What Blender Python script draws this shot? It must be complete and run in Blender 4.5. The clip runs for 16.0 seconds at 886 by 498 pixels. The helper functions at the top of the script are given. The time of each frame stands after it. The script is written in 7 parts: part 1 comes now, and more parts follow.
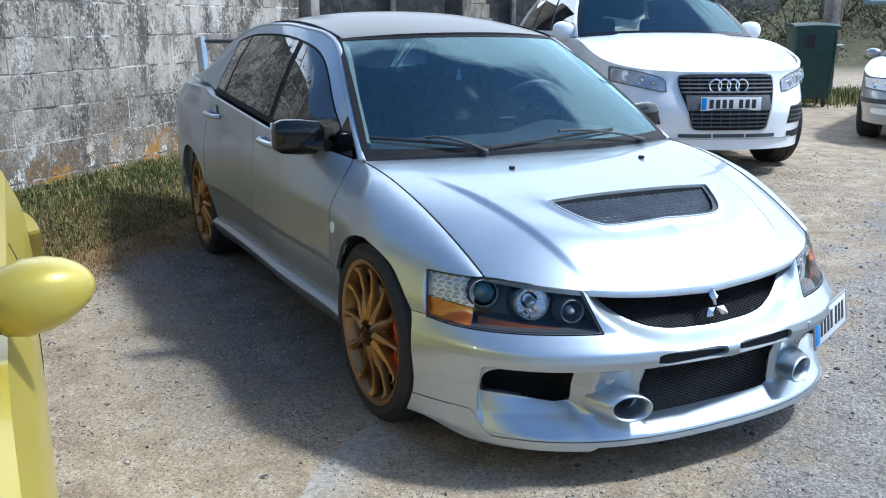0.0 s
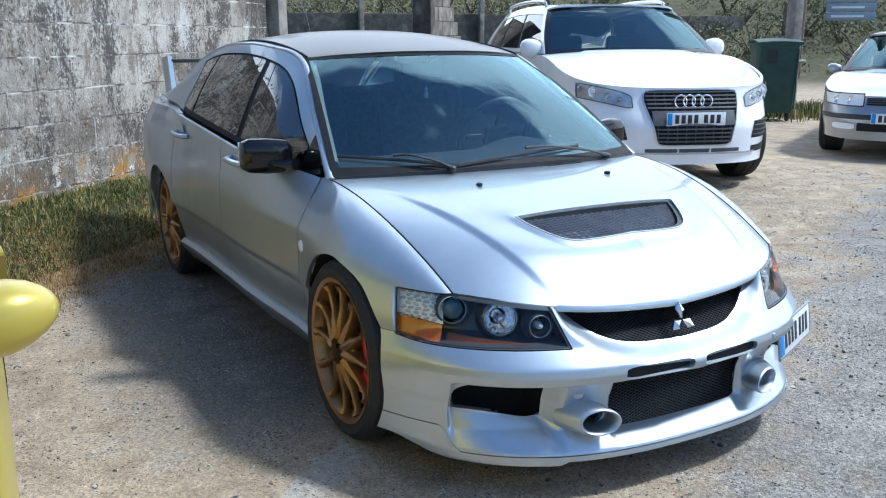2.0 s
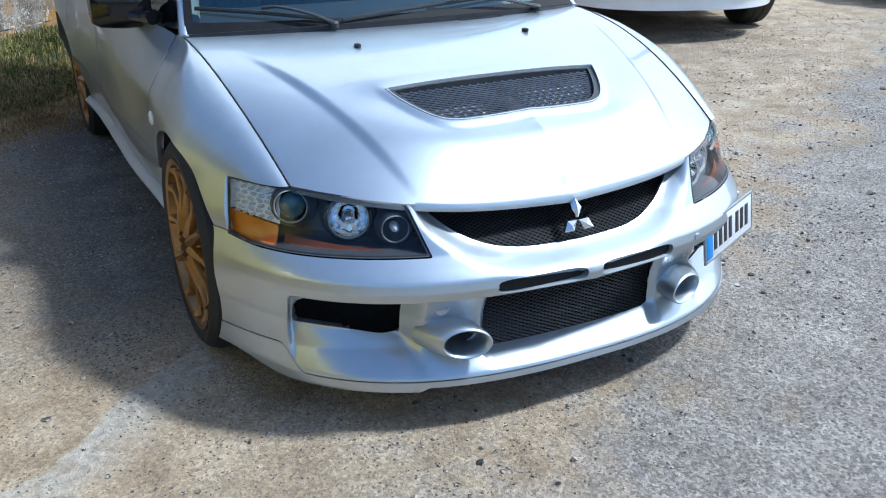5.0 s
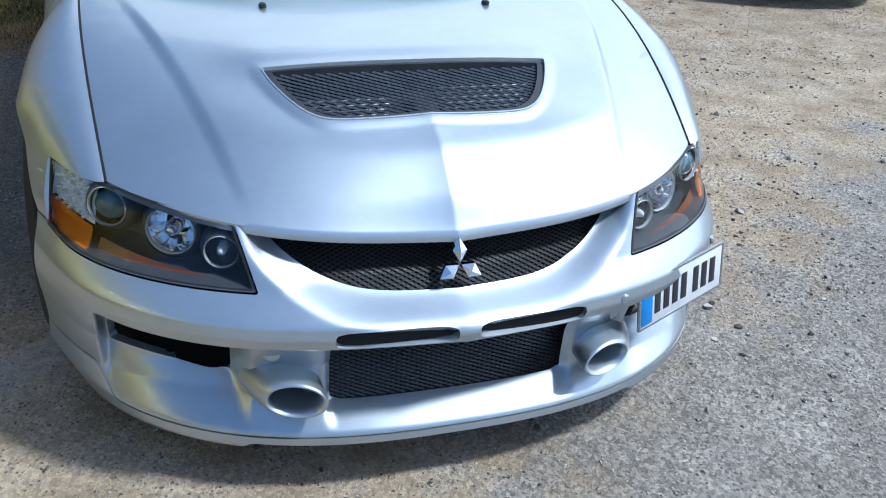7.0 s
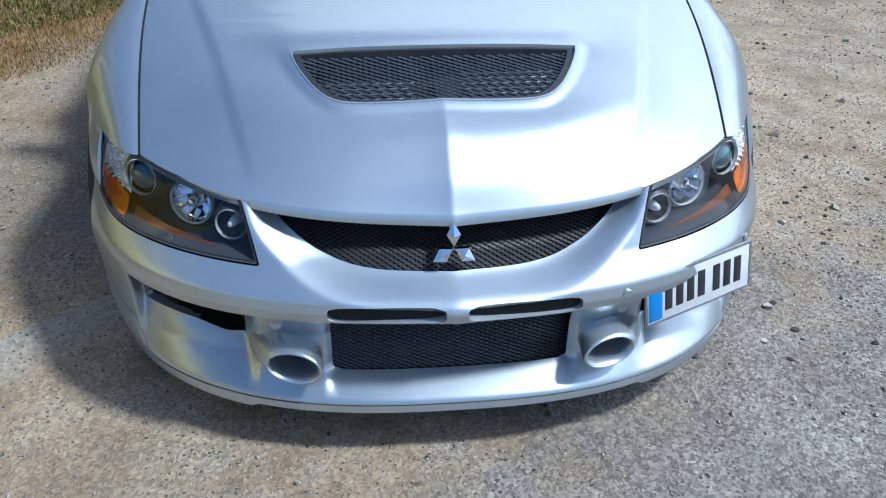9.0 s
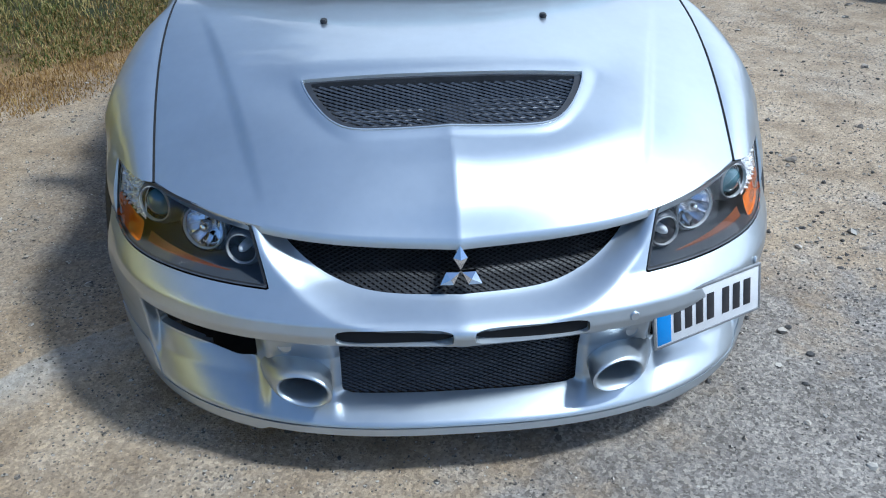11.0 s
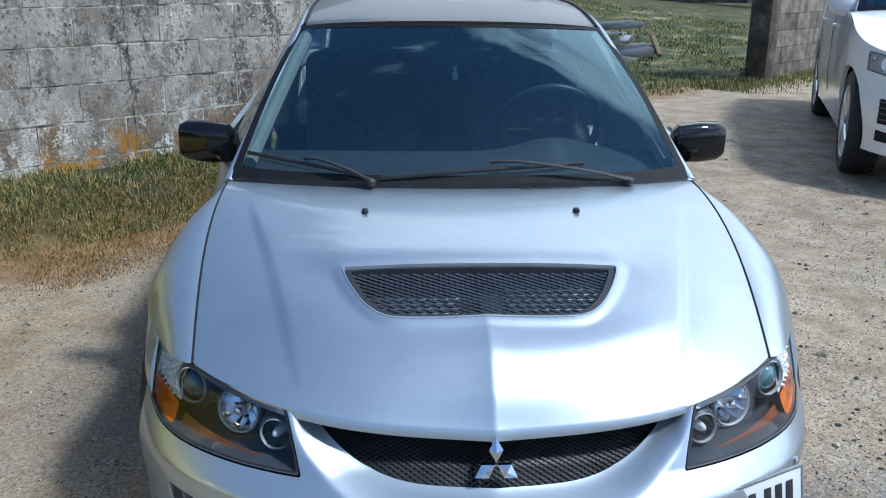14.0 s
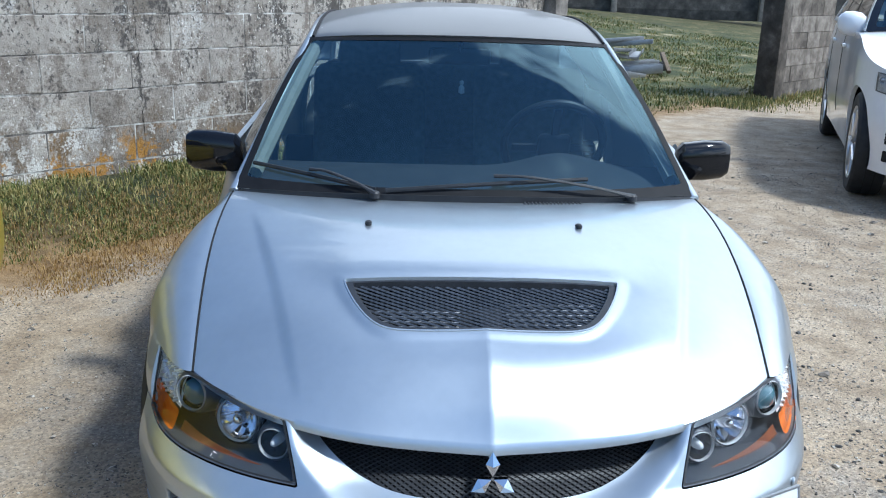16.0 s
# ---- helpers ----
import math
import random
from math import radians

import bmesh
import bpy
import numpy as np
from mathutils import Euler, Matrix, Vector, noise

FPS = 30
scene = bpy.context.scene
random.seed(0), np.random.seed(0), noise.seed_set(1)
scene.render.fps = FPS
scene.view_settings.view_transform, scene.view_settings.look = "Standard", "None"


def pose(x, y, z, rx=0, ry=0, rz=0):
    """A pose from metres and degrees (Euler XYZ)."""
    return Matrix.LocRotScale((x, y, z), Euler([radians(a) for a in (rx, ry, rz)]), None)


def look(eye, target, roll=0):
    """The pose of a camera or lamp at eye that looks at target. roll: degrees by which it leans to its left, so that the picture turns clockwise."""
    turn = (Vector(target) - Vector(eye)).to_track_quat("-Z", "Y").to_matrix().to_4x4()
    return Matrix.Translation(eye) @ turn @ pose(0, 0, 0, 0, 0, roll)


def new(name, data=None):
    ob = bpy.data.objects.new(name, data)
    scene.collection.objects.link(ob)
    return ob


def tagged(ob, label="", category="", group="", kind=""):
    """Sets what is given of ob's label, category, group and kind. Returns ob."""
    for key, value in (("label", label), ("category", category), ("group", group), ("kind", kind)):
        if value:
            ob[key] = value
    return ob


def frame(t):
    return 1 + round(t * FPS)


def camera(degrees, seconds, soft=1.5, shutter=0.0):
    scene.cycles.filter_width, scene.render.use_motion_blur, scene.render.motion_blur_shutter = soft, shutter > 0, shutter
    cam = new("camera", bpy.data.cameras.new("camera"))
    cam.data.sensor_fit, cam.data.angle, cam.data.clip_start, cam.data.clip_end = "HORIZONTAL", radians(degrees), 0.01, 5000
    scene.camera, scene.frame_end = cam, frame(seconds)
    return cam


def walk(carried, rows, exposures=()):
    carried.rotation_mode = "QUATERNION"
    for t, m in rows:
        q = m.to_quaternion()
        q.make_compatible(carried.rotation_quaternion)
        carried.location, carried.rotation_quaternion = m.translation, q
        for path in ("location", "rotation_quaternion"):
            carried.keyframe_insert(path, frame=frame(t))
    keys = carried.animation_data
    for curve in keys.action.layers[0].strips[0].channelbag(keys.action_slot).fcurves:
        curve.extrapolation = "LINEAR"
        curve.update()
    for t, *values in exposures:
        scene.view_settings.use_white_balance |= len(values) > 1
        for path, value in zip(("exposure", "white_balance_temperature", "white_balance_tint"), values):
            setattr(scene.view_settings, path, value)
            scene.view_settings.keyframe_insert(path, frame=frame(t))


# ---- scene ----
cam = camera(52.5, 16.0, soft=1.1)
PATH = [
    (0, (-1.873, -2.586, 1.299), (-0.994, -0.858, 0.806), 0.1),
    (0.5, (-1.869, -2.593, 1.302), (-0.951, -0.889, 0.798), 0.2),
    (1, (-1.864, -2.598, 1.302), (-0.935, -0.891, 0.83), 0.0),
    (1.5, (-1.866, -2.603, 1.303), (-0.932, -0.897, 0.837), -0.2),
    (2, (-1.868, -2.6, 1.303), (-0.93, -0.894, 0.846), -0.2),
    (2.5, (-1.865, -2.595, 1.303), (-0.922, -0.891, 0.848), -0.3),
    (3, (-1.864, -2.595, 1.299), (-0.931, -0.89, 0.827), -0.5),
    (3.5, (-1.813, -2.593, 1.296), (-0.9, -0.895, 0.767), -1.6),
    (4, (-1.674, -2.579, 1.295), (-0.767, -0.908, 0.673), -2.4),
    (4.5, (-1.456, -2.531, 1.306), (-0.593, -0.868, 0.607), -2.2),
    (5, (-1.228, -2.378, 1.282), (-0.397, -0.738, 0.496), -0.2),
    (7.5, (-0.405, -2.122, 1.356), (0.032, -0.432, 0.378), 3.4),
    (8, (-0.285, -2.175, 1.375), (-0.013, -0.47, 0.367), 2.0),
    (8.5, (-0.2, -2.218, 1.394), (0.015, -0.512, 0.372), 1.3),
    (9, (-0.191, -2.225, 1.393), (-0.003, -0.514, 0.375), 0.8),
    (11.5, (-0.149, -2.255, 1.386), (-0.026, -0.498, 0.439), -0.3),
    (12, (-0.164, -2.24, 1.386), (-0.05, -0.471, 0.46), 0.2),
    (12.5, (-0.177, -2.241, 1.391), (-0.085, -0.429, 0.549), 0.7),
    (13, (-0.183, -2.246, 1.398), (-0.095, -0.407, 0.616), 0.9),
    (13.5, (-0.185, -2.25, 1.404), (-0.086, -0.374, 0.718), 0.7),
    (14, (-0.191, -2.257, 1.414), (-0.093, -0.349, 0.822), 0.6),
    (14.5, (-0.196, -2.255, 1.419), (-0.115, -0.327, 0.891), 0.7),
    (15, (-0.201, -2.272, 1.421), (-0.126, -0.338, 0.918), 1.0),
    (15.5, (-0.196, -2.276, 1.414), (-0.126, -0.347, 0.891), 0.6),
    (16, (-0.18, -2.266, 1.421), (-0.097, -0.35, 0.854), 1.6),
]
walk(cam, [(t, look(eye, target, roll)) for t, eye, target, roll in PATH], [(0, 0.19, 5320, 5), (5, 0.17, 5340, 5), (7.5, -0.04, 5320, 5), (9, -0.09, 5320, 5), (12.5, -0.14, 5320, 5), (13.5, -0.18, 5320, 5), (14.5, -0.06, 5340, 5), (15, 0.05, 5340, 5), (16, 0.13, 5380, 5)])

# ---- world, sun ----
SUN_FROM = Vector((0.68, -0.30, 1.10))
world = bpy.data.worlds.new("world")
scene.world = world
world.use_nodes = True
wn, wl = world.node_tree.nodes, world.node_tree.links
wn.clear()
w_out, w_bg = wn.new("ShaderNodeOutputWorld"), wn.new("ShaderNodeBackground")
sky = wn.new("ShaderNodeTexSky")
sky.sky_type, sky.sun_disc = "NISHITA", False
sky.sun_elevation, sky.sun_rotation = radians(57.0), math.atan2(SUN_FROM.x, SUN_FROM.y)
sky.air_density, sky.dust_density, sky.ozone_density = 1.0, 0.5, 1.8
w_co = wn.new("ShaderNodeTexCoord")
w_map = wn.new("ShaderNodeMapping")
w_map.inputs["Scale"].default_value, w_map.inputs["Location"].default_value = (1.0, 1.0, 2.2), (0.40, 0.22, 0.0)
w_noise = wn.new("ShaderNodeTexNoise")
w_noise.inputs["Scale"].default_value, w_noise.inputs["Detail"].default_value = 2.6, 7.0
w_noise.inputs["Roughness"].default_value, w_noise.inputs["Distortion"].default_value = 0.55, 0.4
w_ramp = wn.new("ShaderNodeValToRGB")
w_ramp.color_ramp.elements[0].position, w_ramp.color_ramp.elements[1].position = 0.50, 0.72
w_ramp.color_ramp.elements[0].color = (0, 0, 0, 1)
w_mix = wn.new("ShaderNodeMix")
w_mix.data_type = "RGBA"
w_mix.inputs["B"].default_value = (12.5, 12.5, 12.8, 1)
wl.new(w_co.outputs["Generated"], w_map.inputs["Vector"])
wl.new(w_map.outputs["Vector"], w_noise.inputs["Vector"])
# more cloud towards the horizon and the sun's side, clear overhead
w_dot, w_add = wn.new("ShaderNodeVectorMath"), wn.new("ShaderNodeMath")
w_dot.operation, w_add.operation = "DOT_PRODUCT", "ADD"
w_dot.inputs[1].default_value = (0.42, 0.34, -0.50)
w_add2 = wn.new("ShaderNodeMath")
w_add2.operation, w_add2.inputs[1].default_value = "ADD", 0.195
wl.new(w_co.outputs["Generated"], w_dot.inputs[0])
wl.new(w_dot.outputs["Value"], w_add.inputs[0])
w_gain = wn.new("ShaderNodeMath")
w_gain.operation, w_gain.inputs[1].default_value, w_gain.inputs[2].default_value = "MULTIPLY_ADD", 1.9, -0.45
wl.new(w_noise.outputs["Fac"], w_gain.inputs[0])
wl.new(w_gain.outputs[0], w_add.inputs[1])
wl.new(w_add.outputs[0], w_add2.inputs[0])
wl.new(w_add2.outputs[0], w_ramp.inputs["Fac"])
wl.new(w_ramp.outputs["Color"], w_mix.inputs["Factor"])
wl.new(sky.outputs["Color"], w_mix.inputs["A"])
wl.new(w_mix.outputs["Result"], w_bg.inputs["Color"])
w_bg.inputs["Strength"].default_value = 0.15
wl.new(w_bg.outputs["Background"], w_out.inputs["Surface"])

sun_data = bpy.data.lights.new("sun", "SUN")
sun_data.energy, sun_data.angle, sun_data.color = 3.7, radians(6.5), (1.0, 0.95, 0.87)
sun = new("sun", sun_data)
sun.matrix_world = look(SUN_FROM * 20, (0, 0, 0))
scene.view_settings.exposure = 0.0

# ---- materials ----
def material(name, stops, scale=8.0, rough=0.5, metal=0.0, bump=0.0, bump_scale=None, coat=0.0, fine=0.35, detail=6.0,
             rough_vary=0.0, by_object=0.0, by_island=0.0, stretch=(1, 1, 1), placed=False):
    """A procedural surface: colour stops along coarse noise, darkened or lightened by fine noise, with relief."""
    m = bpy.data.materials.new(name)
    m.use_nodes = True
    n, l = m.node_tree.nodes, m.node_tree.links
    b = n["Principled BSDF"]
    b.inputs["Roughness"].default_value, b.inputs["Metallic"].default_value = rough, metal
    b.inputs["Coat Weight"].default_value, b.inputs["Coat Roughness"].default_value = coat, 0.03
    co, mp = n.new("ShaderNodeTexCoord"), n.new("ShaderNodeMapping")
    mp.inputs["Scale"].default_value = stretch
    l.new(n.new("ShaderNodeNewGeometry").outputs["Position"] if placed else co.outputs["Object"], mp.inputs["Vector"])
    coarse, grain = n.new("ShaderNodeTexNoise"), n.new("ShaderNodeTexNoise")
    coarse.inputs["Scale"].default_value, coarse.inputs["Detail"].default_value = scale, detail
    coarse.inputs["Roughness"].default_value = 0.6
    grain.inputs["Scale"].default_value, grain.inputs["Detail"].default_value = scale * 14, 3.0
    for node in (coarse, grain):
        l.new(mp.outputs["Vector"], node.inputs["Vector"])
    ramp = n.new("ShaderNodeValToRGB")
    ramp.color_ramp.elements.remove(ramp.color_ramp.elements[1])
    for k, (at, col) in enumerate(stops):
        e = ramp.color_ramp.elements[0] if k == 0 else ramp.color_ramp.elements.new(at)
        e.position, e.color = at, (*col, 1)
    fac = coarse.outputs["Fac"]
    if by_object or by_island:
        info = n.new("ShaderNodeObjectInfo" if by_object else "ShaderNodeNewGeometry")
        rnd = info.outputs["Random"] if by_object else info.outputs["Random Per Island"]
        ma = n.new("ShaderNodeMath")
        ma.operation = "MULTIPLY_ADD"
        l.new(rnd, ma.inputs[0])
        ma.inputs[1].default_value = by_object or by_island
        off = n.new("ShaderNodeMath")
        off.operation = "SUBTRACT"
        l.new(fac, off.inputs[0])
        off.inputs[1].default_value = (by_object or by_island) / 2
        l.new(off.outputs[0], ma.inputs[2])
        fac = ma.outputs[0]
    l.new(fac, ramp.inputs["Fac"])
    mix = n.new("ShaderNodeMix")
    mix.data_type, mix.blend_type = "RGBA", "OVERLAY"
    mix.inputs["Factor"].default_value = fine
    l.new(ramp.outputs["Color"], mix.inputs["A"])
    l.new(grain.outputs["Fac"], mix.inputs["B"])
    l.new(mix.outputs["Result"], b.inputs["Base Color"])
    if rough_vary:
        mr = n.new("ShaderNodeMapRange")
        mr.inputs["To Min"].default_value, mr.inputs["To Max"].default_value = rough - rough_vary, rough + rough_vary
        l.new(coarse.outputs["Fac"], mr.inputs["Value"])
        l.new(mr.outputs["Result"], b.inputs["Roughness"])
    if bump:
        bm = n.new("ShaderNodeBump")
        bm.inputs["Strength"].default_value, bm.inputs["Distance"].default_value = min(1.0, bump), 0.01
        bn = n.new("ShaderNodeTexNoise")
        bn.inputs["Scale"].default_value, bn.inputs["Detail"].default_value = bump_scale or scale * 6, 6.0
        l.new(mp.outputs["Vector"], bn.inputs["Vector"])
        l.new(bn.outputs["Fac"], bm.inputs["Height"])
        l.new(bm.outputs["Normal"], b.inputs["Normal"])
    return m


def paint(name, col, flake=0.06, metal=0.75, rough=0.34, coat=1.0):
    """Car lacquer: a flaked base under clear coat, with faint dust."""
    lo, hi = [c * (1 - flake) for c in col], [min(1, c * (1 + flake)) for c in col]
    m = material(name, [(0.35, lo), (0.65, hi)], scale=3.0, rough=rough, metal=metal, coat=coat, fine=0.05, rough_vary=0.04)
    return m


def glass(name, tint, alpha=0.5, rough=0.0, sheen=(1, 1, 1), ior=1.52):
    """A thin pane: part clear tinted, part reflecting."""
    m = bpy.data.materials.new(name)
    m.use_nodes = True
    n, l = m.node_tree.nodes, m.node_tree.links
    n.remove(n["Principled BSDF"])
    out = n["Material Output"]
    tr, gl, mx, fr = (n.new("ShaderNode" + k) for k in ("BsdfTransparent", "BsdfGlossy", "MixShader", "Fresnel"))
    tr.inputs["Color"].default_value = (*tint, 1)
    gl.inputs["Roughness"].default_value, gl.inputs["Color"].default_value = rough, (*sheen, 1)
    fr.inputs["IOR"].default_value = ior
    sc = n.new("ShaderNodeMath")
    sc.operation = "MULTIPLY_ADD"
    sc.inputs[1].default_value, sc.inputs[2].default_value = 1.0, alpha
    sc.use_clamp = True
    l.new(fr.outputs[0], sc.inputs[0])
    l.new(sc.outputs[0], mx.inputs[0])
    l.new(tr.outputs[0], mx.inputs[1])
    l.new(gl.outputs[0], mx.inputs[2])
    l.new(mx.outputs[0], out.inputs["Surface"])
    return m


SILVER = paint("silver_paint", (0.52, 0.57, 0.612), metal=0.80, rough=0.38, coat=0.60)
SILVER.node_tree.nodes["Principled BSDF"].inputs["Specular Tint"].default_value = (0.42, 0.43, 0.45, 1)
ROOF_PAINT = paint("dark_roof_paint", (0.065, 0.064, 0.062), metal=0.35, rough=0.40, coat=0.2)
GLOSS_BLACK = paint("gloss_black", (0.006, 0.006, 0.007), metal=0.0, rough=0.09, coat=0.0)
SEAL = material("black_screen_seal", [(0.3, (0.008, 0.008, 0.009)), (0.7, (0.014, 0.014, 0.015))], 20, 0.6)
SEAL.node_tree.nodes["Principled BSDF"].inputs["Specular IOR Level"].default_value = 0.2
YELLOW = paint("yellow_paint", (0.48, 0.375, 0.055), metal=0.2, rough=0.38, coat=0.35)
WHITE = paint("white_paint", (0.86, 0.86, 0.855), metal=0.0, rough=0.35)
CHAMPAGNE = paint("grey_silver_paint", (0.36, 0.365, 0.375), metal=0.75, rough=0.36)
BLACK_PLASTIC = material("black_plastic", [(0.3, (0.016, 0.016, 0.018)), (0.7, (0.03, 0.03, 0.032))], 20, 0.5, bump=0.1)
# near-black for hollows and gaps, with their shade put into the colour
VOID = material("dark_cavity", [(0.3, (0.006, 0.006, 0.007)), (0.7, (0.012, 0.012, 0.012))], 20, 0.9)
GREY_PLASTIC = material("grey_plastic", [(0.3, (0.06, 0.06, 0.062)), (0.7, (0.09, 0.09, 0.092))], 20, 0.55)
MESH_METAL = material("black_mesh", [(0.3, (0.026, 0.027, 0.030)), (0.7, (0.046, 0.048, 0.052))], 20, 0.35, metal=0.4)
RUBBER = material("rubber", [(0.3, (0.014, 0.014, 0.014)), (0.7, (0.03, 0.029, 0.028))], 14, 0.75, bump=0.15)
BRONZE = material("bronze_alloy", [(0.3, (0.30, 0.16, 0.055)), (0.7, (0.40, 0.22, 0.08))], 10, 0.38, metal=0.75, coat=0.3)
ALLOY = material("silver_alloy", [(0.3, (0.5, 0.5, 0.51)), (0.7, (0.6, 0.6, 0.61))], 10, 0.3, metal=0.9)
CHROME = material("chrome", [(0.3, (0.8, 0.8, 0.82)), (0.7, (0.88, 0.88, 0.9))], 10, 0.06, metal=1.0)
RED = material("red_caliper", [(0.3, (0.5, 0.025, 0.015)), (0.7, (0.62, 0.04, 0.02))], 10, 0.4, coat=0.5)
DISC = material("brake_disc", [(0.3, (0.25, 0.24, 0.23)), (0.7, (0.36, 0.35, 0.34))], 30, 0.35, metal=0.9)
AMBER = material("amber_lens", [(0.3, (0.66, 0.145, 0.006)), (0.7, (0.80, 0.20, 0.010))], 40, 0.15, coat=1.0)
AMBER_DARK = material("dim_amber_lens", [(0.3, (0.15, 0.040, 0.010)), (0.7, (0.21, 0.055, 0.013))], 40, 0.4)
CHROME_SOFT = material("satin_chrome", [(0.3, (0.86, 0.87, 0.88)), (0.7, (0.93, 0.93, 0.94))], 30, 0.18, metal=0.45)
LAMP_GREY = material("grey_lamp_bowl", [(0.3, (0.48, 0.49, 0.51)), (0.7, (0.62, 0.63, 0.65))], 30, 0.25, metal=0.4)
LAMP_TRIM = material("smoked_chrome", [(0.3, (0.16, 0.17, 0.19)), (0.7, (0.24, 0.25, 0.27))], 30, 0.18, metal=0.85)
REFLECTOR = material("faceted_reflector", [(0.3, (0.86, 0.87, 0.88)), (0.7, (0.93, 0.93, 0.94))], 40, 0.28, metal=0.1)
VENT_FRAME = material("satin_black", [(0.3, (0.022, 0.024, 0.028)), (0.7, (0.038, 0.040, 0.045))], 20, 0.42)
VENT_SLAT = material("bare_alloy", [(0.3, (0.27, 0.27, 0.275)), (0.7, (0.37, 0.37, 0.375))], 20, 0.45, metal=0.4)
VENT_METAL = material("grey_mesh", [(0.3, (0.13, 0.132, 0.137)), (0.7, (0.19, 0.192, 0.198))], 20, 0.35, metal=0.5)
RED_LENS = material("red_lens", [(0.3, (0.45, 0.01, 0.01)), (0.7, (0.6, 0.02, 0.015))], 40, 0.15, coat=1.0)
CLEAR_LENS = material("clear_lens", [(0.3, (0.78, 0.79, 0.80)), (0.7, (0.88, 0.88, 0.89))], 40, 0.3, metal=0.0, coat=0.2)
LAMP_HOUSING = material("lamp_housing", [(0.3, (0.060, 0.068, 0.082)), (0.7, (0.09, 0.10, 0.118))], 20, 0.42, metal=0.25)
LAMP_BLUE = material("projector_lens", [(0.3, (0.035, 0.11, 0.145)), (0.7, (0.055, 0.16, 0.20))], 10, 0.04, coat=1.0)
CABIN = material("cabin_trim", [(0.3, (0.026, 0.028, 0.032)), (0.7, (0.045, 0.047, 0.052))], 12, 0.7)
SEAT_CLOTH = material("seat_cloth", [(0.3, (0.20, 0.20, 0.185)), (0.7, (0.29, 0.285, 0.265))], 40, 0.85, bump=0.2)
BEIGE_TRIM = material("beige_trim", [(0.3, (0.22, 0.23, 0.205)), (0.7, (0.29, 0.29, 0.265))], 12, 0.7)
PLATE_WHITE = material("plate_white", [(0.3, (0.74, 0.75, 0.75)), (0.7, (0.82, 0.82, 0.82))], 30, 0.3)
PLATE_BLUE = material("plate_blue", [(0.3, (0.02, 0.22, 0.62)), (0.7, (0.03, 0.27, 0.7))], 30, 0.35)
INK = material("ink_black", [(0.3, (0.02, 0.02, 0.022)), (0.7, (0.035, 0.035, 0.04))], 30, 0.45)
WINDSCREEN = glass("windscreen_glass", (0.60, 0.80, 0.86), 0.068, sheen=(0.62, 0.90, 1.0))
TINTED = glass("tinted_glass", (0.20, 0.22, 0.23), 0.06)
LAMP_GLASS = glass("lamp_cover_glass", (0.93, 0.95, 0.96), 0.0, ior=1.34)
BIN_GREEN = material("bin_green", [(0.3, (0.016, 0.048, 0.036)), (0.7, (0.028, 0.072, 0.055))], 6, 0.55, bump=0.1)
CONCRETE = material("old_concrete", [(0.3, (0.11, 0.098, 0.082)), (0.5, (0.24, 0.215, 0.185)), (0.7, (0.36, 0.33, 0.29))], 5, 0.9, bump=0.6, detail=9, placed=True)
DARK_CONCRETE = material("dark_concrete", [(0.3, (0.028, 0.026, 0.024)), (0.55, (0.075, 0.07, 0.062)), (0.75, (0.16, 0.15, 0.13))], 4, 0.92, bump=0.6, detail=9, placed=True)
MORTAR = material("patchy_mortar", [(0.36, (0.06, 0.054, 0.047)), (0.48, (0.19, 0.172, 0.15)), (0.55, (0.44, 0.42, 0.375)), (0.66, (0.62, 0.60, 0.55))], 9, 0.95, bump=0.7, detail=10, placed=True)
RUIN = material("brown_concrete", [(0.3, (0.06, 0.05, 0.040)), (0.5, (0.15, 0.128, 0.105)), (0.7, (0.28, 0.25, 0.21))], 6, 0.92, bump=0.7, detail=10, placed=True, by_object=0.2)
PILLAR = material("stained_concrete", [(0.3, (0.030, 0.025, 0.020)), (0.52, (0.085, 0.072, 0.058)), (0.72, (0.20, 0.175, 0.145))], 5, 0.92, bump=0.7, detail=10, placed=True)
STEEL = material("galvanised_steel", [(0.3, (0.3, 0.31, 0.32)), (0.7, (0.42, 0.43, 0.44))], 9, 0.45, metal=0.8)
WOOD = material("weathered_wood", [(0.3, (0.12, 0.085, 0.055)), (0.7, (0.26, 0.2, 0.14))], 6, 0.85, bump=0.5, stretch=(6, 6, 0.6))
SIGN_BLUE = material("sign_blue_grey", [(0.3, (0.20, 0.26, 0.32)), (0.7, (0.26, 0.32, 0.38))], 6, 0.5)
BARK = material("bark", [(0.3, (0.05, 0.038, 0.028)), (0.7, (0.12, 0.095, 0.07))], 9, 0.95, bump=0.7)
LEAF = material("grass_blades", [(0.22, (0.045, 0.075, 0.014)), (0.40, (0.105, 0.13, 0.026)), (0.55, (0.21, 0.20, 0.05)), (0.75, (0.42, 0.34, 0.13))], 2.6, 0.6, by_island=0.65)
DRY = material("dry_grass", [(0.25, (0.16, 0.09, 0.03)), (0.5, (0.36, 0.22, 0.07)), (0.75, (0.52, 0.38, 0.16))], 1.6, 0.8, by_island=0.4)
FIELD = material("field_grass_blades", [(0.25, (0.06, 0.095, 0.020)), (0.45, (0.13, 0.145, 0.034)), (0.6, (0.25, 0.21, 0.065)), (0.75, (0.42, 0.34, 0.15))], 1.1, 0.65, by_island=0.35)
SCRUB = material("scrub_leaves", [(0.25, (0.08, 0.092, 0.034)), (0.5, (0.14, 0.142, 0.058)), (0.75, (0.23, 0.20, 0.10))], 0.5, 0.7, by_island=0.5)
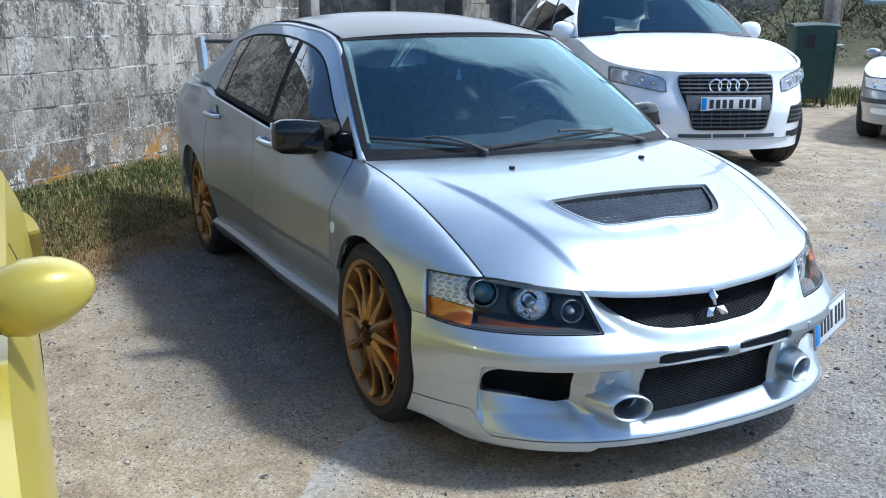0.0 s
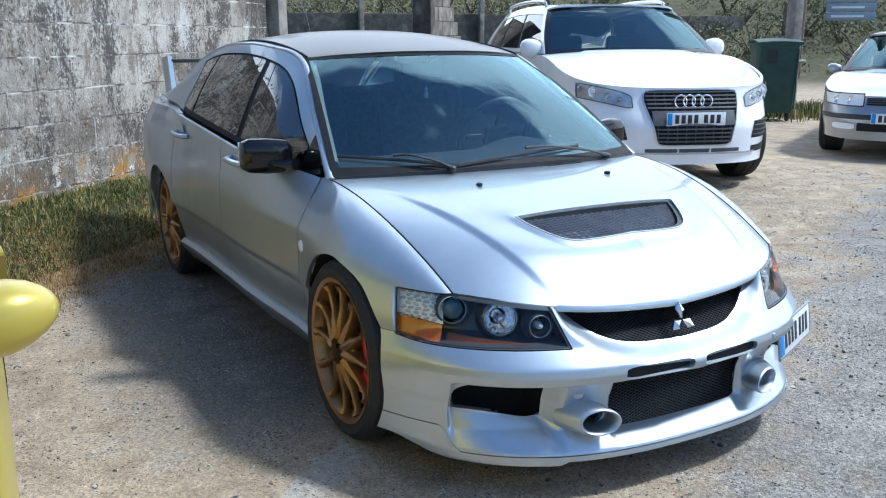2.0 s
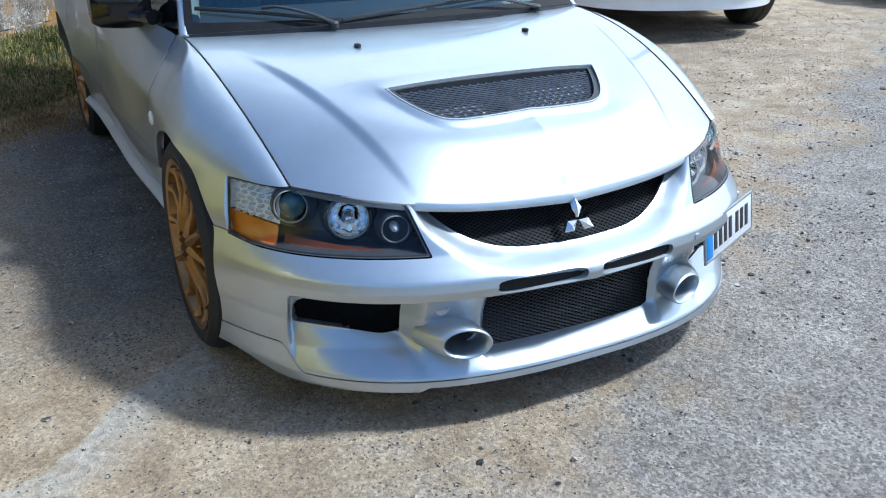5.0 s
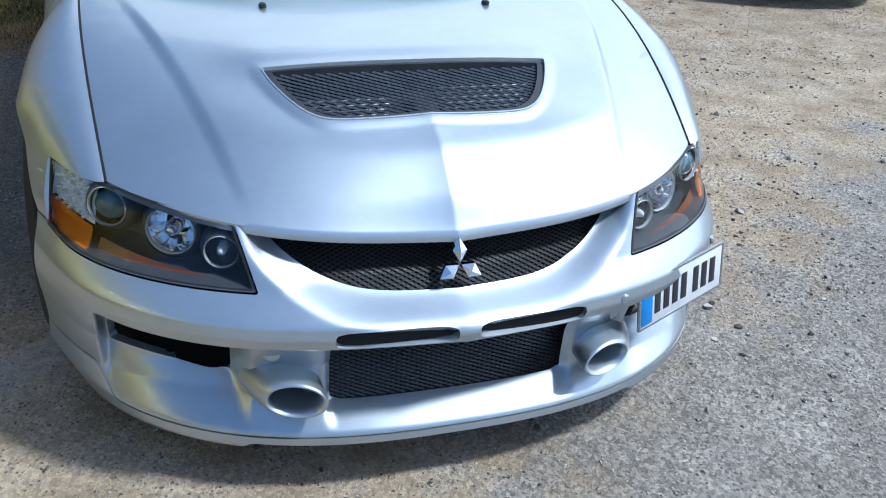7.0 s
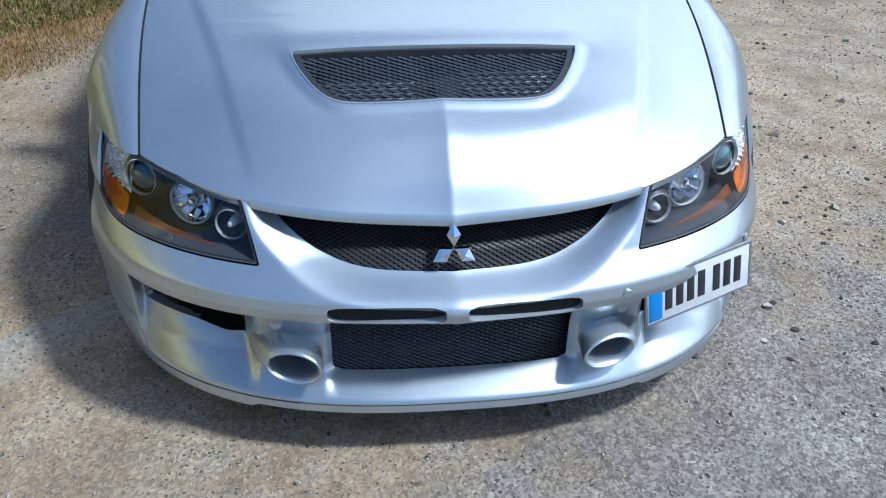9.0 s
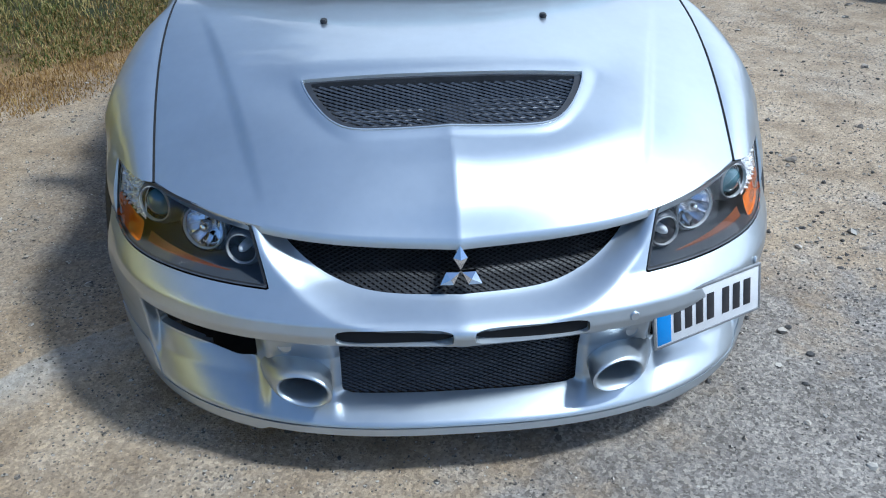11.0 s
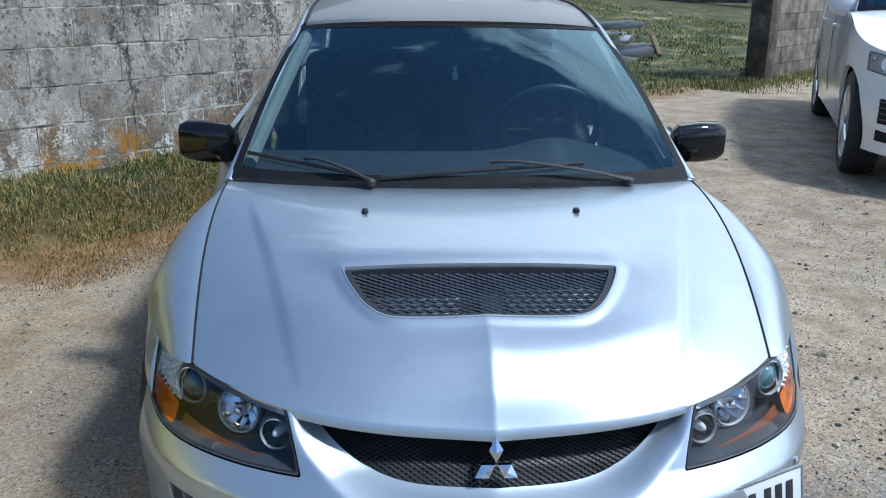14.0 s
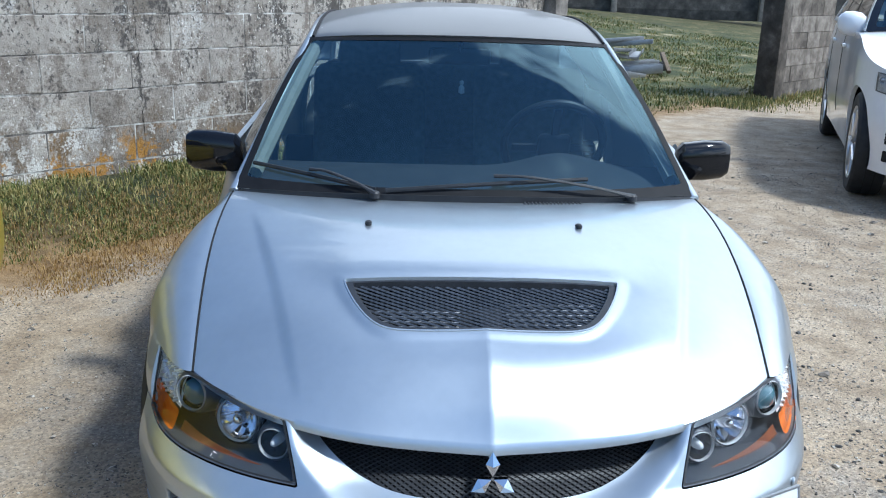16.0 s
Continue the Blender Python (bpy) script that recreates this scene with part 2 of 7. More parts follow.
PEBBLE = material("pebbles", [(0.1, (0.075, 0.068, 0.06)), (0.45, (0.22, 0.188, 0.15)), (0.75, (0.34, 0.295, 0.235)), (0.95, (0.52, 0.48, 0.41))], 3, 0.85, by_island=1.2)
CRUMB = material("tar_crumbs", [(0.3, (0.035, 0.033, 0.031)), (0.7, (0.085, 0.08, 0.074))], 6, 0.8, by_island=0.6)

# ---- mesh tools ----
def mesh_of(name, verts, faces, sharp=35):
    me = bpy.data.meshes.new(name)
    me.from_pydata([tuple(map(float, v)) for v in verts], [], [list(map(int, f)) for f in faces])
    me.validate()
    me.polygons.foreach_set("use_smooth", [True] * len(me.polygons))
    me.set_sharp_from_angle(angle=radians(sharp))
    return me


def thing(name, label, category, at=None, group="", kind=""):
    ob = new(name)
    ob.empty_display_size = 0.1
    if at is not None:
        ob.matrix_world = at
    return tagged(ob, label, category, group, kind)


def shape(name, vf, mat, parent=None, label="", sharp=35):
    """One mesh object from (verts, faces) in the parent's own space."""
    ob = new(name, mesh_of(name, *vf, sharp=sharp))
    ob.data.materials.append(mat)
    if parent is not None:
        ob.parent = parent
    return tagged(ob, label)


def part(name, bm, mat, parent, label="", sharp=35):
    me = bpy.data.meshes.new(name)
    bm.to_mesh(me)
    bm.free()
    me.polygons.foreach_set("use_smooth", [True] * len(me.polygons))
    me.set_sharp_from_angle(angle=radians(sharp))
    me.materials.append(mat)
    ob = new(name, me)
    if parent is not None:
        ob.parent = parent
    return tagged(ob, label)


def join(*vfs):
    verts, faces = [], []
    for v, f in vfs:
        k = len(verts)
        verts += [tuple(p) for p in v]
        faces += [[i + k for i in g] for g in f]
    return verts, faces


def flip(vf):
    """Mirror image across the car's middle plane."""
    v, f = vf
    return [(-p[0], p[1], p[2]) for p in v], [list(g)[::-1] for g in f]


def moved(vf, m):
    v, f = vf
    return [tuple(m @ Vector(p)) for p in v], f


def smooth(a, b, x):
    t = np.clip((np.asarray(x, float) - a) / (b - a), 0, 1)
    return t * t * (3 - 2 * t)


def bell(x, c, w):
    return np.exp(-(((np.asarray(x, float) - c) / w) ** 2))


def patch(fn, us, vs, keep=(), out=None):
    """A sheet fn(U, V) -> x, y, z, cut away where any keep(x, y, z, U, V) < 0. out: a direction its faces look to."""
    U, V = np.meshgrid(np.asarray(us, float), np.asarray(vs, float), indexing="ij")
    X, Y, Z = (np.broadcast_to(a, U.shape) for a in fn(U, V))
    nu, nv = U.shape
    P = [list(row) for row in np.stack([X, Y, Z, U, V], -1).reshape(-1, 5)]
    F = [[i * nv + j, (i + 1) * nv + j, (i + 1) * nv + j + 1, i * nv + j + 1] for i in range(nu - 1) for j in range(nv - 1)]
    for k in keep:
        A = np.array(P)
        val = list(np.broadcast_to(k(A[:, 0], A[:, 1], A[:, 2], A[:, 3], A[:, 4]), len(A)))
        cut, G = {}, []
        for f in F:
            s = [val[i] >= 0 for i in f]
            if all(s):
                G.append(f)
                continue
            if not any(s):
                continue
            g = []
            for a, b in zip(f, f[1:] + f[:1]):
                if val[a] >= 0:
                    g.append(a)
                if (val[a] >= 0) != (val[b] >= 0):
                    key = (min(a, b), max(a, b))
                    if key not in cut:
                        t = val[a] / (val[a] - val[b])
                        u = P[a][3] + t * (P[b][3] - P[a][3])
                        v = P[a][4] + t * (P[b][4] - P[a][4])
                        xyz = [float(np.asarray(c).reshape(-1)[0]) for c in fn(np.array([u]), np.array([v]))]
                        cut[key] = len(P)
                        P.append([*xyz, u, v])
                        val.append(0.0)
                    g.append(cut[key])
            if len(g) > 2:
                G.append(g)
        F = G
    used = sorted({i for f in F for i in f})
    at = {i: k for k, i in enumerate(used)}
    verts, faces = [tuple(P[i][:3]) for i in used], [[at[i] for i in f] for f in F]
    if out is not None and faces:
        f = faces[len(faces) // 2]
        a, b, c = (np.array(verts[i]) for i in (f[0], f[1], f[2]))
        if np.dot(np.cross(b - a, c - a), out) < 0:
            faces = [g[::-1] for g in faces]
    return verts, faces


def normals(vf):
    v, n = np.array(vf[0], float), np.zeros((len(vf[0]), 3))
    for f in vf[1]:
        for k in range(1, len(f) - 1):
            c = np.cross(v[f[k]] - v[f[0]], v[f[k + 1]] - v[f[0]])
            for i in (f[0], f[k], f[k + 1]):
                n[i] += c
    return n / np.maximum(np.linalg.norm(n, axis=1, keepdims=True), 1e-12)


def edged(vf, depth=0.012, toward=None):
    """Turn the sheet's rim inward by depth, so that it has thickness. toward: a fixed direction instead of the surface's own."""
    v, f = [tuple(p) for p in vf[0]], [list(g) for g in vf[1]]
    n = normals(vf)
    count = {}
    for g in f:
        for a, b in zip(g, g[1:] + g[:1]):
            count[(a, b)] = count.get((a, b), 0) + 1
    rim, at, faces = [e for e in count if (e[1], e[0]) not in count], {}, list(f)
    for a, b in rim:
        for i in (a, b):
            if i not in at:
                at[i] = len(v)
                d = np.array(toward, float) * depth if toward is not None else -n[i] * depth
                v.append(tuple(np.array(v[i]) + d))
        faces.append([b, a, at[a], at[b]])
    return v, faces


def offset(vf, d):
    n = normals(vf)
    return [tuple(np.array(p) + d * k) for p, k in zip(vf[0], n)], vf[1]


def box(size, at=(0, 0, 0), bevel=0.01, turn=None, seg=2):
    """A box with rounded edges."""
    bm = bmesh.new()
    bmesh.ops.create_cube(bm, size=1.0)
    bmesh.ops.scale(bm, vec=size, verts=bm.verts)
    if bevel:
        bmesh.ops.bevel(bm, geom=bm.edges[:], offset=min(bevel, min(size) * 0.45), segments=seg, profile=0.5, affect="EDGES")
    m = Matrix.Translation(at) @ (turn.to_4x4() if turn is not None else Matrix())
    bm.verts.index_update()
    vf = [tuple(m @ v.co) for v in bm.verts], [[v.index for v in f.verts] for f in bm.faces]
    bm.free()
    return vf


def lathe(profile, seg=32, axis="x", at=(0, 0, 0), close=False, caps=True):
    """Turn a profile of (radius, along) round an axis."""
    v, f = [], []
    for r, a in profile:
        for k in range(seg):
            c, s = r * math.cos(2 * math.pi * k / seg), r * math.sin(2 * math.pi * k / seg)
            p = {"x": (a, c, s), "y": (c, a, s), "z": (c, s, a)}[axis]
            v.append(tuple(np.add(p, at)))
    rows = len(profile)
    for i in range(rows if close else rows - 1):
        for k in range(seg):
            a, b = i * seg + k, i * seg + (k + 1) % seg
            j = (i + 1) % rows
            f.append([a, b, j * seg + (k + 1) % seg, j * seg + k])
    if not close and caps:
        for i in (0, rows - 1):
            if profile[i][0] > 1e-6:
                f.append([i * seg + k for k in range(seg)])
    return v, f


def curve_points(points, n=8):
    """Catmull-Rom through points."""
    p = [np.array(q, float) for q in points]
    p = [2 * p[0] - p[1]] + p + [2 * p[-1] - p[-2]]
    outp = []
    for i in range(1, len(p) - 2):
        for k in range(n):
            t = k / n
            outp.append(0.5 * (2 * p[i] + (p[i + 1] - p[i - 1]) * t + (2 * p[i - 1] - 5 * p[i] + 4 * p[i + 1] - p[i + 2]) * t * t
                               + (3 * p[i] - p[i - 1] - 3 * p[i + 1] + p[i + 2]) * t ** 3))
    outp.append(p[-2])
    return np.array(outp)


def tube(points, radius, seg=10, flat=1.0, up=(0, 0, 1), close=False):
    """A bar along points; radius a number or one a point; flat: height over width."""
    p = np.array(points, float)
    r = np.broadcast_to(np.asarray(radius, float), (len(p),))
    v, f = [], []
    for i in range(len(p)):
        if close:
            d = p[(i + 1) % len(p)] - p[i - 1]
        else:
            d = p[min(i + 1, len(p) - 1)] - p[max(i - 1, 0)]
        d = d / np.linalg.norm(d)
        s = np.cross(d, up)
        s = s / max(np.linalg.norm(s), 1e-9)
        w = np.cross(s, d)
        for k in range(seg):
            a = 2 * math.pi * k / seg
            v.append(tuple(p[i] + r[i] * (math.cos(a) * s + flat * math.sin(a) * w)))
    n = len(p)
    for i in range(n if close else n - 1):
        for k in range(seg):
            a, b, j = i * seg + k, i * seg + (k + 1) % seg, (i + 1) % n
            f.append([a, b, j * seg + (k + 1) % seg, j * seg + k])
    if not close:
        f.append([k for k in range(seg)][::-1])
        f.append([(n - 1) * seg + k for k in range(seg)])
    return v, f


def lathe_arc(y, z, x, r, wide):
    v, f = [], []
    n = 24
    for k in range(n + 1):
        a = math.pi * (-0.08 + 1.16 * k / n)
        for w in (0, wide):
            v.append((x - 0.05 * float(smooth(0.55 * math.pi, 0.95 * math.pi, a)) - 0.012 * float(smooth(0.40 * math.pi, 0.1 * math.pi, a)) - w, y + r * math.cos(a), z + r * math.sin(a)))
    for k in range(n):
        f.append([2 * k, 2 * k + 1, 2 * k + 3, 2 * k + 2])
    return v, f

# ---- ground, walls ----
WALL_P, WALL_D = np.array([-1.45, 3.95]), np.array([0.7157, 0.6984])
WALL_N = np.array([0.6984, -0.7157])


def wall_dist(x, y):
    return (x - WALL_P[0]) * WALL_N[0] + (y - WALL_P[1]) * WALL_N[1]


def wall_run(x, y):
    return (x - WALL_P[0]) * WALL_D[0] + (y - WALL_P[1]) * WALL_D[1]


def ground_z(x, y):
    """Height of the ground: flat yard, a weedy bank along the wall, a field rising behind, hills far off."""
    x, y = np.asarray(x, float), np.asarray(y, float)
    d, s = wall_dist(x, y), wall_run(x, y)
    z = 0.21 * smooth(1.05, 0.05, d) * smooth(3.4, 1.6, s) * smooth(-1.5, -0.3, d)
    z = z + 0.88 * smooth(-0.5, -13.0, d)
    far = np.hypot(x, y)
    z = z + 9.0 * smooth(26.0, 60.0, far) * smooth(-0.2, 0.5, y / np.maximum(far, 1))
    return z


def ground_material():
    m = material("yard_ground", [(0.3, (0.2, 0.18, 0.15)), (0.7, (0.36, 0.33, 0.28))], 2.0, 0.95)
    n, l = m.node_tree.nodes, m.node_tree.links
    n.clear()
    out, b = n.new("ShaderNodeOutputMaterial"), n.new("ShaderNodeBsdfPrincipled")
    l.new(b.outputs[0], out.inputs["Surface"])
    b.inputs["Roughness"].default_value = 0.93
    geo = n.new("ShaderNodeNewGeometry")
    sep = n.new("ShaderNodeSeparateXYZ")
    l.new(geo.outputs["Position"], sep.inputs[0])

    def tex(scale, detail=8.0, rough=0.6):
        t = n.new("ShaderNodeTexNoise")
        t.inputs["Scale"].default_value, t.inputs["Detail"].default_value, t.inputs["Roughness"].default_value = scale, detail, rough
        l.new(geo.outputs["Position"], t.inputs["Vector"])
        return t.outputs["Fac"]

    def ramp(fac, *stops):
        r = n.new("ShaderNodeValToRGB")
        r.color_ramp.elements.remove(r.color_ramp.elements[1])
        for k, (at, col) in enumerate(stops):
            e = r.color_ramp.elements[0] if k == 0 else r.color_ramp.elements.new(at)
            e.position, e.color = at, (*col, 1) if len(col) == 3 else col
        l.new(fac, r.inputs["Fac"])
        return r.outputs["Color"]

    def math_(op, a, c, d=None):
        k = n.new("ShaderNodeMath")
        k.operation = op
        for i, q in enumerate((a, c) if d is None else (a, c, d)):
            if isinstance(q, (int, float)):
                k.inputs[i].default_value = q
            else:
                l.new(q, k.inputs[i])
        return k.outputs[0]

    def blend(f, a, c, mode="MIX"):
        k = n.new("ShaderNodeMix")
        k.data_type, k.blend_type = "RGBA", mode
        for key, q in (("Factor", f), ("A", a), ("B", c)):
            if isinstance(q, (int, float)):
                k.inputs[key].default_value = q
            else:
                l.new(q, k.inputs[key])
        return k.outputs["Result"]

    X, Y = sep.outputs["X"], sep.outputs["Y"]
    big, mid, fine, grit = tex(0.9), tex(4.5), tex(38.0, 6.0, 0.7), tex(150.0, 3.0, 0.7)
    dirt = ramp(mid, (0.30, (0.27, 0.202, 0.130)), (0.50, (0.42, 0.328, 0.222)), (0.70, (0.54, 0.44, 0.315)))
    tar = ramp(mid, (0.30, (0.215, 0.192, 0.165)), (0.55, (0.295, 0.266, 0.232)), (0.75, (0.37, 0.336, 0.293)))
    vor = n.new("ShaderNodeTexVoronoi")
    vor.inputs["Scale"].default_value = 130.0
    l.new(geo.outputs["Position"], vor.inputs["Vector"])
    chips = ramp(vor.outputs["Color"], (0.15, (0.20, 0.19, 0.18)), (0.55, (0.5, 0.5, 0.5)), (0.9, (0.84, 0.82, 0.77)))
    tar = blend(0.75, tar, chips, "OVERLAY")
    dirt = blend(0.42, dirt, chips, "OVERLAY")
    # dark crumbs and pale chips of broken tarmac, in drifts
    crumb = n.new("ShaderNodeTexVoronoi")
    crumb.inputs["Scale"].default_value, crumb.inputs["Randomness"].default_value = 62.0, 1.0
    l.new(geo.outputs["Position"], crumb.inputs["Vector"])
    drift = ramp(tex(2.3, 5.0), (0.42, (0, 0, 0)), (0.62, (1, 1, 1)))
    size = math_("ADD", math_("MULTIPLY", drift, 0.22), 0.10)
    grain_ = ramp(math_("SUBTRACT", size, crumb.outputs["Distance"]), (0.0, (0, 0, 0)), (0.03, (1, 1, 1)))
    sort = ramp(crumb.outputs["Color"], (0.0, (0.05, 0.045, 0.04)), (0.55, (0.12, 0.11, 0.095)), (0.75, (0.30, 0.27, 0.23)), (1.0, (0.62, 0.58, 0.50)))
    # the worn edge of the tarmac runs from the yard's mouth past the nose of the car
    line = math_("ADD", math_("MULTIPLY", X, 0.51), math_("MULTIPLY", Y, -0.86))
    line = math_("ADD", math_("SUBTRACT", line, 0.62), math_("ADD", math_("MULTIPLY", math_("SUBTRACT", mid, 0.5), 1.5), math_("MULTIPLY", math_("SUBTRACT", tex(1.7, 6.0), 0.5), 2.0)))
    tarmask = ramp(math_("ADD", math_("MULTIPLY", line, 1.6), 0.5), (0.15, (0, 0, 0)), (0.85, (1, 1, 1)))
    # older tarmac also shows in worn islands beside the car
    isle = ramp(math_("ADD", math_("MULTIPLY", big, 0.75), math_("MULTIPLY", mid, 0.25)), (0.48, (0, 0, 0)), (0.60, (1, 1, 1)))
    side = ramp(math_("ADD", math_("MULTIPLY", math_("ADD", X, 1.7), 0.55), 0.0), (0.0, (0.1, 0.1, 0.1)), (0.5, (0.85, 0.85, 0.85)), (0.8, (0.45, 0.45, 0.45)))
    mask = n.new("ShaderNodeMath")
    mask.operation = "MAXIMUM"
    l.new(tarmask, mask.inputs[0])
    l.new(math_("MULTIPLY", math_("MULTIPLY", isle, side), 0.55), mask.inputs[1])
    col = blend(mask.outputs[0], dirt, tar)
    # darker, older tarmac under and beside the parked car, with its shadow painted in
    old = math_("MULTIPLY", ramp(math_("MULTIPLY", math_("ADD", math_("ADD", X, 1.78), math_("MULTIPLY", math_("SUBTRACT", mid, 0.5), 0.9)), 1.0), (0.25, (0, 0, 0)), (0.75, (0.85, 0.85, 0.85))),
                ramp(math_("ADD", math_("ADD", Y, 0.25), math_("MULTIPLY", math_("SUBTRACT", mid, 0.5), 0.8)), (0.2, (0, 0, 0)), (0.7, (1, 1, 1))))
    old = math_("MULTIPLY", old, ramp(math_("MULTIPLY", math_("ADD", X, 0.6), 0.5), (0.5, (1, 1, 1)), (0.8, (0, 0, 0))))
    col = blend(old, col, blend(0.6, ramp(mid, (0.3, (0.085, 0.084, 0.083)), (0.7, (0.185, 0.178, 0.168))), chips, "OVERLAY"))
    # the end of an old concrete strip beside the front wheel
    cs = math_("SUBTRACT", math_("MULTIPLY", math_("ADD", X, 1.15), 0.677), math_("MULTIPLY", math_("ADD", Y, 0.31), 0.736))
    cs = math_("ADD", cs, math_("MULTIPLY", math_("SUBTRACT", mid, 0.5), 0.22))
    strip = math_("MULTIPLY", ramp(math_("ADD", math_("MULTIPLY", cs, 12.0), 0.3), (0.2, (0, 0, 0)), (0.35, (1, 1, 1))), ramp(math_("ADD", math_("MULTIPLY", cs, 5.0), 0.0), (0.35, (1, 1, 1)), (0.9, (0, 0, 0))))
    strip = math_("MULTIPLY", strip, ramp(math_("MULTIPLY", math_("ADD", X, 0.15), -1.6), (0.0, (0, 0, 0)), (0.6, (1, 1, 1))))
    strip = math_("MULTIPLY", strip, ramp(tex(7.0, 5.0, 0.65), (0.36, (0.35, 0.35, 0.35)), (0.56, (1, 1, 1))))
    col = blend(strip, col, ramp(fine, (0.3, (0.33, 0.295, 0.245)), (0.7, (0.55, 0.50, 0.425))))
    col = blend(math_("MULTIPLY", grain_, 0.85), col, sort)
    # soil and turf by the wall and in the field behind it
    dist = math_("ADD", math_("MULTIPLY", math_("SUBTRACT", X, float(WALL_P[0])), float(WALL_N[0])), math_("MULTIPLY", math_("SUBTRACT", Y, float(WALL_P[1])), float(WALL_N[1])))
    near = ramp(mid, (0.3, (0.018, 0.025, 0.008)), (0.5, (0.045, 0.046, 0.016)), (0.7, (0.11, 0.075, 0.032)))
    meadow = ramp(tex(1.5, 9.0, 0.72), (0.36, (0.022, 0.034, 0.008)), (0.47, (0.055, 0.066, 0.016)), (0.55, (0.11, 0.105, 0.034)), (0.61, (0.25, 0.205, 0.10)), (0.70, (0.50, 0.44, 0.32)))
    turf = blend(ramp(math_("ADD", math_("MULTIPLY", dist, 0.5), 0.5), (0.2, (1, 1, 1)), (0.45, (0, 0, 0))), near, meadow)
    dry = ramp(mid, (0.3, (0.15, 0.09, 0.04)), (0.5, (0.27, 0.17, 0.075)), (0.65, (0.38, 0.27, 0.14)))
    run = math_("ADD", math_("MULTIPLY", math_("SUBTRACT", X, float(WALL_P[0])), float(WALL_D[0])), math_("MULTIPLY", math_("SUBTRACT", Y, float(WALL_P[1])), float(WALL_D[1])))
    gate = ramp(math_("MULTIPLY", run, 0.1), (0.26, (0, 0, 0)), (0.37, (1, 1, 1)))
    edge = math_("ADD", dist, math_("MULTIPLY", math_("SUBTRACT", mid, 0.5), 0.6))
    edge = math_("ADD", edge, math_("MULTIPLY", gate, 1.15))
    col = blend(ramp(math_("MULTIPLY", edge, 0.5), (0.50, (1, 1, 1)), (0.68, (0, 0, 0))), col, dry)
    col = blend(ramp(math_("MULTIPLY", edge, 0.5), (0.22, (1, 1, 1)), (0.42, (0, 0, 0))), col, turf)
    away = math_("POWER", math_("ADD", math_("MULTIPLY", X, X), math_("MULTIPLY", Y, Y)), 0.5)
    bank = ramp(mid, (0.3, (0.05, 0.055, 0.02)), (0.5, (0.10, 0.09, 0.04)), (0.7, (0.17, 0.135, 0.07)))
    col = blend(ramp(math_("MULTIPLY", math_("ADD", away, math_("MULTIPLY", mid, 6.0)), 0.02), (0.48, (0, 0, 0)), (0.60, (1, 1, 1))), col, bank)
    col = blend(0.35, col, ramp(fine, (0.3, (0.25, 0.25, 0.25)), (0.7, (0.75, 0.75, 0.75))), "OVERLAY")
    l.new(col, b.inputs["Base Color"])
    bump = n.new("ShaderNodeBump")
    bump.inputs["Strength"].default_value, bump.inputs["Distance"].default_value = 0.9, 0.012
    l.new(math_("ADD", math_("ADD", math_("MULTIPLY", fine, 0.7), math_("MULTIPLY", grit, 0.5)), math_("MULTIPLY", grain_, 0.25)), bump.inputs["Height"])
    l.new(bump.outputs[0], b.inputs["Normal"])
    return m


def build_ground():
    xs = np.unique(np.concatenate([np.linspace(-5, 7, 181), np.linspace(-16, 30, 116), -np.geomspace(16, 900, 18), np.geomspace(30, 900, 18)]))
    ys = np.unique(np.concatenate([np.linspace(-3.5, 7, 151), np.linspace(-14, 40, 136), -np.geomspace(14, 900, 18), np.geomspace(40, 900, 18)]))
    X, Y = np.meshgrid(xs, ys, indexing="ij")
    Z = ground_z(X, Y)
    near = np.exp(-((X / 9) ** 2 + (Y / 9) ** 2))
    lump = np.array([noise.noise((a * 1.4, c * 1.4, 0)) * 0.010 + noise.noise((a * 5, c * 5, 3)) * 0.005 for a, c in zip(X.ravel(), Y.ravel())]).reshape(X.shape)
    Z = Z + lump * near
    nv = len(ys)
    v = np.stack([X, Y, Z], -1).reshape(-1, 3)
    f = [[i * nv + j, (i + 1) * nv + j, (i + 1) * nv + j + 1, i * nv + j + 1] for i in range(len(xs) - 1) for j in range(nv - 1)]
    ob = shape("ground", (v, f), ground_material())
    tagged(ob, "worn tarmac, gravel and sandy earth of a yard running into rough grass", "ground", kind="structure")


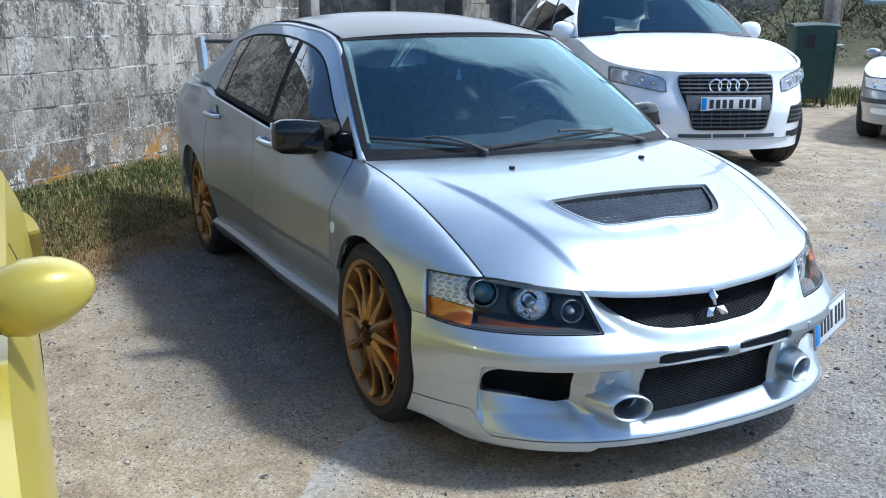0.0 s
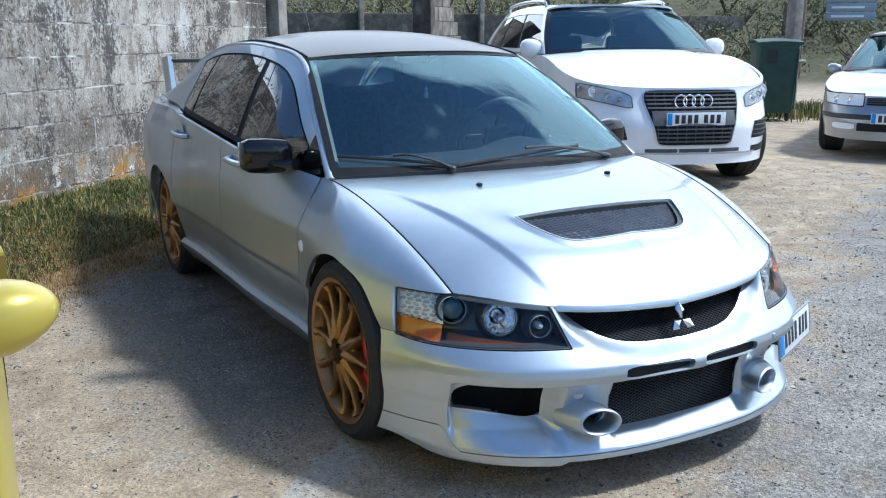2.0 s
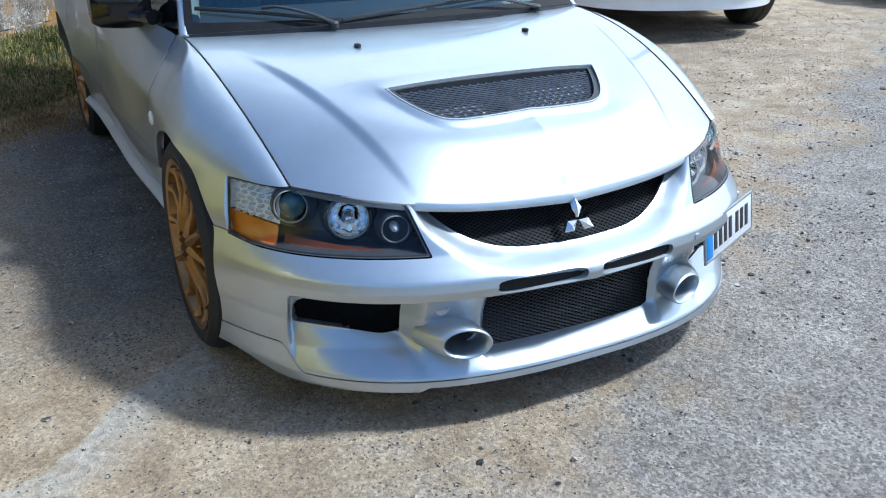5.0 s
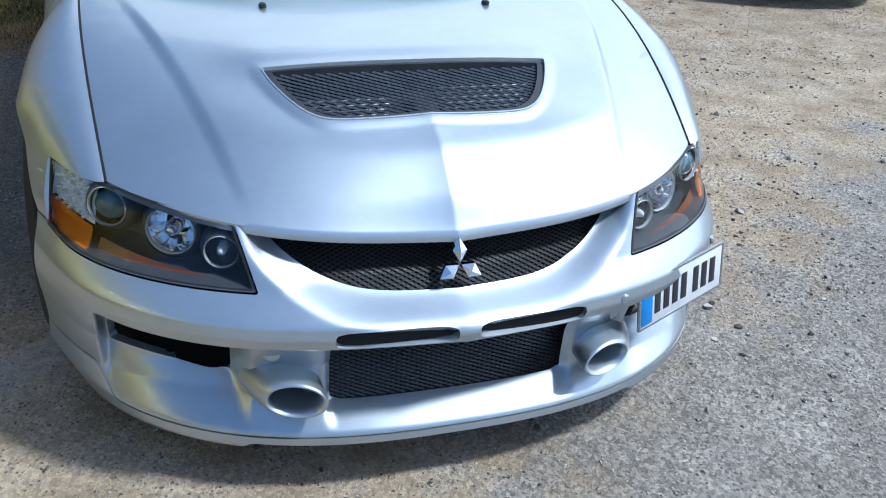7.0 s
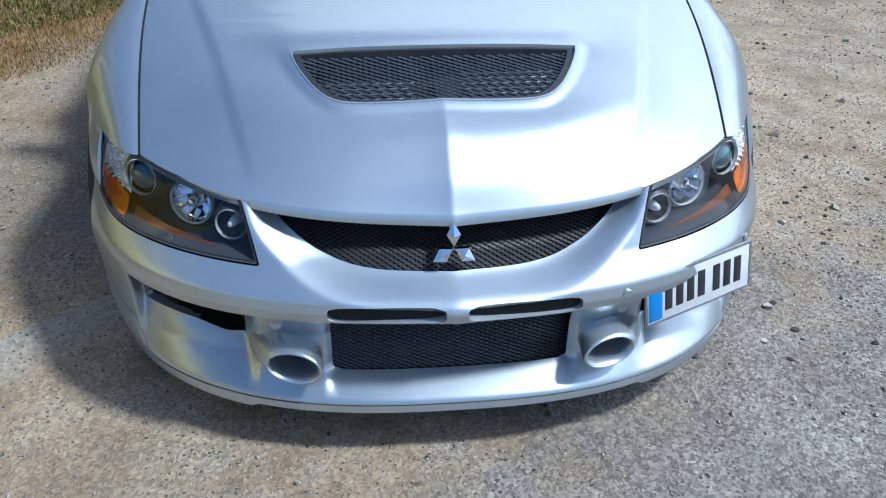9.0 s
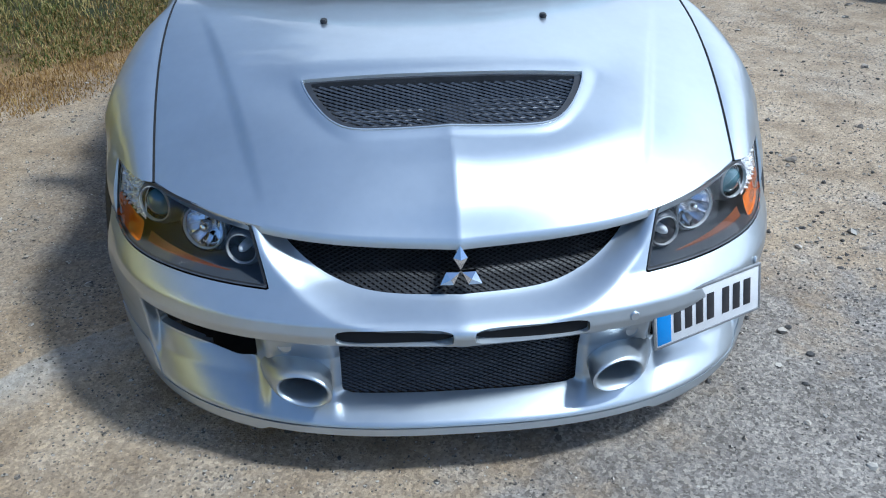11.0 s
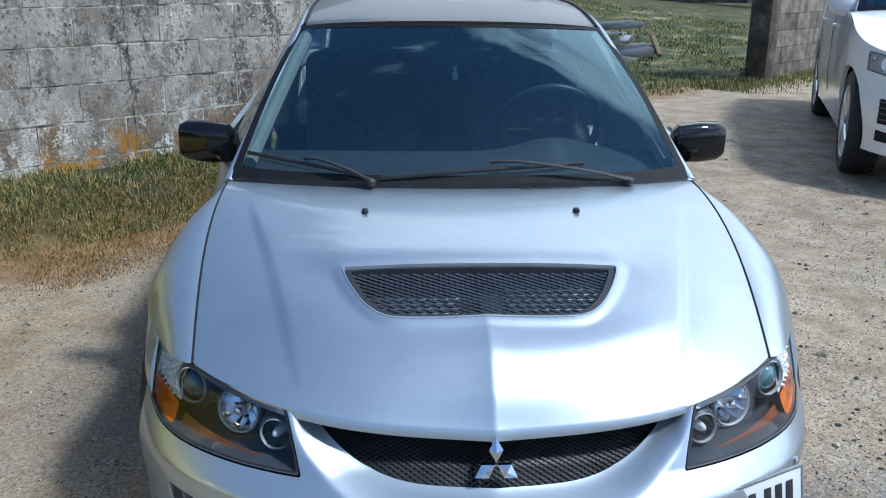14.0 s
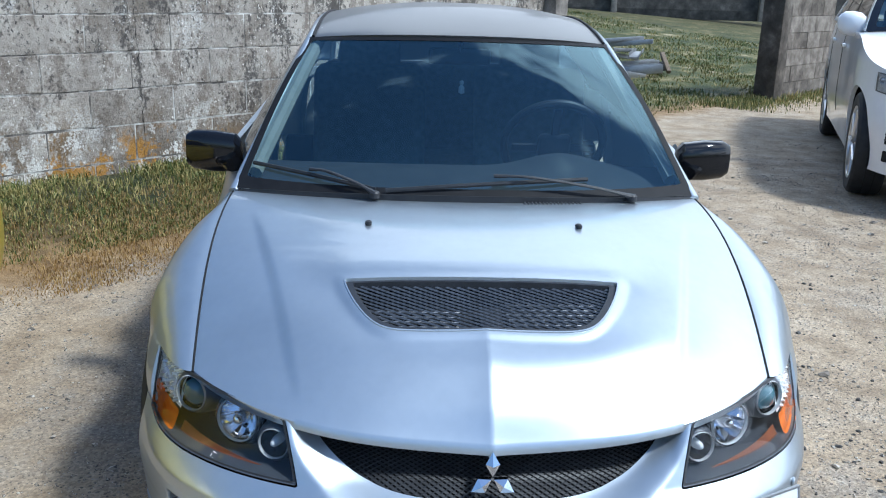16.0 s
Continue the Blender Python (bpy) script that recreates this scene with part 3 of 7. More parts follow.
def wall_material(name="blockwork"):
    """Old rendered blockwork: pale grey, black mould running down, lime crumbs, brown and orange lichen at the foot."""
    m = material(name, [(0.5, (0.3, 0.28, 0.25))], 2.6, 0.95, bump=0.0)
    n, l = m.node_tree.nodes, m.node_tree.links
    b = n["Principled BSDF"]
    geo, info = n.new("ShaderNodeNewGeometry"), n.new("ShaderNodeObjectInfo")
    sep = n.new("ShaderNodeSeparateXYZ")
    l.new(geo.outputs["Position"], sep.inputs[0])

    def tex(scale, seed, stretch=1.0, rough=0.75, detail=10.0):
        t, mp = n.new("ShaderNodeTexNoise"), n.new("ShaderNodeMapping")
        mp.inputs["Location"].default_value, mp.inputs["Scale"].default_value = (seed, seed * 2, seed), (1, 1, stretch)
        l.new(geo.outputs["Position"], mp.inputs["Vector"])
        l.new(mp.outputs["Vector"], t.inputs["Vector"])
        t.inputs["Scale"].default_value, t.inputs["Detail"].default_value, t.inputs["Roughness"].default_value = scale, detail, rough
        return t.outputs["Fac"]

    def op(kind, a, c):
        k = n.new("ShaderNodeMath")
        k.operation = kind
        for i, q in enumerate((a, c)):
            if isinstance(q, (int, float)):
                k.inputs[i].default_value = q
            else:
                l.new(q, k.inputs[i])
        return k.outputs[0]

    def step(fac, lo, hi):
        k = n.new("ShaderNodeMapRange")
        k.interpolation_type = "SMOOTHSTEP"
        k.inputs["From Min"].default_value, k.inputs["From Max"].default_value = lo, hi
        l.new(fac, k.inputs["Value"])
        return k.outputs["Result"]

    def over(fac, col, under):
        k = n.new("ShaderNodeMix")
        k.data_type = "RGBA"
        l.new(fac, k.inputs["Factor"])
        l.new(under, k.inputs["A"])
        k.inputs["B"].default_value = (*col, 1)
        return k.outputs["Result"]

    Z = sep.outputs["Z"]
    ramp = n.new("ShaderNodeValToRGB")
    ramp.color_ramp.elements[0].position, ramp.color_ramp.elements[0].color = 0.36, (0.165, 0.137, 0.107, 1)
    ramp.color_ramp.elements[1].position, ramp.color_ramp.elements[1].color = 0.64, (0.53, 0.48, 0.41, 1)
    tone = op("ADD", tex(1.5, 2.0, 0.8, 0.65, 8.0), op("MULTIPLY", op("SUBTRACT", info.outputs["Random"], 0.5), 0.05))
    l.new(tone, ramp.inputs["Fac"])
    col = ramp.outputs["Color"]
    fray = op("MULTIPLY", op("SUBTRACT", tex(38.0, 61.0, 0.8, 0.7, 5.0), 0.5), 0.55)
    fray2 = op("MULTIPLY", op("SUBTRACT", tex(70.0, 77.0, 1.0, 0.7, 4.0), 0.5), 0.5)
    # grey grime in the pores, black mould in runs, thickest up high
    col = over(op("MULTIPLY", step(op("ADD", tex(9.0, 5.0, 0.6, 0.65, 6.0), fray), 0.47, 0.62), 0.75), (0.165, 0.133, 0.103), col)
    runs = op("ADD", op("ADD", tex(3.6, 9.0, 0.38, 0.65, 6.0), fray), op("MULTIPLY", op("SUBTRACT", Z, 0.9), 0.07))
    col = over(op("MULTIPLY", step(runs, 0.53, 0.63), 0.85), (0.060, 0.054, 0.048), col)
    # lime bloom and crumbs
    col = over(op("MULTIPLY", step(op("ADD", tex(2.8, 41.0, 0.7, 0.65, 6.0), fray2), 0.58, 0.67), 0.75), (0.60, 0.575, 0.525), col)
    patchy = step(tex(2.2, 88.0, 0.8, 0.6, 4.0), 0.40, 0.58)
    col = over(op("MULTIPLY", step(tex(52.0, 23.0, 0.9, 0.70, 5.0), 0.595, 0.625), patchy), (0.76, 0.715, 0.64), col)
    col = over(op("MULTIPLY", step(tex(42.0, 3.0, 0.8, 0.72, 5.0), 0.585, 0.625), step(tex(3.1, 99.0, 0.6, 0.6, 4.0), 0.42, 0.56)), (0.05, 0.045, 0.040), col)
    # the foot of the wall
    foot = step(op("ADD", Z, op("MULTIPLY", tex(2.0, 7.0, 1.0, 0.6, 5.0), 0.6)), 0.98, 0.62)
    col = over(op("MULTIPLY", foot, step(op("ADD", tex(5.5, 13.0, 0.5, 0.65, 6.0), fray), 0.44, 0.60)), (0.19, 0.13, 0.072), col)
    col = over(op("MULTIPLY", foot, step(op("ADD", tex(8.0, 31.0, 0.7, 0.65, 6.0), fray2), 0.56, 0.62)), (0.74, 0.715, 0.65), col)
    lich = op("MULTIPLY", step(Z, 0.54, 0.34), step(op("ADD", tex(3.6, 19.0, 1.0, 0.6, 5.0), fray), 0.50, 0.60))
    col = over(op("MULTIPLY", lich, 0.9), (0.42, 0.205, 0.03), col)
    l.new(col, b.inputs["Base Color"])
    bump = n.new("ShaderNodeBump")
    bump.inputs["Strength"].default_value, bump.inputs["Distance"].default_value = 1.0, 0.012
    l.new(op("ADD", tex(24.0, 17.0, 1.0, 0.65, 6.0), op("MULTIPLY", tex(110.0, 1.0), 0.4)), bump.inputs["Height"])
    l.new(bump.outputs[0], b.inputs["Normal"])
    return m


def wall_matrix(s, z, out=0.0, turn=0.0):
    p = WALL_P + WALL_D * s + WALL_N * out
    return Matrix.Translation((p[0], p[1], z)) @ Matrix.Rotation(math.atan2(WALL_D[1], WALL_D[0]) + turn, 4, "Z")


def build_walls():
    blocks = wall_material()
    rng = random.Random(4)
    s0, s1 = -4.6, 3.53
    CRACK_S = -0.595
    course, long_, thick = 0.226, 0.565, 0.17
    back = shape("wall_yard", box((s1 - s0, thick - 0.02, 2.32), (0, 0, 0), 0.004), MORTAR)
    back.matrix_world = wall_matrix((s0 + s1) / 2, 0.93, -thick / 2 + 0.0085)
    tagged(back, "weathered grey concrete block wall, stained black, white and rust", "wall", kind="structure")
    inv = back.matrix_world.inverted()
    meshes = []
    for k in range(7):
        v, f = box((long_ - 0.003, 0.03, course - 0.008), (0, 0, 0), 0.004, seg=1)
        rr = random.Random(k)
        v = [(p[0] + rr.uniform(-0.002, 0.002), p[1], p[2] + rr.uniform(-0.004, 0.004)) for p in v]
        me = mesh_of("block", v, f, 20)
        me.materials.append(blocks)
        meshes.append(me)
    halfs = {}
    for r in range(10):
        z = 0.058 + course * (r + 0.5) - 0.226
        s = s0 + (long_ / 2 if r % 2 else 0)
        while s < s1 - 0.02:
            w = min(long_, s1 - s)
            ob = new("block", meshes[rng.randrange(7)])
            ob.parent = back
            m = wall_matrix(s + w / 2, z, -0.0140 + rng.uniform(-0.0020, 0.0010), rng.uniform(-0.0008, 0.0008))
            ob.matrix_local = inv @ m @ Matrix.Diagonal((w / long_, 1, 1, 1))
            s += long_
    # a long settlement crack down the wall
    crng = random.Random(12)
    pts = [(CRACK_S + 0.010 * math.sin(3 * z) + crng.uniform(-0.007, 0.007), z) for z in np.arange(0.22, 2.05, 0.026)]
    v, f = [], []
    for k, (a, z) in enumerate(pts):
        w = 0.0006 + 0.0028 * crng.random() ** 2
        v += [tuple(inv @ wall_matrix(a - w, z, 0.0036).translation), tuple(inv @ wall_matrix(a + w, z, 0.0036).translation)]
        if k:
            f.append([2 * k - 2, 2 * k - 1, 2 * k + 1, 2 * k])
    shape("crack", (v, f), VOID, back, "long dark crack")
    post = shape("gate_post", edged(box((0.19, 0.20, 2.45), (0, 0, 1.225), 0.012)), CONCRETE)
    post.matrix_world = wall_matrix(3.66, 0.0, 0.02)
    tagged(post, "pale concrete gate post at the end of the block wall", "post")
    # far side of the gateway: a dark pillar and a broken wall stepping down
    s = 8.45
    pil = shape("gate_pillar", box((0.24, 0.30, 2.4), (0, 0, 1.15), 0.02), PILLAR)
    pil.matrix_world = wall_matrix(s + 0.19, 0.0, 0.0)
    tagged(pil, "dark stained concrete gate pillar", "pillar")
    run = shape("wall_broken", box((0.14, 0.16, 2.2), (0, 0, 1.1), 0.015), RUIN)
    run.matrix_world = wall_matrix(s + 0.40, 0, 0.02)
    tagged(run, "ruined block wall stepping down beside the gate pillar", "wall", kind="structure")
    inv = run.matrix_world.inverted()
    me = mesh_of("block", *box((0.44, 0.15, 0.220), (0, 0, 0), 0.005, seg=1), 20)
    me.materials.append(RUIN)
    for r in range(10):
        n_ = {4: 3.4, 5: 3.0, 6: 2.6, 7: 2.0, 8: 1.7, 9: 1.4}.get(r, 4.2)
        a = s + 0.47
        first = True
        while a < s + 0.47 + n_ * 0.42:
            w = 0.22 if first and r % 2 else 0.44
            first = False
            ob = new("block", me)
            ob.parent = run
            ob.matrix_local = inv @ wall_matrix(a + w / 2, 0.11 + 0.224 * r, 0.0 + rng.uniform(-0.004, 0.004)) @ Matrix.Diagonal(((w - 0.004) / 0.44, 1, 1, 1))
            a += w
    far = shape("wall_boundary", box((26.0, 0.16, 1.5), (0, 0, 0), 0.01), DARK_CONCRETE)
    far.matrix_world = Matrix.Translation((13.0, 24.5, 1.34)) @ Matrix.Rotation(radians(-4), 4, "Z")
    tagged(far, "low dark boundary wall across the field", "wall", kind="structure")
    fm = mesh_of("block", *box((0.496, 0.03, 0.236), (0, 0, 0), 0.004, seg=1), 20)
    fm.materials.append(DARK_CONCRETE)
    for r in range(5):
        for k in range(30):
            ob = new("block", fm)
            ob.parent = far
            ob.matrix_local = Matrix.Translation((-9.5 + 0.5 * k + (0.25 if r % 2 else 0), -0.0705 + rng.uniform(-0.001, 0.001), -0.36 + 0.24 * r))
    for k, x in enumerate((-7.2, -2.9, 1.4, 5.7)):
        fp = shape("fence_post", box((0.16, 0.16, 2.5), (0, 0, 1.25), 0.012), CONCRETE)
        fp.matrix_world = far.matrix_world @ Matrix.Translation((x, -0.19, -0.75))
        tagged(fp, "grey concrete post in front of the boundary wall", "post", group="boundary posts")


build_ground()
build_walls()

# ---- the silver saloon: its front axle stands over the origin, nose towards -y ----
HUB_Z, AXLE_F, AXLE_R = 0.303, 0.022, 2.50
ARCH = 0.323


def evo_b(z):
    """How far the nose reaches ahead of the front axle at a height."""
    return np.interp(z, [0.09, 0.115, 0.14, 0.17, 0.20, 0.28, 0.345, 0.375, 0.40, 0.425, 0.45, 0.50, 0.56, 0.62],
                     [0.748, 0.760, 0.757, 0.742, 0.729, 0.733, 0.758, 0.768, 0.762, 0.738, 0.716, 0.694, 0.660, 0.590])


def evo_a(z):
    return np.interp(z, [0.09, 0.15, 0.30, 0.50, 0.62], [0.80, 0.815, 0.832, 0.836, 0.83])


def evo_p(z):
    return 2.55 - 0.25 * smooth(0.40, 0.50, z)


def corner(y, z):
    """How much the upper corners of the nose are drawn in."""
    return (0.024 + 0.010 * smooth(0.48, 0.58, z)) * smooth(-0.52, -0.26, y) * smooth(-0.02, -0.17, y) * smooth(0.33, 0.46, z)


def recess(x, z):
    """Depth of the lower front below the bumper's brow: a rising shelf that runs back to the mouth and the side vents."""
    x = np.abs(x)
    deep = 0.050 - 0.022 * smooth(0.246, 0.276, x) + 0.056 * smooth(0.405, 0.450, x) - 0.034 * smooth(0.48, 0.67, x) - 0.050 * smooth(0.674, 0.697, x)
    top = 0.184 + 0.028 * smooth(0.24, 0.40, x) + 0.024 * smooth(0.40, 0.50, x) + 0.016 * smooth(0.50, 0.70, x)
    rise = np.clip((z - 0.146) / (top - 0.146), 0, 1)
    return deep * (0.75 * rise + 0.25 * rise * rise) * smooth(0.353, 0.338, z)


def seam_z(x):
    """The joint between bumper and chin spoiler."""
    return 0.1375 + 0.070 * smooth(0.668, 0.712, np.abs(x))


def nose(U, Z):
    """The front skin: U is -1 to 1 from flank to flank round the nose."""
    p = evo_p(Z)
    a = np.abs(U) * math.pi / 2
    c, s = np.maximum(np.cos(a), 0) ** (2 / p), np.sin(a) ** (2 / p)
    x, y = evo_a(Z) * s, -evo_b(Z) * c
    slope = 0.128 * 4 * np.minimum(x, 0.42) ** 3 / 0.385 ** 4
    y = y + 0.055 * smooth(0.045, -0.004, (grille_z(np.minimum(x, 0.42)) - Z) / np.sqrt(1 + slope ** 2)) * smooth(0.42, 0.37, x)
    y = y - 0.012 * np.exp(-x / 0.10) * smooth(0.2, 0.34, Z)
    x = x - corner(y, Z)
    x = x + (0.036 + 0.008 * smooth(0.52, 0.42, Z)) * bell(y, 0, 0.36) * smooth(-0.50, -0.15, y)
    y = y + recess(x, Z)
    return np.sign(U) * x, y, Z


def top_z(x):
    """The height of the bonnet's front edge above a place on the nose."""
    return 0.533 + 0.056 * np.clip(np.abs(x) / 0.62, 0, 1) ** 1.5


def grille_z(x):
    return 0.428 + 0.128 * (np.abs(x) / 0.385) ** 4


def oval(x, z, cx, cz, rx, rz, n=4.0):
    """Positive outside a rounded rectangle."""
    return np.abs((np.abs(x) - cx) / rx) ** n + np.abs((z - cz) / rz) ** n - 1


def lamp_line(x, y, z):
    """Positive inside the outline of the headlamp."""
    inner = np.abs(x) - (0.392 + 0.28 * (z - 0.45))
    low = z - (0.449 + 0.006 * smooth(-0.42, -0.30, y))
    outer = (-0.318 + 0.28 * (z - 0.45)) - y
    return np.minimum(np.minimum(inner * 1.0, low), outer)


def side_x(y, z):
    """Half-width of the flanks."""
    w = 0.806 + 0.030 * smooth(0.30, 1.1, y)
    w = w - (0.085 * (1 - smooth(0.35, 1.0, y)) + 0.012) * (np.clip(z - 0.64, 0, 1) / 0.16) ** 1.4
    w = w - 0.012 * smooth(0.455, 0.438, z) - 0.045 * smooth(0.45, 0.2, z)
    w = w + 0.048 * bell(y, 0.0, 0.30) * smooth(0.85, 0.6, z) + 0.040 * bell(y, AXLE_R, 0.40) * smooth(0.88, 0.6, z)
    w = w - 0.16 * np.clip(y - 2.85, 0, 1) ** 1.6 - 0.045 * smooth(2.1, 2.6, y) * smooth(0.78, 0.95, z) ** 1.5
    return w


def belt_z(y):
    return 0.808 + 0.064 * (y - 0.35)


def bonnet(A, B):
    """A: -1 to 1 across, B: 0 nose to 1 windscreen."""
    r = np.abs(A)
    w = 0.640 + 0.05 * B + 0.012 * np.sin(math.pi * B)
    ye, yc = -0.43 + 0.79 * B, -0.653 + 0.90 * B
    y = ye + (yc - ye) * (1 - r ** (3.3 - 1.1 * B))
    y = y - 0.012 * np.exp(-np.abs(A) / 0.13) * (1 - B) ** 5
    ze = 0.588 + 0.227 * B + 0.20 * B * (1 - B)
    crown = -0.056 * (1 - B) ** 7 + 0.026 * (1 - (1 - B) ** 7) * (1 - 0.75 * B)
    z = ze + crown * (1 - r ** (1.6 + 0.9 * smooth(0, 0.3, B)))
    x = A * w
    ax = np.abs(x)
    z = z + 0.016 * np.exp(-ax / 0.16) * smooth(0.36, 0.12, B) * smooth(0.0, 0.06, B)
    # raised middle, its flanks running from the lamps to the screen
    edge = 0.385 + 0.27 * B
    z = z + 0.010 * smooth(edge + 0.018, edge - 0.010, ax) * smooth(0.0, 0.2, B) * smooth(0.85, 0.45, B)
    # the hollow round the vent
    ring = ((x / 0.40) ** 2 + ((y + 0.285) / 0.22) ** 2)
    z = z - 0.011 * smooth(1.45, 0.45, ring) * smooth(-0.155, -0.315, y)
    # the raised collar round the vent's sides and front
    out_ = np.clip(-vent_shape(x, y), 0, 0.2)
    z = z + 0.0075 * np.exp(-(out_ / 0.040) ** 2) * smooth(-0.231, -0.291, y)
    z = z + 0.006 * bell(y, -0.231, 0.05) * smooth(0.42, 0.30, ax)
    return x, y, z


def vent_shape(x, y):
    """Positive inside the bonnet vent: a straight rear edge and a bowed front."""
    t = (-0.268 - y) / 0.177
    w = 0.320 - 0.082 * np.clip(t, 0, 1.2) ** 1.3
    body = (1 - (np.abs(x) / w) ** 12 - np.clip(t + 0.06 * (np.abs(x) / 0.3) ** 2, 0, 2) ** 7) * 0.035
    return np.minimum(-0.268 - y, np.clip(body, -0.2, 0.03))


def screen(A, B):
    """The windscreen: A -1 to 1 across, B 0 base to 1 header."""
    w = 0.690 + (0.533 - 0.690) * B
    y = 0.365 + 0.668 * B - (0.135 - 0.0 * B) * (1 - np.abs(A) ** 2.2) * (1 + 0.15 * B)
    z = 0.822 + 0.402 * B + 0.018 * (1 - A * A) + 0.028 * np.sin(math.pi * B)
    return A * w, y, z


def roof(A, T):
    """The roof: T 0 header to 1 rear edge."""
    w = 0.533 + 0.006 * np.sin(math.pi * np.minimum(T * 1.2, 1)) - 0.02 * T
    y = 1.033 + 1.42 * T - 0.155 * (1 - np.abs(A) ** 2.2) * (1 - T) ** 2
    ze = 1.224 + 0.060 * np.sin(math.pi * np.minimum(T * 0.95 + 0.0, 1) ** 0.85) + 0.010 * T
    z = ze + (0.018 + 0.036 * np.sin(math.pi * np.clip(T * 0.85 + 0.08, 0, 1))) * (1 - np.abs(A) ** 2.4)
    return A * w, y, z


def rail(t):
    """The line above the side windows, from the pillar's foot over the roof's edge to the rear deck: t 0 to 3."""
    pts = [(0.690, 0.365, 0.822), (0.611, 0.70, 1.028), (0.533, 1.033, 1.224), (0.535, 1.45, 1.278), (0.535, 1.85, 1.288),
           (0.524, 2.25, 1.268), (0.560, 2.55, 1.200), (0.595, 2.85, 1.080), (0.625, 3.10, 0.960)]
    c = curve_points(pts, 12)
    k = np.clip(np.asarray(t) / 3 * (len(c) - 1), 0, len(c) - 1)
    return [np.interp(k, range(len(c)), c[:, i]) for i in range(3)]


def window_skin(T, H):
    """The side glass: T 0 to 3 along the rail, H 0 belt to 1 rail."""
    x1, y1, z1 = rail(T)
    y0 = y1 + 0.02
    z0 = belt_z(y0)
    x0 = side_x(y0, z0) - 0.045
    z0 = np.minimum(z0, z1)
    return x0 + (x1 - x0) * H + 0.035 * np.clip(z1 - z0, 0, 0.4) * np.sin(math.pi * H), y0 + (y1 - y0) * H, z0 + (z1 - z0) * H


def hexes(width, height, cell=0.012, bar=0.0017, rise=1.35):
    """A sheet of expanded metal: diamond strands in the x-z plane, to be bent."""
    strands = []
    n, m = int(width / (2 * cell)) + 2, int(height / (cell * 0.62)) + 2
    dx, dz = cell, cell * 0.62 / rise
    v, f = [], []
    for j in range(m):
        for i in range(-n, n):
            x, z = (i * 2 + (j % 2)) * dx, j * dz
            for s in (-1, 1):
                x2, z2 = x + s * dx, z + dz
                k = len(v)
                ux, uz = -(z2 - z), (x2 - x)
                q = bar / math.hypot(ux, uz)
                ux, uz = ux * q, uz * q
                v += [(x - ux, 0.0016, z - uz), (x + ux, -0.0016, z + uz), (x2 + ux, -0.0016, z2 + uz), (x2 - ux, 0.0016, z2 - uz)]
                f.append([k, k + 1, k + 2, k + 3])
    return v, f


def bent(vf, fn, ok):
    """Bend a flat sheet: fn(x, z) -> y; strands not wholly ok(x, z) go."""
    v, f = vf
    a = np.array(v)
    good = ok(a[:, 0], a[:, 2])
    ys = fn(a[:, 0], a[:, 2]) + a[:, 1]
    f2 = [g for g in f if all(good[i] for i in g)]
    used = sorted({i for g in f2 for i in g})
    at = {i: k for k, i in enumerate(used)}
    return [(a[i, 0], ys[i], a[i, 2]) for i in used], [[at[i] for i in g] for g in f2]


def y_on_nose(x, z):
    p = evo_p(z)
    y = -evo_b(z) * np.maximum(1 - np.minimum(np.abs(x) / evo_a(z), 1) ** p, 0) ** (1 / p)
    return y


def both(name, vf, mat, parent, label="", sharp=35):
    """A part and its mirror image on the other side."""
    return [shape(name, vf, mat, parent, label, sharp), shape(name, flip(vf), mat, parent, label, sharp)]


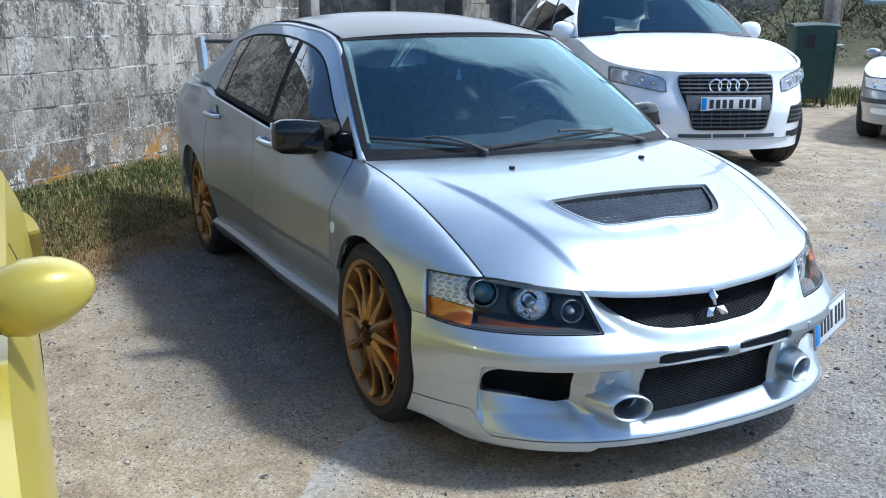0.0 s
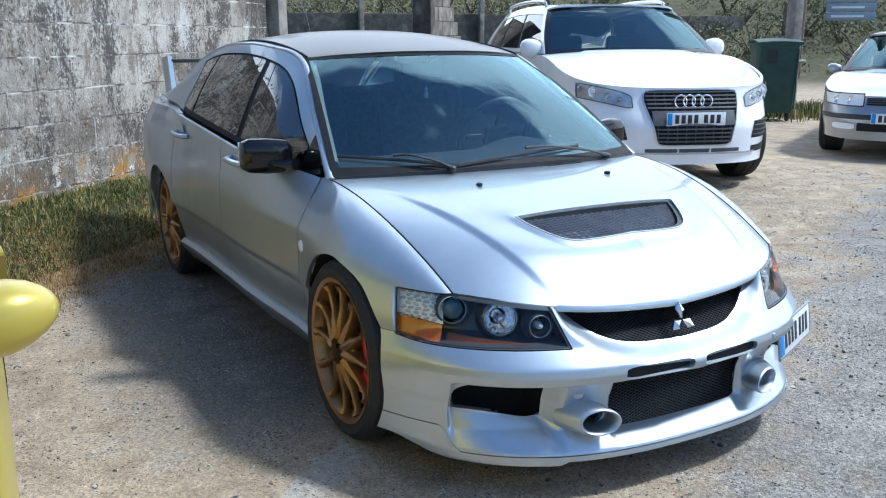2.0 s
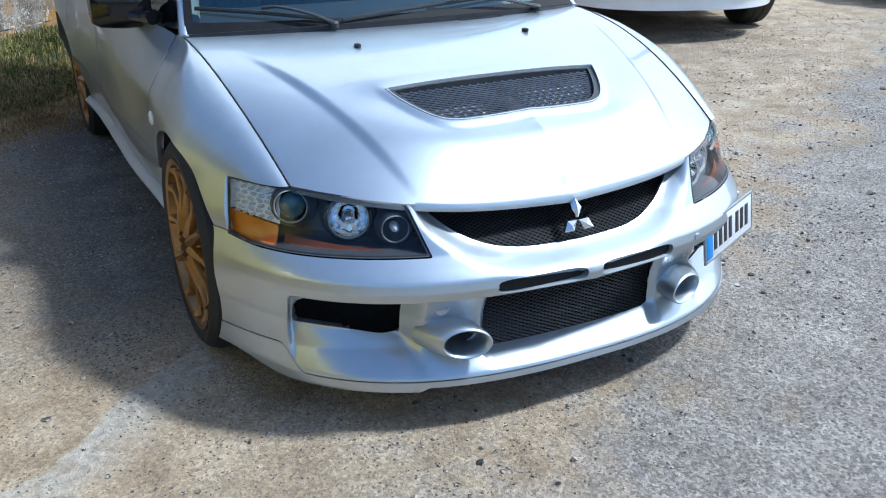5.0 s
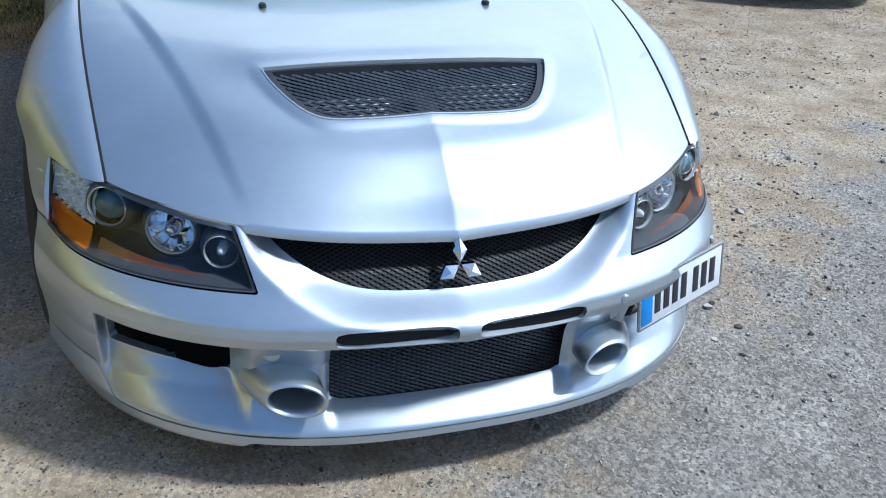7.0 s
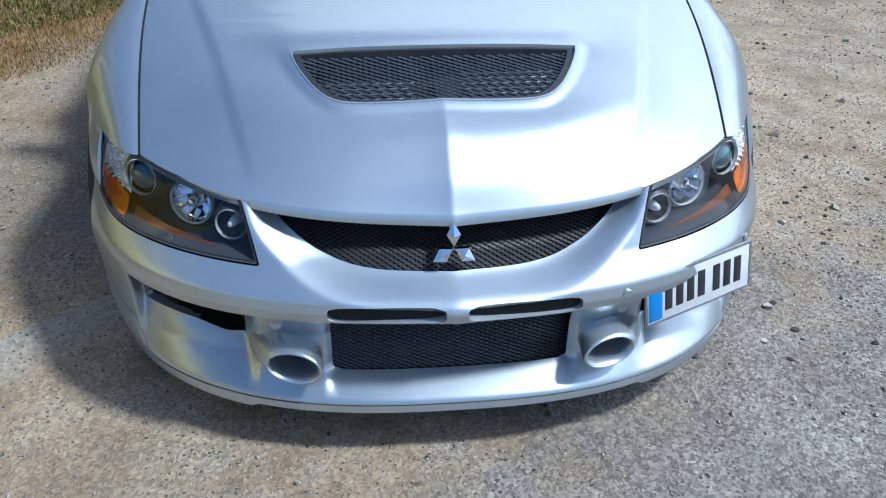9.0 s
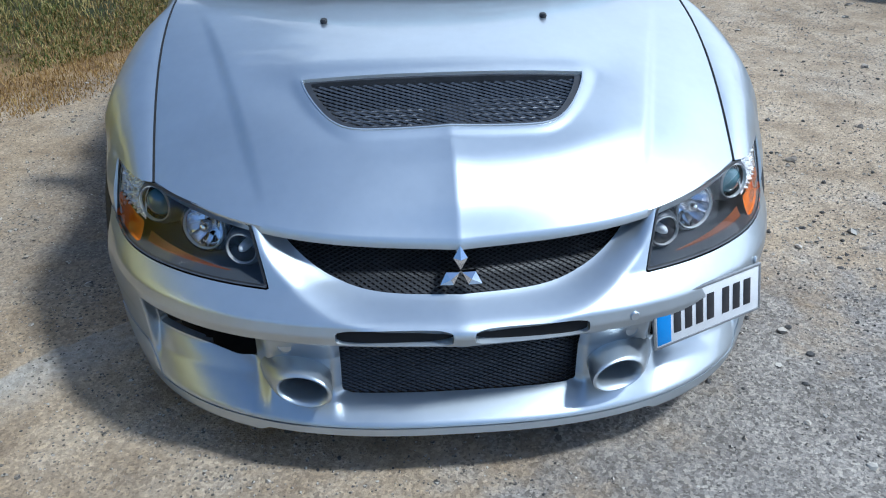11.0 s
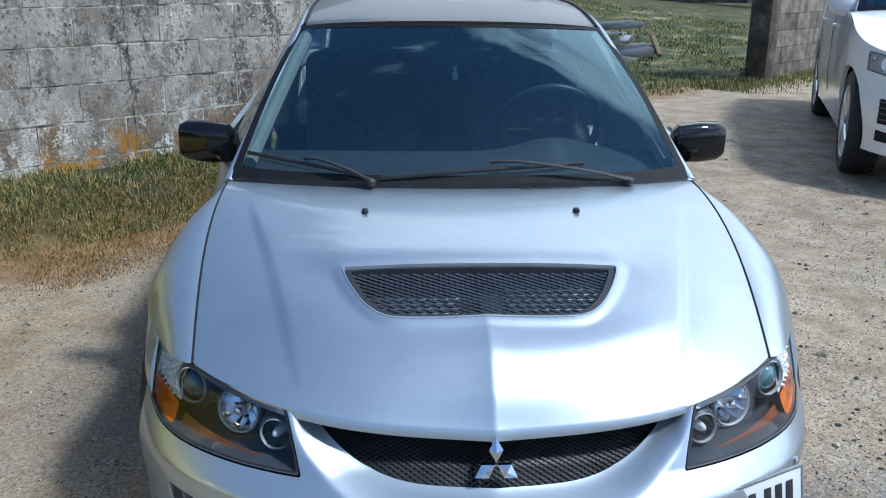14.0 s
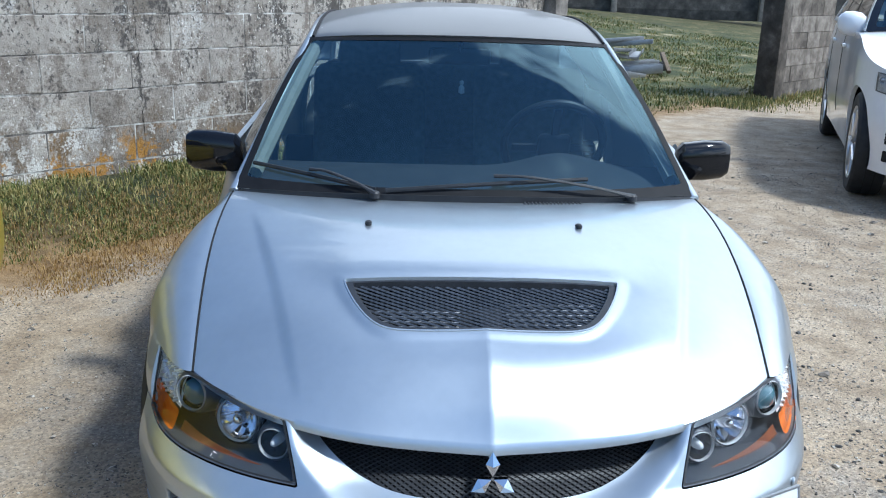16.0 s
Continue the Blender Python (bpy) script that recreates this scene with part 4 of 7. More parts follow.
def wheel(name, parent, at, side, r=0.303, rim=0.252, wide=0.215, spokes=12, pair=0.0, metal=None, hub=0.032, caliper=0, dish=-0.004, thick=0.0105, blade=False):
    """A wheel whose outer side looks to side (+1 or -1) along x."""
    e = new(name)
    e.parent, e.location = parent, at
    h = wide / 2
    prof = [(rim - 0.012, h - 0.006), (rim + 0.004, h - 0.002), (rim + 0.02, h + 0.004), (r - 0.03, h + 0.006), (r - 0.008, h - 0.012), (r, h - 0.035),
            (r, 0.036), (r - 0.007, 0.034), (r - 0.007, 0.026), (r, 0.024), (r, -0.024), (r - 0.007, -0.026), (r - 0.007, -0.034), (r, -0.036),
            (r, 0.035 - h), (r - 0.01, 0.012 - h), (rim, -h), (rim - 0.012, 0.006 - h)]
    shape("tyre", lathe([(a, b * side) for a, b in prof], 56, "x", caps=False), RUBBER, e, sharp=25)
    # near-black instead of rim metal: shade inside the wheel is in its colour
    shape("shaded_barrel", lathe([(a, b * side) for a, b in ((rim - 0.012, 0.01 - h), (rim - 0.03, 0.03 - h), (rim - 0.03, h - 0.06))], 56, "x", caps=False), VOID, e)
    lip = [(rim - 0.03, h - 0.06), (rim - 0.03, h - 0.045), (rim - 0.018, h - 0.018), (rim - 0.012, h - 0.002), (rim + 0.003, h + 0.002), (rim + 0.004, h - 0.006)]
    shape("rim", lathe([(a, b * side) for a, b in lip], 56, "x", caps=False), metal, e)
    face = h - 0.03 - dish
    sp = []
    for k in range(spokes):
        for d in ((-pair, pair) if pair else (0,)):
            a0, a1 = 2 * math.pi * k / spokes + d * 0.9, 2 * math.pi * k / spokes + d * 1.25
            p0 = (side * face, 0.045 * math.cos(a0), 0.045 * math.sin(a0))
            p1 = (side * (face + 0.003), 0.14 * math.cos(a0 * 0.5 + a1 * 0.5), 0.14 * math.sin(a0 * 0.5 + a1 * 0.5))
            p2 = (side * (h - 0.022), (rim - 0.02) * math.cos(a1), (rim - 0.02) * math.sin(a1))
            taper = np.interp(np.linspace(0, 1, 11), [0, 0.3, 0.5, 0.8, 0.93, 1], [0.024, 0.0165, 0.0095, 0.0085, 0.011, 0.018]) if blade else np.linspace(thick * 1.15, thick, 11)
            sp.append(tube(curve_points([p0, p1, p2], 5), taper, 8, 1.6, up=(1, 0, 0)))
    for s in sp:
        shape("spoke", s, metal, e)
    cap = [(0.058, -0.02), (0.060, 0.0), (0.052, 0.010), (hub, 0.014), (hub * 0.92, 0.010), (0.001, 0.012)]
    if blade:
        cap = [(0.080, -0.03), (0.082, 0.004), (0.077, 0.012), (0.068, 0.012), (0.060, 0.002), (0.056, -0.014), (0.040, -0.016), (hub, 0.006), (hub * 0.92, 0.006), (0.001, 0.008)]
        for a in np.linspace(0, 2 * math.pi, 5, endpoint=False):
            shape("wheel_nut", lathe([(0.009, -0.018), (0.009, -0.002), (0.006, 0.002), (0.001, 0.002)], 6, "x", (side * face, 0.047 * math.cos(a), 0.047 * math.sin(a))), LAMP_TRIM, e)
    shape("hub", lathe([(a, (b + face) * side) for a, b in cap], 28, "x"), metal, e)
    shape("hub_cap", lathe([(hub * 0.86, (face + 0.006) * side), (hub * 0.8, (face + 0.017) * side), (0.001, (face + 0.018) * side)], 24, "x"), VOID, e)
    shape("brake_disc", lathe([(0.06, -0.02), (0.15, -0.02), (0.15, 0.0), (0.06, 0.0), (0.06, -0.02)], 40, "x", (side * (face - 0.055), 0, 0)), DISC, e)
    if caliper:
        pts = [(side * (face - 0.040), 0.138 * math.cos(t), 0.138 * math.sin(t)) for t in np.linspace(math.pi * caliper - 0.62, math.pi * caliper + 0.62, 9)]
        shape("brake_caliper", tube(pts, 0.040, 10, 0.8, up=(1, 0, 0)), RED, e, "red brake caliper")
    return e


def build_evo():
    car = thing("saloon_car", "silver sports saloon with dark roof, bronze wheels and rear wing", "car")
    us = np.linspace(-1, 1, 221)
    arch_f = lambda x, y, z, u, v: np.hypot(y - AXLE_F, z - HUB_Z) - ARCH
    front_of = lambda x, y, z, u, v: -0.02 - y
    # bumper skin with its openings
    slot = lambda x, y, z, u, v: oval(x, z, 0.1395, 0.3735, 0.1185, 0.0185, 5)
    mouth = lambda x, y, z, u, v: np.where(z > 0.262, oval(x, z, 0, 0.262, 0.256, 0.082, 22), oval(x, z, 0, 0.262, 0.256, 0.080, 22))
    vent_low = lambda x: 0.226 + 0.030 * smooth(0.46, 0.66, np.abs(x))
    vent = lambda x, y, z, u, v: -np.minimum(z - vent_low(x), -0.05 * np.where(np.abs(x) > 0.56, oval(x, z, 0.560, 0.283, 0.114, 0.058, 3.4), oval(x, z, 0.560, 0.283, 0.118, 0.058, 24)))
    duct = lambda x, y, z, u, v: oval(x, z, 0.335, 0.238, 0.050, 0.034, 2)
    grille = lambda x, y, z, u, v: grille_z(x) - z
    lamp = lambda x, y, z, u, v: -lamp_line(x, y, z) - 0.003
    below_wing = lambda x, y, z, u, v: np.maximum(0.458 - z, -0.318 - y + 0.28 * (z - 0.45))
    below_top = lambda x, y, z, u, v: top_z(x) - 0.004 - z
    over_lip = lambda x, y, z, u, v: z - seam_z(x) - 0.0012
    zs = np.unique(np.concatenate([np.linspace(0.130, 0.328, 50), np.linspace(0.328, 0.358, 13)[1:], np.linspace(0.358, 0.60, 60)[1:]]))
    us = np.linspace(-1, 1, 521)
    skin = patch(nose, us, zs, [front_of, arch_f, grille, slot, mouth, vent, duct, lamp, below_wing, below_top, over_lip], (0, -1, 0))
    bumper = shape("front_bumper", edged(skin, 0.018), SILVER, car, sharp=50)
    # chin spoiler, deeper at its outer thirds, rising to the wheel arch
    deep = lambda x, y, z, u, v: z - (0.121 - 0.012 * smooth(0.415, 0.44, np.abs(x)) + 0.036 * smooth(-0.50, -0.30, y))
    under_seam = lambda x, y, z, u, v: seam_z(x) - 0.0012 - z
    lip = patch(lambda U, Z: (lambda x, y, z: (x * 1.001, y - 0.002, z))(*nose(U, Z)), us, np.linspace(0.104, 0.214, 40), [front_of, arch_f, deep, under_seam], (0, -1, 0))
    shape("chin_spoiler", edged(lip, 0.03), SILVER, bumper, sharp=50)
    for s in (-1, 1):
        tab = lathe([(0.0105, 0.0), (0.0105, -0.004), (0.009, -0.0055), (0.001, -0.006)], 20, "y")
        for x, z in ((0.355, 0.380), (0.684, 0.383)):
            if s > 0:
                shape("parking_sensor", moved(tab, Matrix.Translation((s * x, float(y_on_nose(x, z)) + 0.002, z)) @ Matrix.Rotation(0.25 + 0.9 * smooth(0.4, 0.7, x), 4, "Z")), SILVER, bumper)
        x, z = 0.37, 0.312
        shape("tow_cover", moved(lathe([(0.017, 0.0), (0.017, -0.0015), (0.0155, -0.002), (0.015, -0.0005), (0.001, -0.0005)], 28, "y"), Matrix.Translation((s * x, float(y_on_nose(x, z) + recess(x, z)) + 0.001, z)) @ Matrix.Rotation(s * 0.33, 4, "Z")), SILVER, bumper)
    # near-black sheet behind all the openings; their shade is put into its colour
    dark_sheet = patch(lambda U, Z: (lambda x, y, z: (x * 0.90, y * 0.90 + 0.075, z))(*nose(U, Z)), np.linspace(-0.72, 0.72, 60), np.linspace(0.10, 0.55, 20), [], (0, -1, 0))
    shape("bumper_shade_sheet", dark_sheet, VOID, bumper)
    # upper grille mesh, lower mesh, black slot backing that stands for shade
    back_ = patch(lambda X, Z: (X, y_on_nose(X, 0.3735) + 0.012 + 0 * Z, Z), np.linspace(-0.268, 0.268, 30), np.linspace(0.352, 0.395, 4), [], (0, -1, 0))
    shape("slot_shade_sheet", back_, VOID, bumper)
    h1 = moved(hexes(0.42, 0.24, 0.0085, 0.0017), Matrix.Translation((0, 0, 0.40)))
    m1 = bent(h1, lambda x, z: y_on_nose(x, z) + 0.075 - 0.30 * np.clip(0.47 - z, 0, 1), lambda x, z: (z > grille_z(x) - 0.02) & (z < top_z(x) + 0.004) & (np.abs(x) < 0.39))
    shape("grille_mesh", m1, MESH_METAL, car)
    h2 = hexes(0.30, 0.30, 0.0105, 0.0019)
    m2 = bent(moved(h2, Matrix.Translation((0, 0, 0.14))), lambda x, z: y_on_nose(x, 0.27) + 0.058 + 0 * z, lambda x, z: (z > 0.168) & (z < 0.352) & (np.abs(x) < 0.268))
    shape("intake_mesh", m2, MESH_METAL, bumper)
    # brake-duct trumpets and the side vents' ramps
    for s in (-1, 1):
        ring, n = [], 36
        cx, cy, cz = 0.333, -0.718, 0.237
        rows = []
        for rx, rz, dy, dx in ((0.078, 0.046, 0.060, 0.020), (0.074, 0.046, 0.030, 0.015), (0.069, 0.044, 0.006, 0.008), (0.064, 0.042, -0.012, 0.003), (0.060, 0.040, -0.020, 0.0), (0.056, 0.037, -0.022, 0.0), (0.052, 0.033, -0.019, 0.0), (0.048, 0.030, 0.0, 0.0), (0.042, 0.026, 0.08, -0.02)):
            rows.append([(s * (cx + dx + rx * math.cos(a)), cy + dy + 0.30 * rx * math.cos(a), cz + rz * math.sin(a)) for a in np.linspace(0, 2 * math.pi, n, endpoint=False)])
        v = [p for r in rows for p in r]
        f = [[i * n + k, i * n + (k + 1) % n, (i + 1) * n + (k + 1) % n, (i + 1) * n + k] for i in range(len(rows) - 1) for k in range(n)]
        shape("brake_duct", (v, [g[::-1] for g in f] if s > 0 else f), SILVER, bumper, sharp=60)
    # headlamps
    for s in (-1, 1):
        lamp_unit = new("headlamp")
        lamp_unit.parent = car
        tagged(lamp_unit, "dark headlamp with clear cover and amber indicator")
        us2 = np.linspace(0.05, 0.95, 110)
        inside = lambda x, y, z, u, v: lamp_line(x, y, z)
        under = lambda x, y, z, u, v: top_z(x) - 0.002 - z
        sgn = lambda vf: vf if s > 0 else flip(vf)
        inside_uv = lambda x, y, z, u, v: inside(*nose(u, v), u, v)
        under_uv = lambda x, y, z, u, v: under(*nose(u, v), u, v)
        cover = patch(nose, us2, np.linspace(0.43, 0.60, 40), [inside, under], (0.3, -1, 0.2))
        c = shape("lens_cover", sgn(offset(cover, -0.002)), LAMP_GLASS, lamp_unit, "clear plastic lens cover")
        c.visible_shadow = False
        def bowl_of(depth, margin=0.02):
            def fn(U, Z):
                x, y, z = nose(U, Z)
                d = depth * smooth(0.0, margin, np.minimum(lamp_line(x, y, z), top_z(x) - 0.002 - z))
                return x - 0.42 * d, y + 0.90 * d, z - 0.10 * d
            return fn
        zs2 = np.linspace(0.43, 0.60, 50)
        split = lambda z: -0.428 + 0.30 * (z - 0.50)  # the inner edge of indicator and side reflector
        shape("housing", sgn(patch(bowl_of(0.105, 0.026), us2, zs2, [inside_uv, under_uv], (0.3, -1, 0.2))), LAMP_HOUSING, lamp_unit)
        edge = patch(nose, us2, np.linspace(0.43, 0.60, 60), [inside, under, lambda x, y, z, u, v: 0.005 - np.minimum(lamp_line(x, y, z), top_z(x) - 0.002 - z)], (0.3, -1, 0.2))
        shape("rim_seal", sgn(offset(edge, -0.001)), BLACK_PLASTIC, lamp_unit)
        amber = patch(bowl_of(0.016, 0.008), us2, np.linspace(0.43, 0.60, 60), [inside_uv, lambda x, y, z, u, v: 0.499 + 0.10 * np.clip(y + 0.40, -0.1, 0.1) - z, lambda x, y, z, u, v: y - split(z)], (0.3, -1, 0.2))
        shape("indicator_lens", sgn(amber), AMBER, lamp_unit, "amber indicator lens")
        strip_ = patch(bowl_of(0.030, 0.010), us2, np.linspace(0.43, 0.60, 60), [inside_uv, lambda x, y, z, u, v: 0.455 + 0.020 * np.clip((y + 0.60) / 0.15, 0, 1) - z, lambda x, y, z, u, v: split(z) - 0.002 - y, lambda x, y, z, u, v: y + 0.605], (0.3, -1, 0.2))
        shape("indicator_strip", sgn(strip_), AMBER_DARK, lamp_unit, "dim red-orange strip below the lamps")
        clear = patch(bowl_of(0.020, 0.008), us2, np.linspace(0.43, 0.60, 60), [inside_uv, under_uv, lambda x, y, z, u, v: z - 0.501 - 0.10 * np.clip(y + 0.40, -0.1, 0.1), lambda x, y, z, u, v: y - split(z)], (0.3, -1, 0.2))
        shape("side_reflector", sgn(clear), REFLECTOR, lamp_unit, "faceted clear side reflector")
        # facets of the side reflector: short upright prisms in rows
        facets = []
        for i in range(8):
            for j in range(6):
                zf = 0.508 + 0.0115 * i
                yf = -0.420 + 0.024 * j + 0.006 * (i % 2) + 0.30 * (zf - 0.50)
                if yf > -0.335 + 0.28 * (zf - 0.45) or zf > 0.582:
                    continue
                uf = min(np.linspace(0.3, 0.95, 260), key=lambda q: abs(float(nose(np.array(q), np.array(zf))[1]) - yf))
                xf_, yf_, _ = (float(c) for c in nose(np.array(uf), np.array(zf)))
                facets.append(moved(box((0.013, 0.020, 0.0075), (0, 0, 0), 0.0035, seg=1), Matrix.Translation((xf_ - 0.0115, yf_ + 0.011, zf)) @ Matrix.Rotation(-0.62 + 0.5 * ((i * 7 + j * 3) % 5 - 2) / 2, 4, "Z") @ Matrix.Rotation(0.35 * ((i * 3 + j * 5) % 5 - 2) / 2, 4, "X")))
        shape("reflector_facets", sgn(join(*facets)), CHROME_SOFT, lamp_unit, "bright prisms of the side reflector", sharp=20)
        for (x, y, z, r, mat_b, mat_l) in ((0.642, -0.424, 0.538, 0.038, GLOSS_BLACK, LAMP_BLUE), (0.529, -0.503, 0.514, 0.046, CHROME, CHROME), (0.443, -0.578, 0.499, 0.031, LAMP_TRIM, CLEAR_LENS)):
            tilt = Matrix.Translation((x, y, z)) @ Matrix.Rotation(0.24 + 1.0 * (x - 0.4), 4, "Z") @ Matrix.Rotation(-0.10, 4, "X")
            bezel = lathe([(r * 1.50, 0.030), (r * 1.36, 0.002), (r * 1.22, -0.010), (r * 1.10, -0.013), (r * 1.02, -0.010), (r, 0.0)], 40, "y", caps=False)
            shape("bezel", sgn(moved(bezel, tilt)), LAMP_TRIM if mat_b is CHROME else LAMP_HOUSING, lamp_unit)
            shape("bezel_ring", sgn(moved(lathe([(r * 1.07, -0.014), (r * 1.03, -0.017), (r * 0.99, -0.014), (r * 1.0, -0.008)], 40, "y", caps=False), tilt)), CHROME_SOFT, lamp_unit)
            bowl = lathe([(r, -0.008), (r * 0.97, 0.004), (r * 0.82, 0.020), (r * 0.55, 0.034), (r * 0.25, 0.041), (0.001, 0.042)], 12 if mat_b is CHROME else 32, "y", caps=False)
            shape("reflector", sgn(moved(bowl, tilt)), mat_b, lamp_unit, sharp=20)
            q = r * (0.88 if mat_l is LAMP_BLUE else 0.34)
            bulb = lathe([(q, 0.022), (q * 0.97, 0.002), (q * 0.80, -0.010), (q * 0.45, -0.018), (0.001, -0.020)], 28, "y", caps=False)
            shape("bulb_lens", sgn(moved(bulb, tilt)), mat_l, lamp_unit)
    # emblem: three plain lozenges
    for k in range(3):
        a = math.radians(90 + 120 * k)
        d = np.array([math.cos(a), math.sin(a)])
        e = np.array([-d[1], d[0]])
        v = []
        for t, w, h in ((0.003, 0, 0), (0.0262, 0.0145, 0), (0.0495, 0, 0), (0.0262, -0.0145, 0)):
            v.append(d * t + e * w)
        pts = [(p[0], -0.690 + 0.35 * p[1], 0.480 + p[1]) for p in v] + [(d[0] * 0.0245, -0.697 + 0.35 * d[1] * 0.0245, 0.480 + d[1] * 0.0245)]
        pts += [(p[0], -0.680 + 0.35 * p[1], 0.480 + p[1]) for p in v]
        f = [[0, 1, 4], [1, 2, 4], [2, 3, 4], [3, 0, 4]] + [[i, (i + 1) % 4, 5 + (i + 1) % 4, 5 + i][::-1] for i in range(4)]
        shape("emblem_lozenge", (pts, f), CHROME, car, "chrome emblem lozenge", sharp=10)
    # bonnet with vent
    keep_vent = lambda x, y, z, u, v: -vent_shape(x, y)
    hood = patch(bonnet, np.linspace(-1, 1, 197), np.linspace(0, 1, 134), [keep_vent], (0, 0, 1))
    lid = shape("bonnet", edged(hood, 0.016, (0, 0, -1)), SILVER, car, sharp=50)
    inner_vent = lambda x, y: vent_shape(x * 1.06, -0.334 + (y + 0.334) * 1.13)
    fine_a, fine_b = np.linspace(-0.6, 0.6, 217), np.linspace(0.15, 0.6, 154)
    frame_ = patch(bonnet, fine_a, fine_b, [lambda x, y, z, u, v: vent_shape(x, y) + 0.001, lambda x, y, z, u, v: -inner_vent(x, y)], (0, 0, 1))
    shape("vent_frame", edged(offset(frame_, -0.005), 0.02, (0, 0, -1)), VENT_FRAME, lid, "satin black vent frame")
    rim_ = patch(bonnet, fine_a, fine_b, [lambda x, y, z, u, v: -vent_shape(x, y), lambda x, y, z, u, v: vent_shape(x, y) + 0.0050], (0, 0, 1))
    shape("vent_rim", edged(offset(rim_, 0.0022), 0.008, (0, 0, -1)), SILVER, lid)
    hv = hexes(0.36, 0.36, 0.0125, 0.0011)
    va = np.array(hv[0])
    gx, gy = va[:, 0], va[:, 2] * 1.0 - 0.45
    hb = np.clip((gy + 0.62) / 0.86, 0, 1)
    gz = bonnet(gx / 0.66, hb)[2] - 0.014
    ok = vent_shape(gx, gy) > -0.012
    f2 = [g for g in hv[1] if all(ok[i] for i in g)]
    used = sorted({i for g in f2 for i in g})
    at = {i: k for k, i in enumerate(used)}
    shape("vent_mesh", ([(gx[i], gy[i], gz[i] + va[i, 1]) for i in used], [[at[i] for i in g] for g in f2]), VENT_METAL, lid)
    # near-black tray under the mesh: the vent's depth is shaded by colour
    shape("vent_shade_tray", patch(lambda X, Y: (X, Y, 0.665 + 0.25 * (Y + 0.3)), np.linspace(-0.33, 0.33, 8), np.linspace(-0.46, -0.2, 6), [], (0, 0, 1)), VOID, lid)
    for k in range(7):
        for x, w, dz in ((0.165, 0.23, 0.0), (-0.15, 0.20, -0.020)):
            shape("vent_louvre", box((w - 0.010 * k, 0.014, 0.003), (x * (1 - 0.02 * k), -0.288 - 0.019 * k, 0.699 - 0.0048 * k + dz), 0.001, Matrix.Rotation(-0.5, 3, "X")), VENT_SLAT, lid)
    shape("vent_bridge", box((0.05, 0.125, 0.01), (0.02, -0.350, 0.677), 0.004, Matrix.Rotation(0.25, 3, "X")), BLACK_PLASTIC, lid)
    for s in (-1, 1):
        x, y = 0.279, 0.028
        bb = min(np.linspace(0, 1, 400), key=lambda q: abs(float(bonnet(np.array(0.412), np.array(q))[1]) - y))
        zz = float(bonnet(np.array(0.412), np.array(bb))[2]) + 0.004
        shape("washer_jet", join(box((0.018, 0.022, 0.014), (s * x, y, zz), 0.006), box((0.010, 0.006, 0.008), (s * x, y - 0.011, zz + 0.003), 0.002)), BLACK_PLASTIC, lid)
    bs = np.linspace(0.0, 1.0, 40)
    line = np.stack([0.640 + 0.05 * bs + 0.012 * np.sin(math.pi * bs) + 0.004, -0.43 + 0.79 * bs, 0.588 + 0.227 * bs + 0.20 * bs * (1 - bs) - 0.0015], -1)
    both("bonnet_seal", tube(line, 0.0030, 6), VOID, car)
    # engine bay closing sheet
    shape("bay_sheet", patch(lambda X, Y: (X * (0.80 + 0.2 * smooth(-0.5, -0.1, Y)), Y, 0.56 + 0.22 * smooth(-0.6, 0.3, Y) - 0.05), np.linspace(-0.66, 0.66, 10), np.linspace(-0.44, 0.5, 10), [], (0, 0, 1)), VOID, car)

    # front wings
    def wing(Y, C):
        b = np.clip((Y + 0.43) / 0.79, -0.05, 1.12)
        xe = 0.640 + 0.05 * b + 0.012 * np.sin(math.pi * np.clip(b, 0, 1)) + 0.008
        ze = 0.588 + 0.227 * b + 0.20 * b * (1 - b) - 0.001
        p = 2.39
        xf = 0.8355 * np.maximum(1 - np.minimum(np.abs(np.minimum(Y, 0)) / 0.7115, 1) ** p, 0) ** (1 / p) + 0.036 * bell(Y, 0, 0.36) * smooth(-0.50, -0.15, Y) - corner(Y, 0.50)
        a = C * math.pi / 2
        n = 2.15
        z = 0.46 + (ze - 0.46) * np.maximum(np.cos(a), 0) ** (2 / n)
        xs = side_x(Y, 0.55) + (side_x(Y, z) - side_x(Y, 0.55)) * smooth(0.15, 0.36, Y)
        xs = xf - corner(Y, z) + corner(Y, 0.50) + (xs - xf) * smooth(-0.28, 0.12, Y)
        x = xe + (xs - xe) * np.sin(a) ** (2 / n)
        x = x + (np.maximum(side_x(Y, z), xe) - x) * smooth(0.0, 0.37, Y) * (1 - (1 - C) ** 5)
        return x, Y + 0 * C, z

    def wing_low(Y, Z):
        p = 2.39
        xf = 0.8355 * np.maximum(1 - np.minimum(np.abs(np.minimum(Y, 0)) / 0.7115, 1) ** p, 0) ** (1 / p) + 0.036 * bell(Y, 0, 0.36) * smooth(-0.50, -0.15, Y) - corner(Y, 0.46)
        x0 = xf + (side_x(Y, 0.55) - xf) * smooth(-0.28, 0.12, Y)
        return x0 + side_x(Y, Z) - side_x(Y, 0.46), Y, Z

    not_lamp = lambda x, y, z, u, v: np.maximum(z - 0.588, y - (-0.314 + 0.28 * (z - 0.45)))
    w1 = patch(wing, np.linspace(-0.43, 0.50, 90), np.linspace(0, 1, 40), [arch_f, not_lamp, lambda x, y, z, u, v: (0.385 + 0.35 * np.clip(z - 0.70, 0, 1)) - y], (1, 0, 0.5))
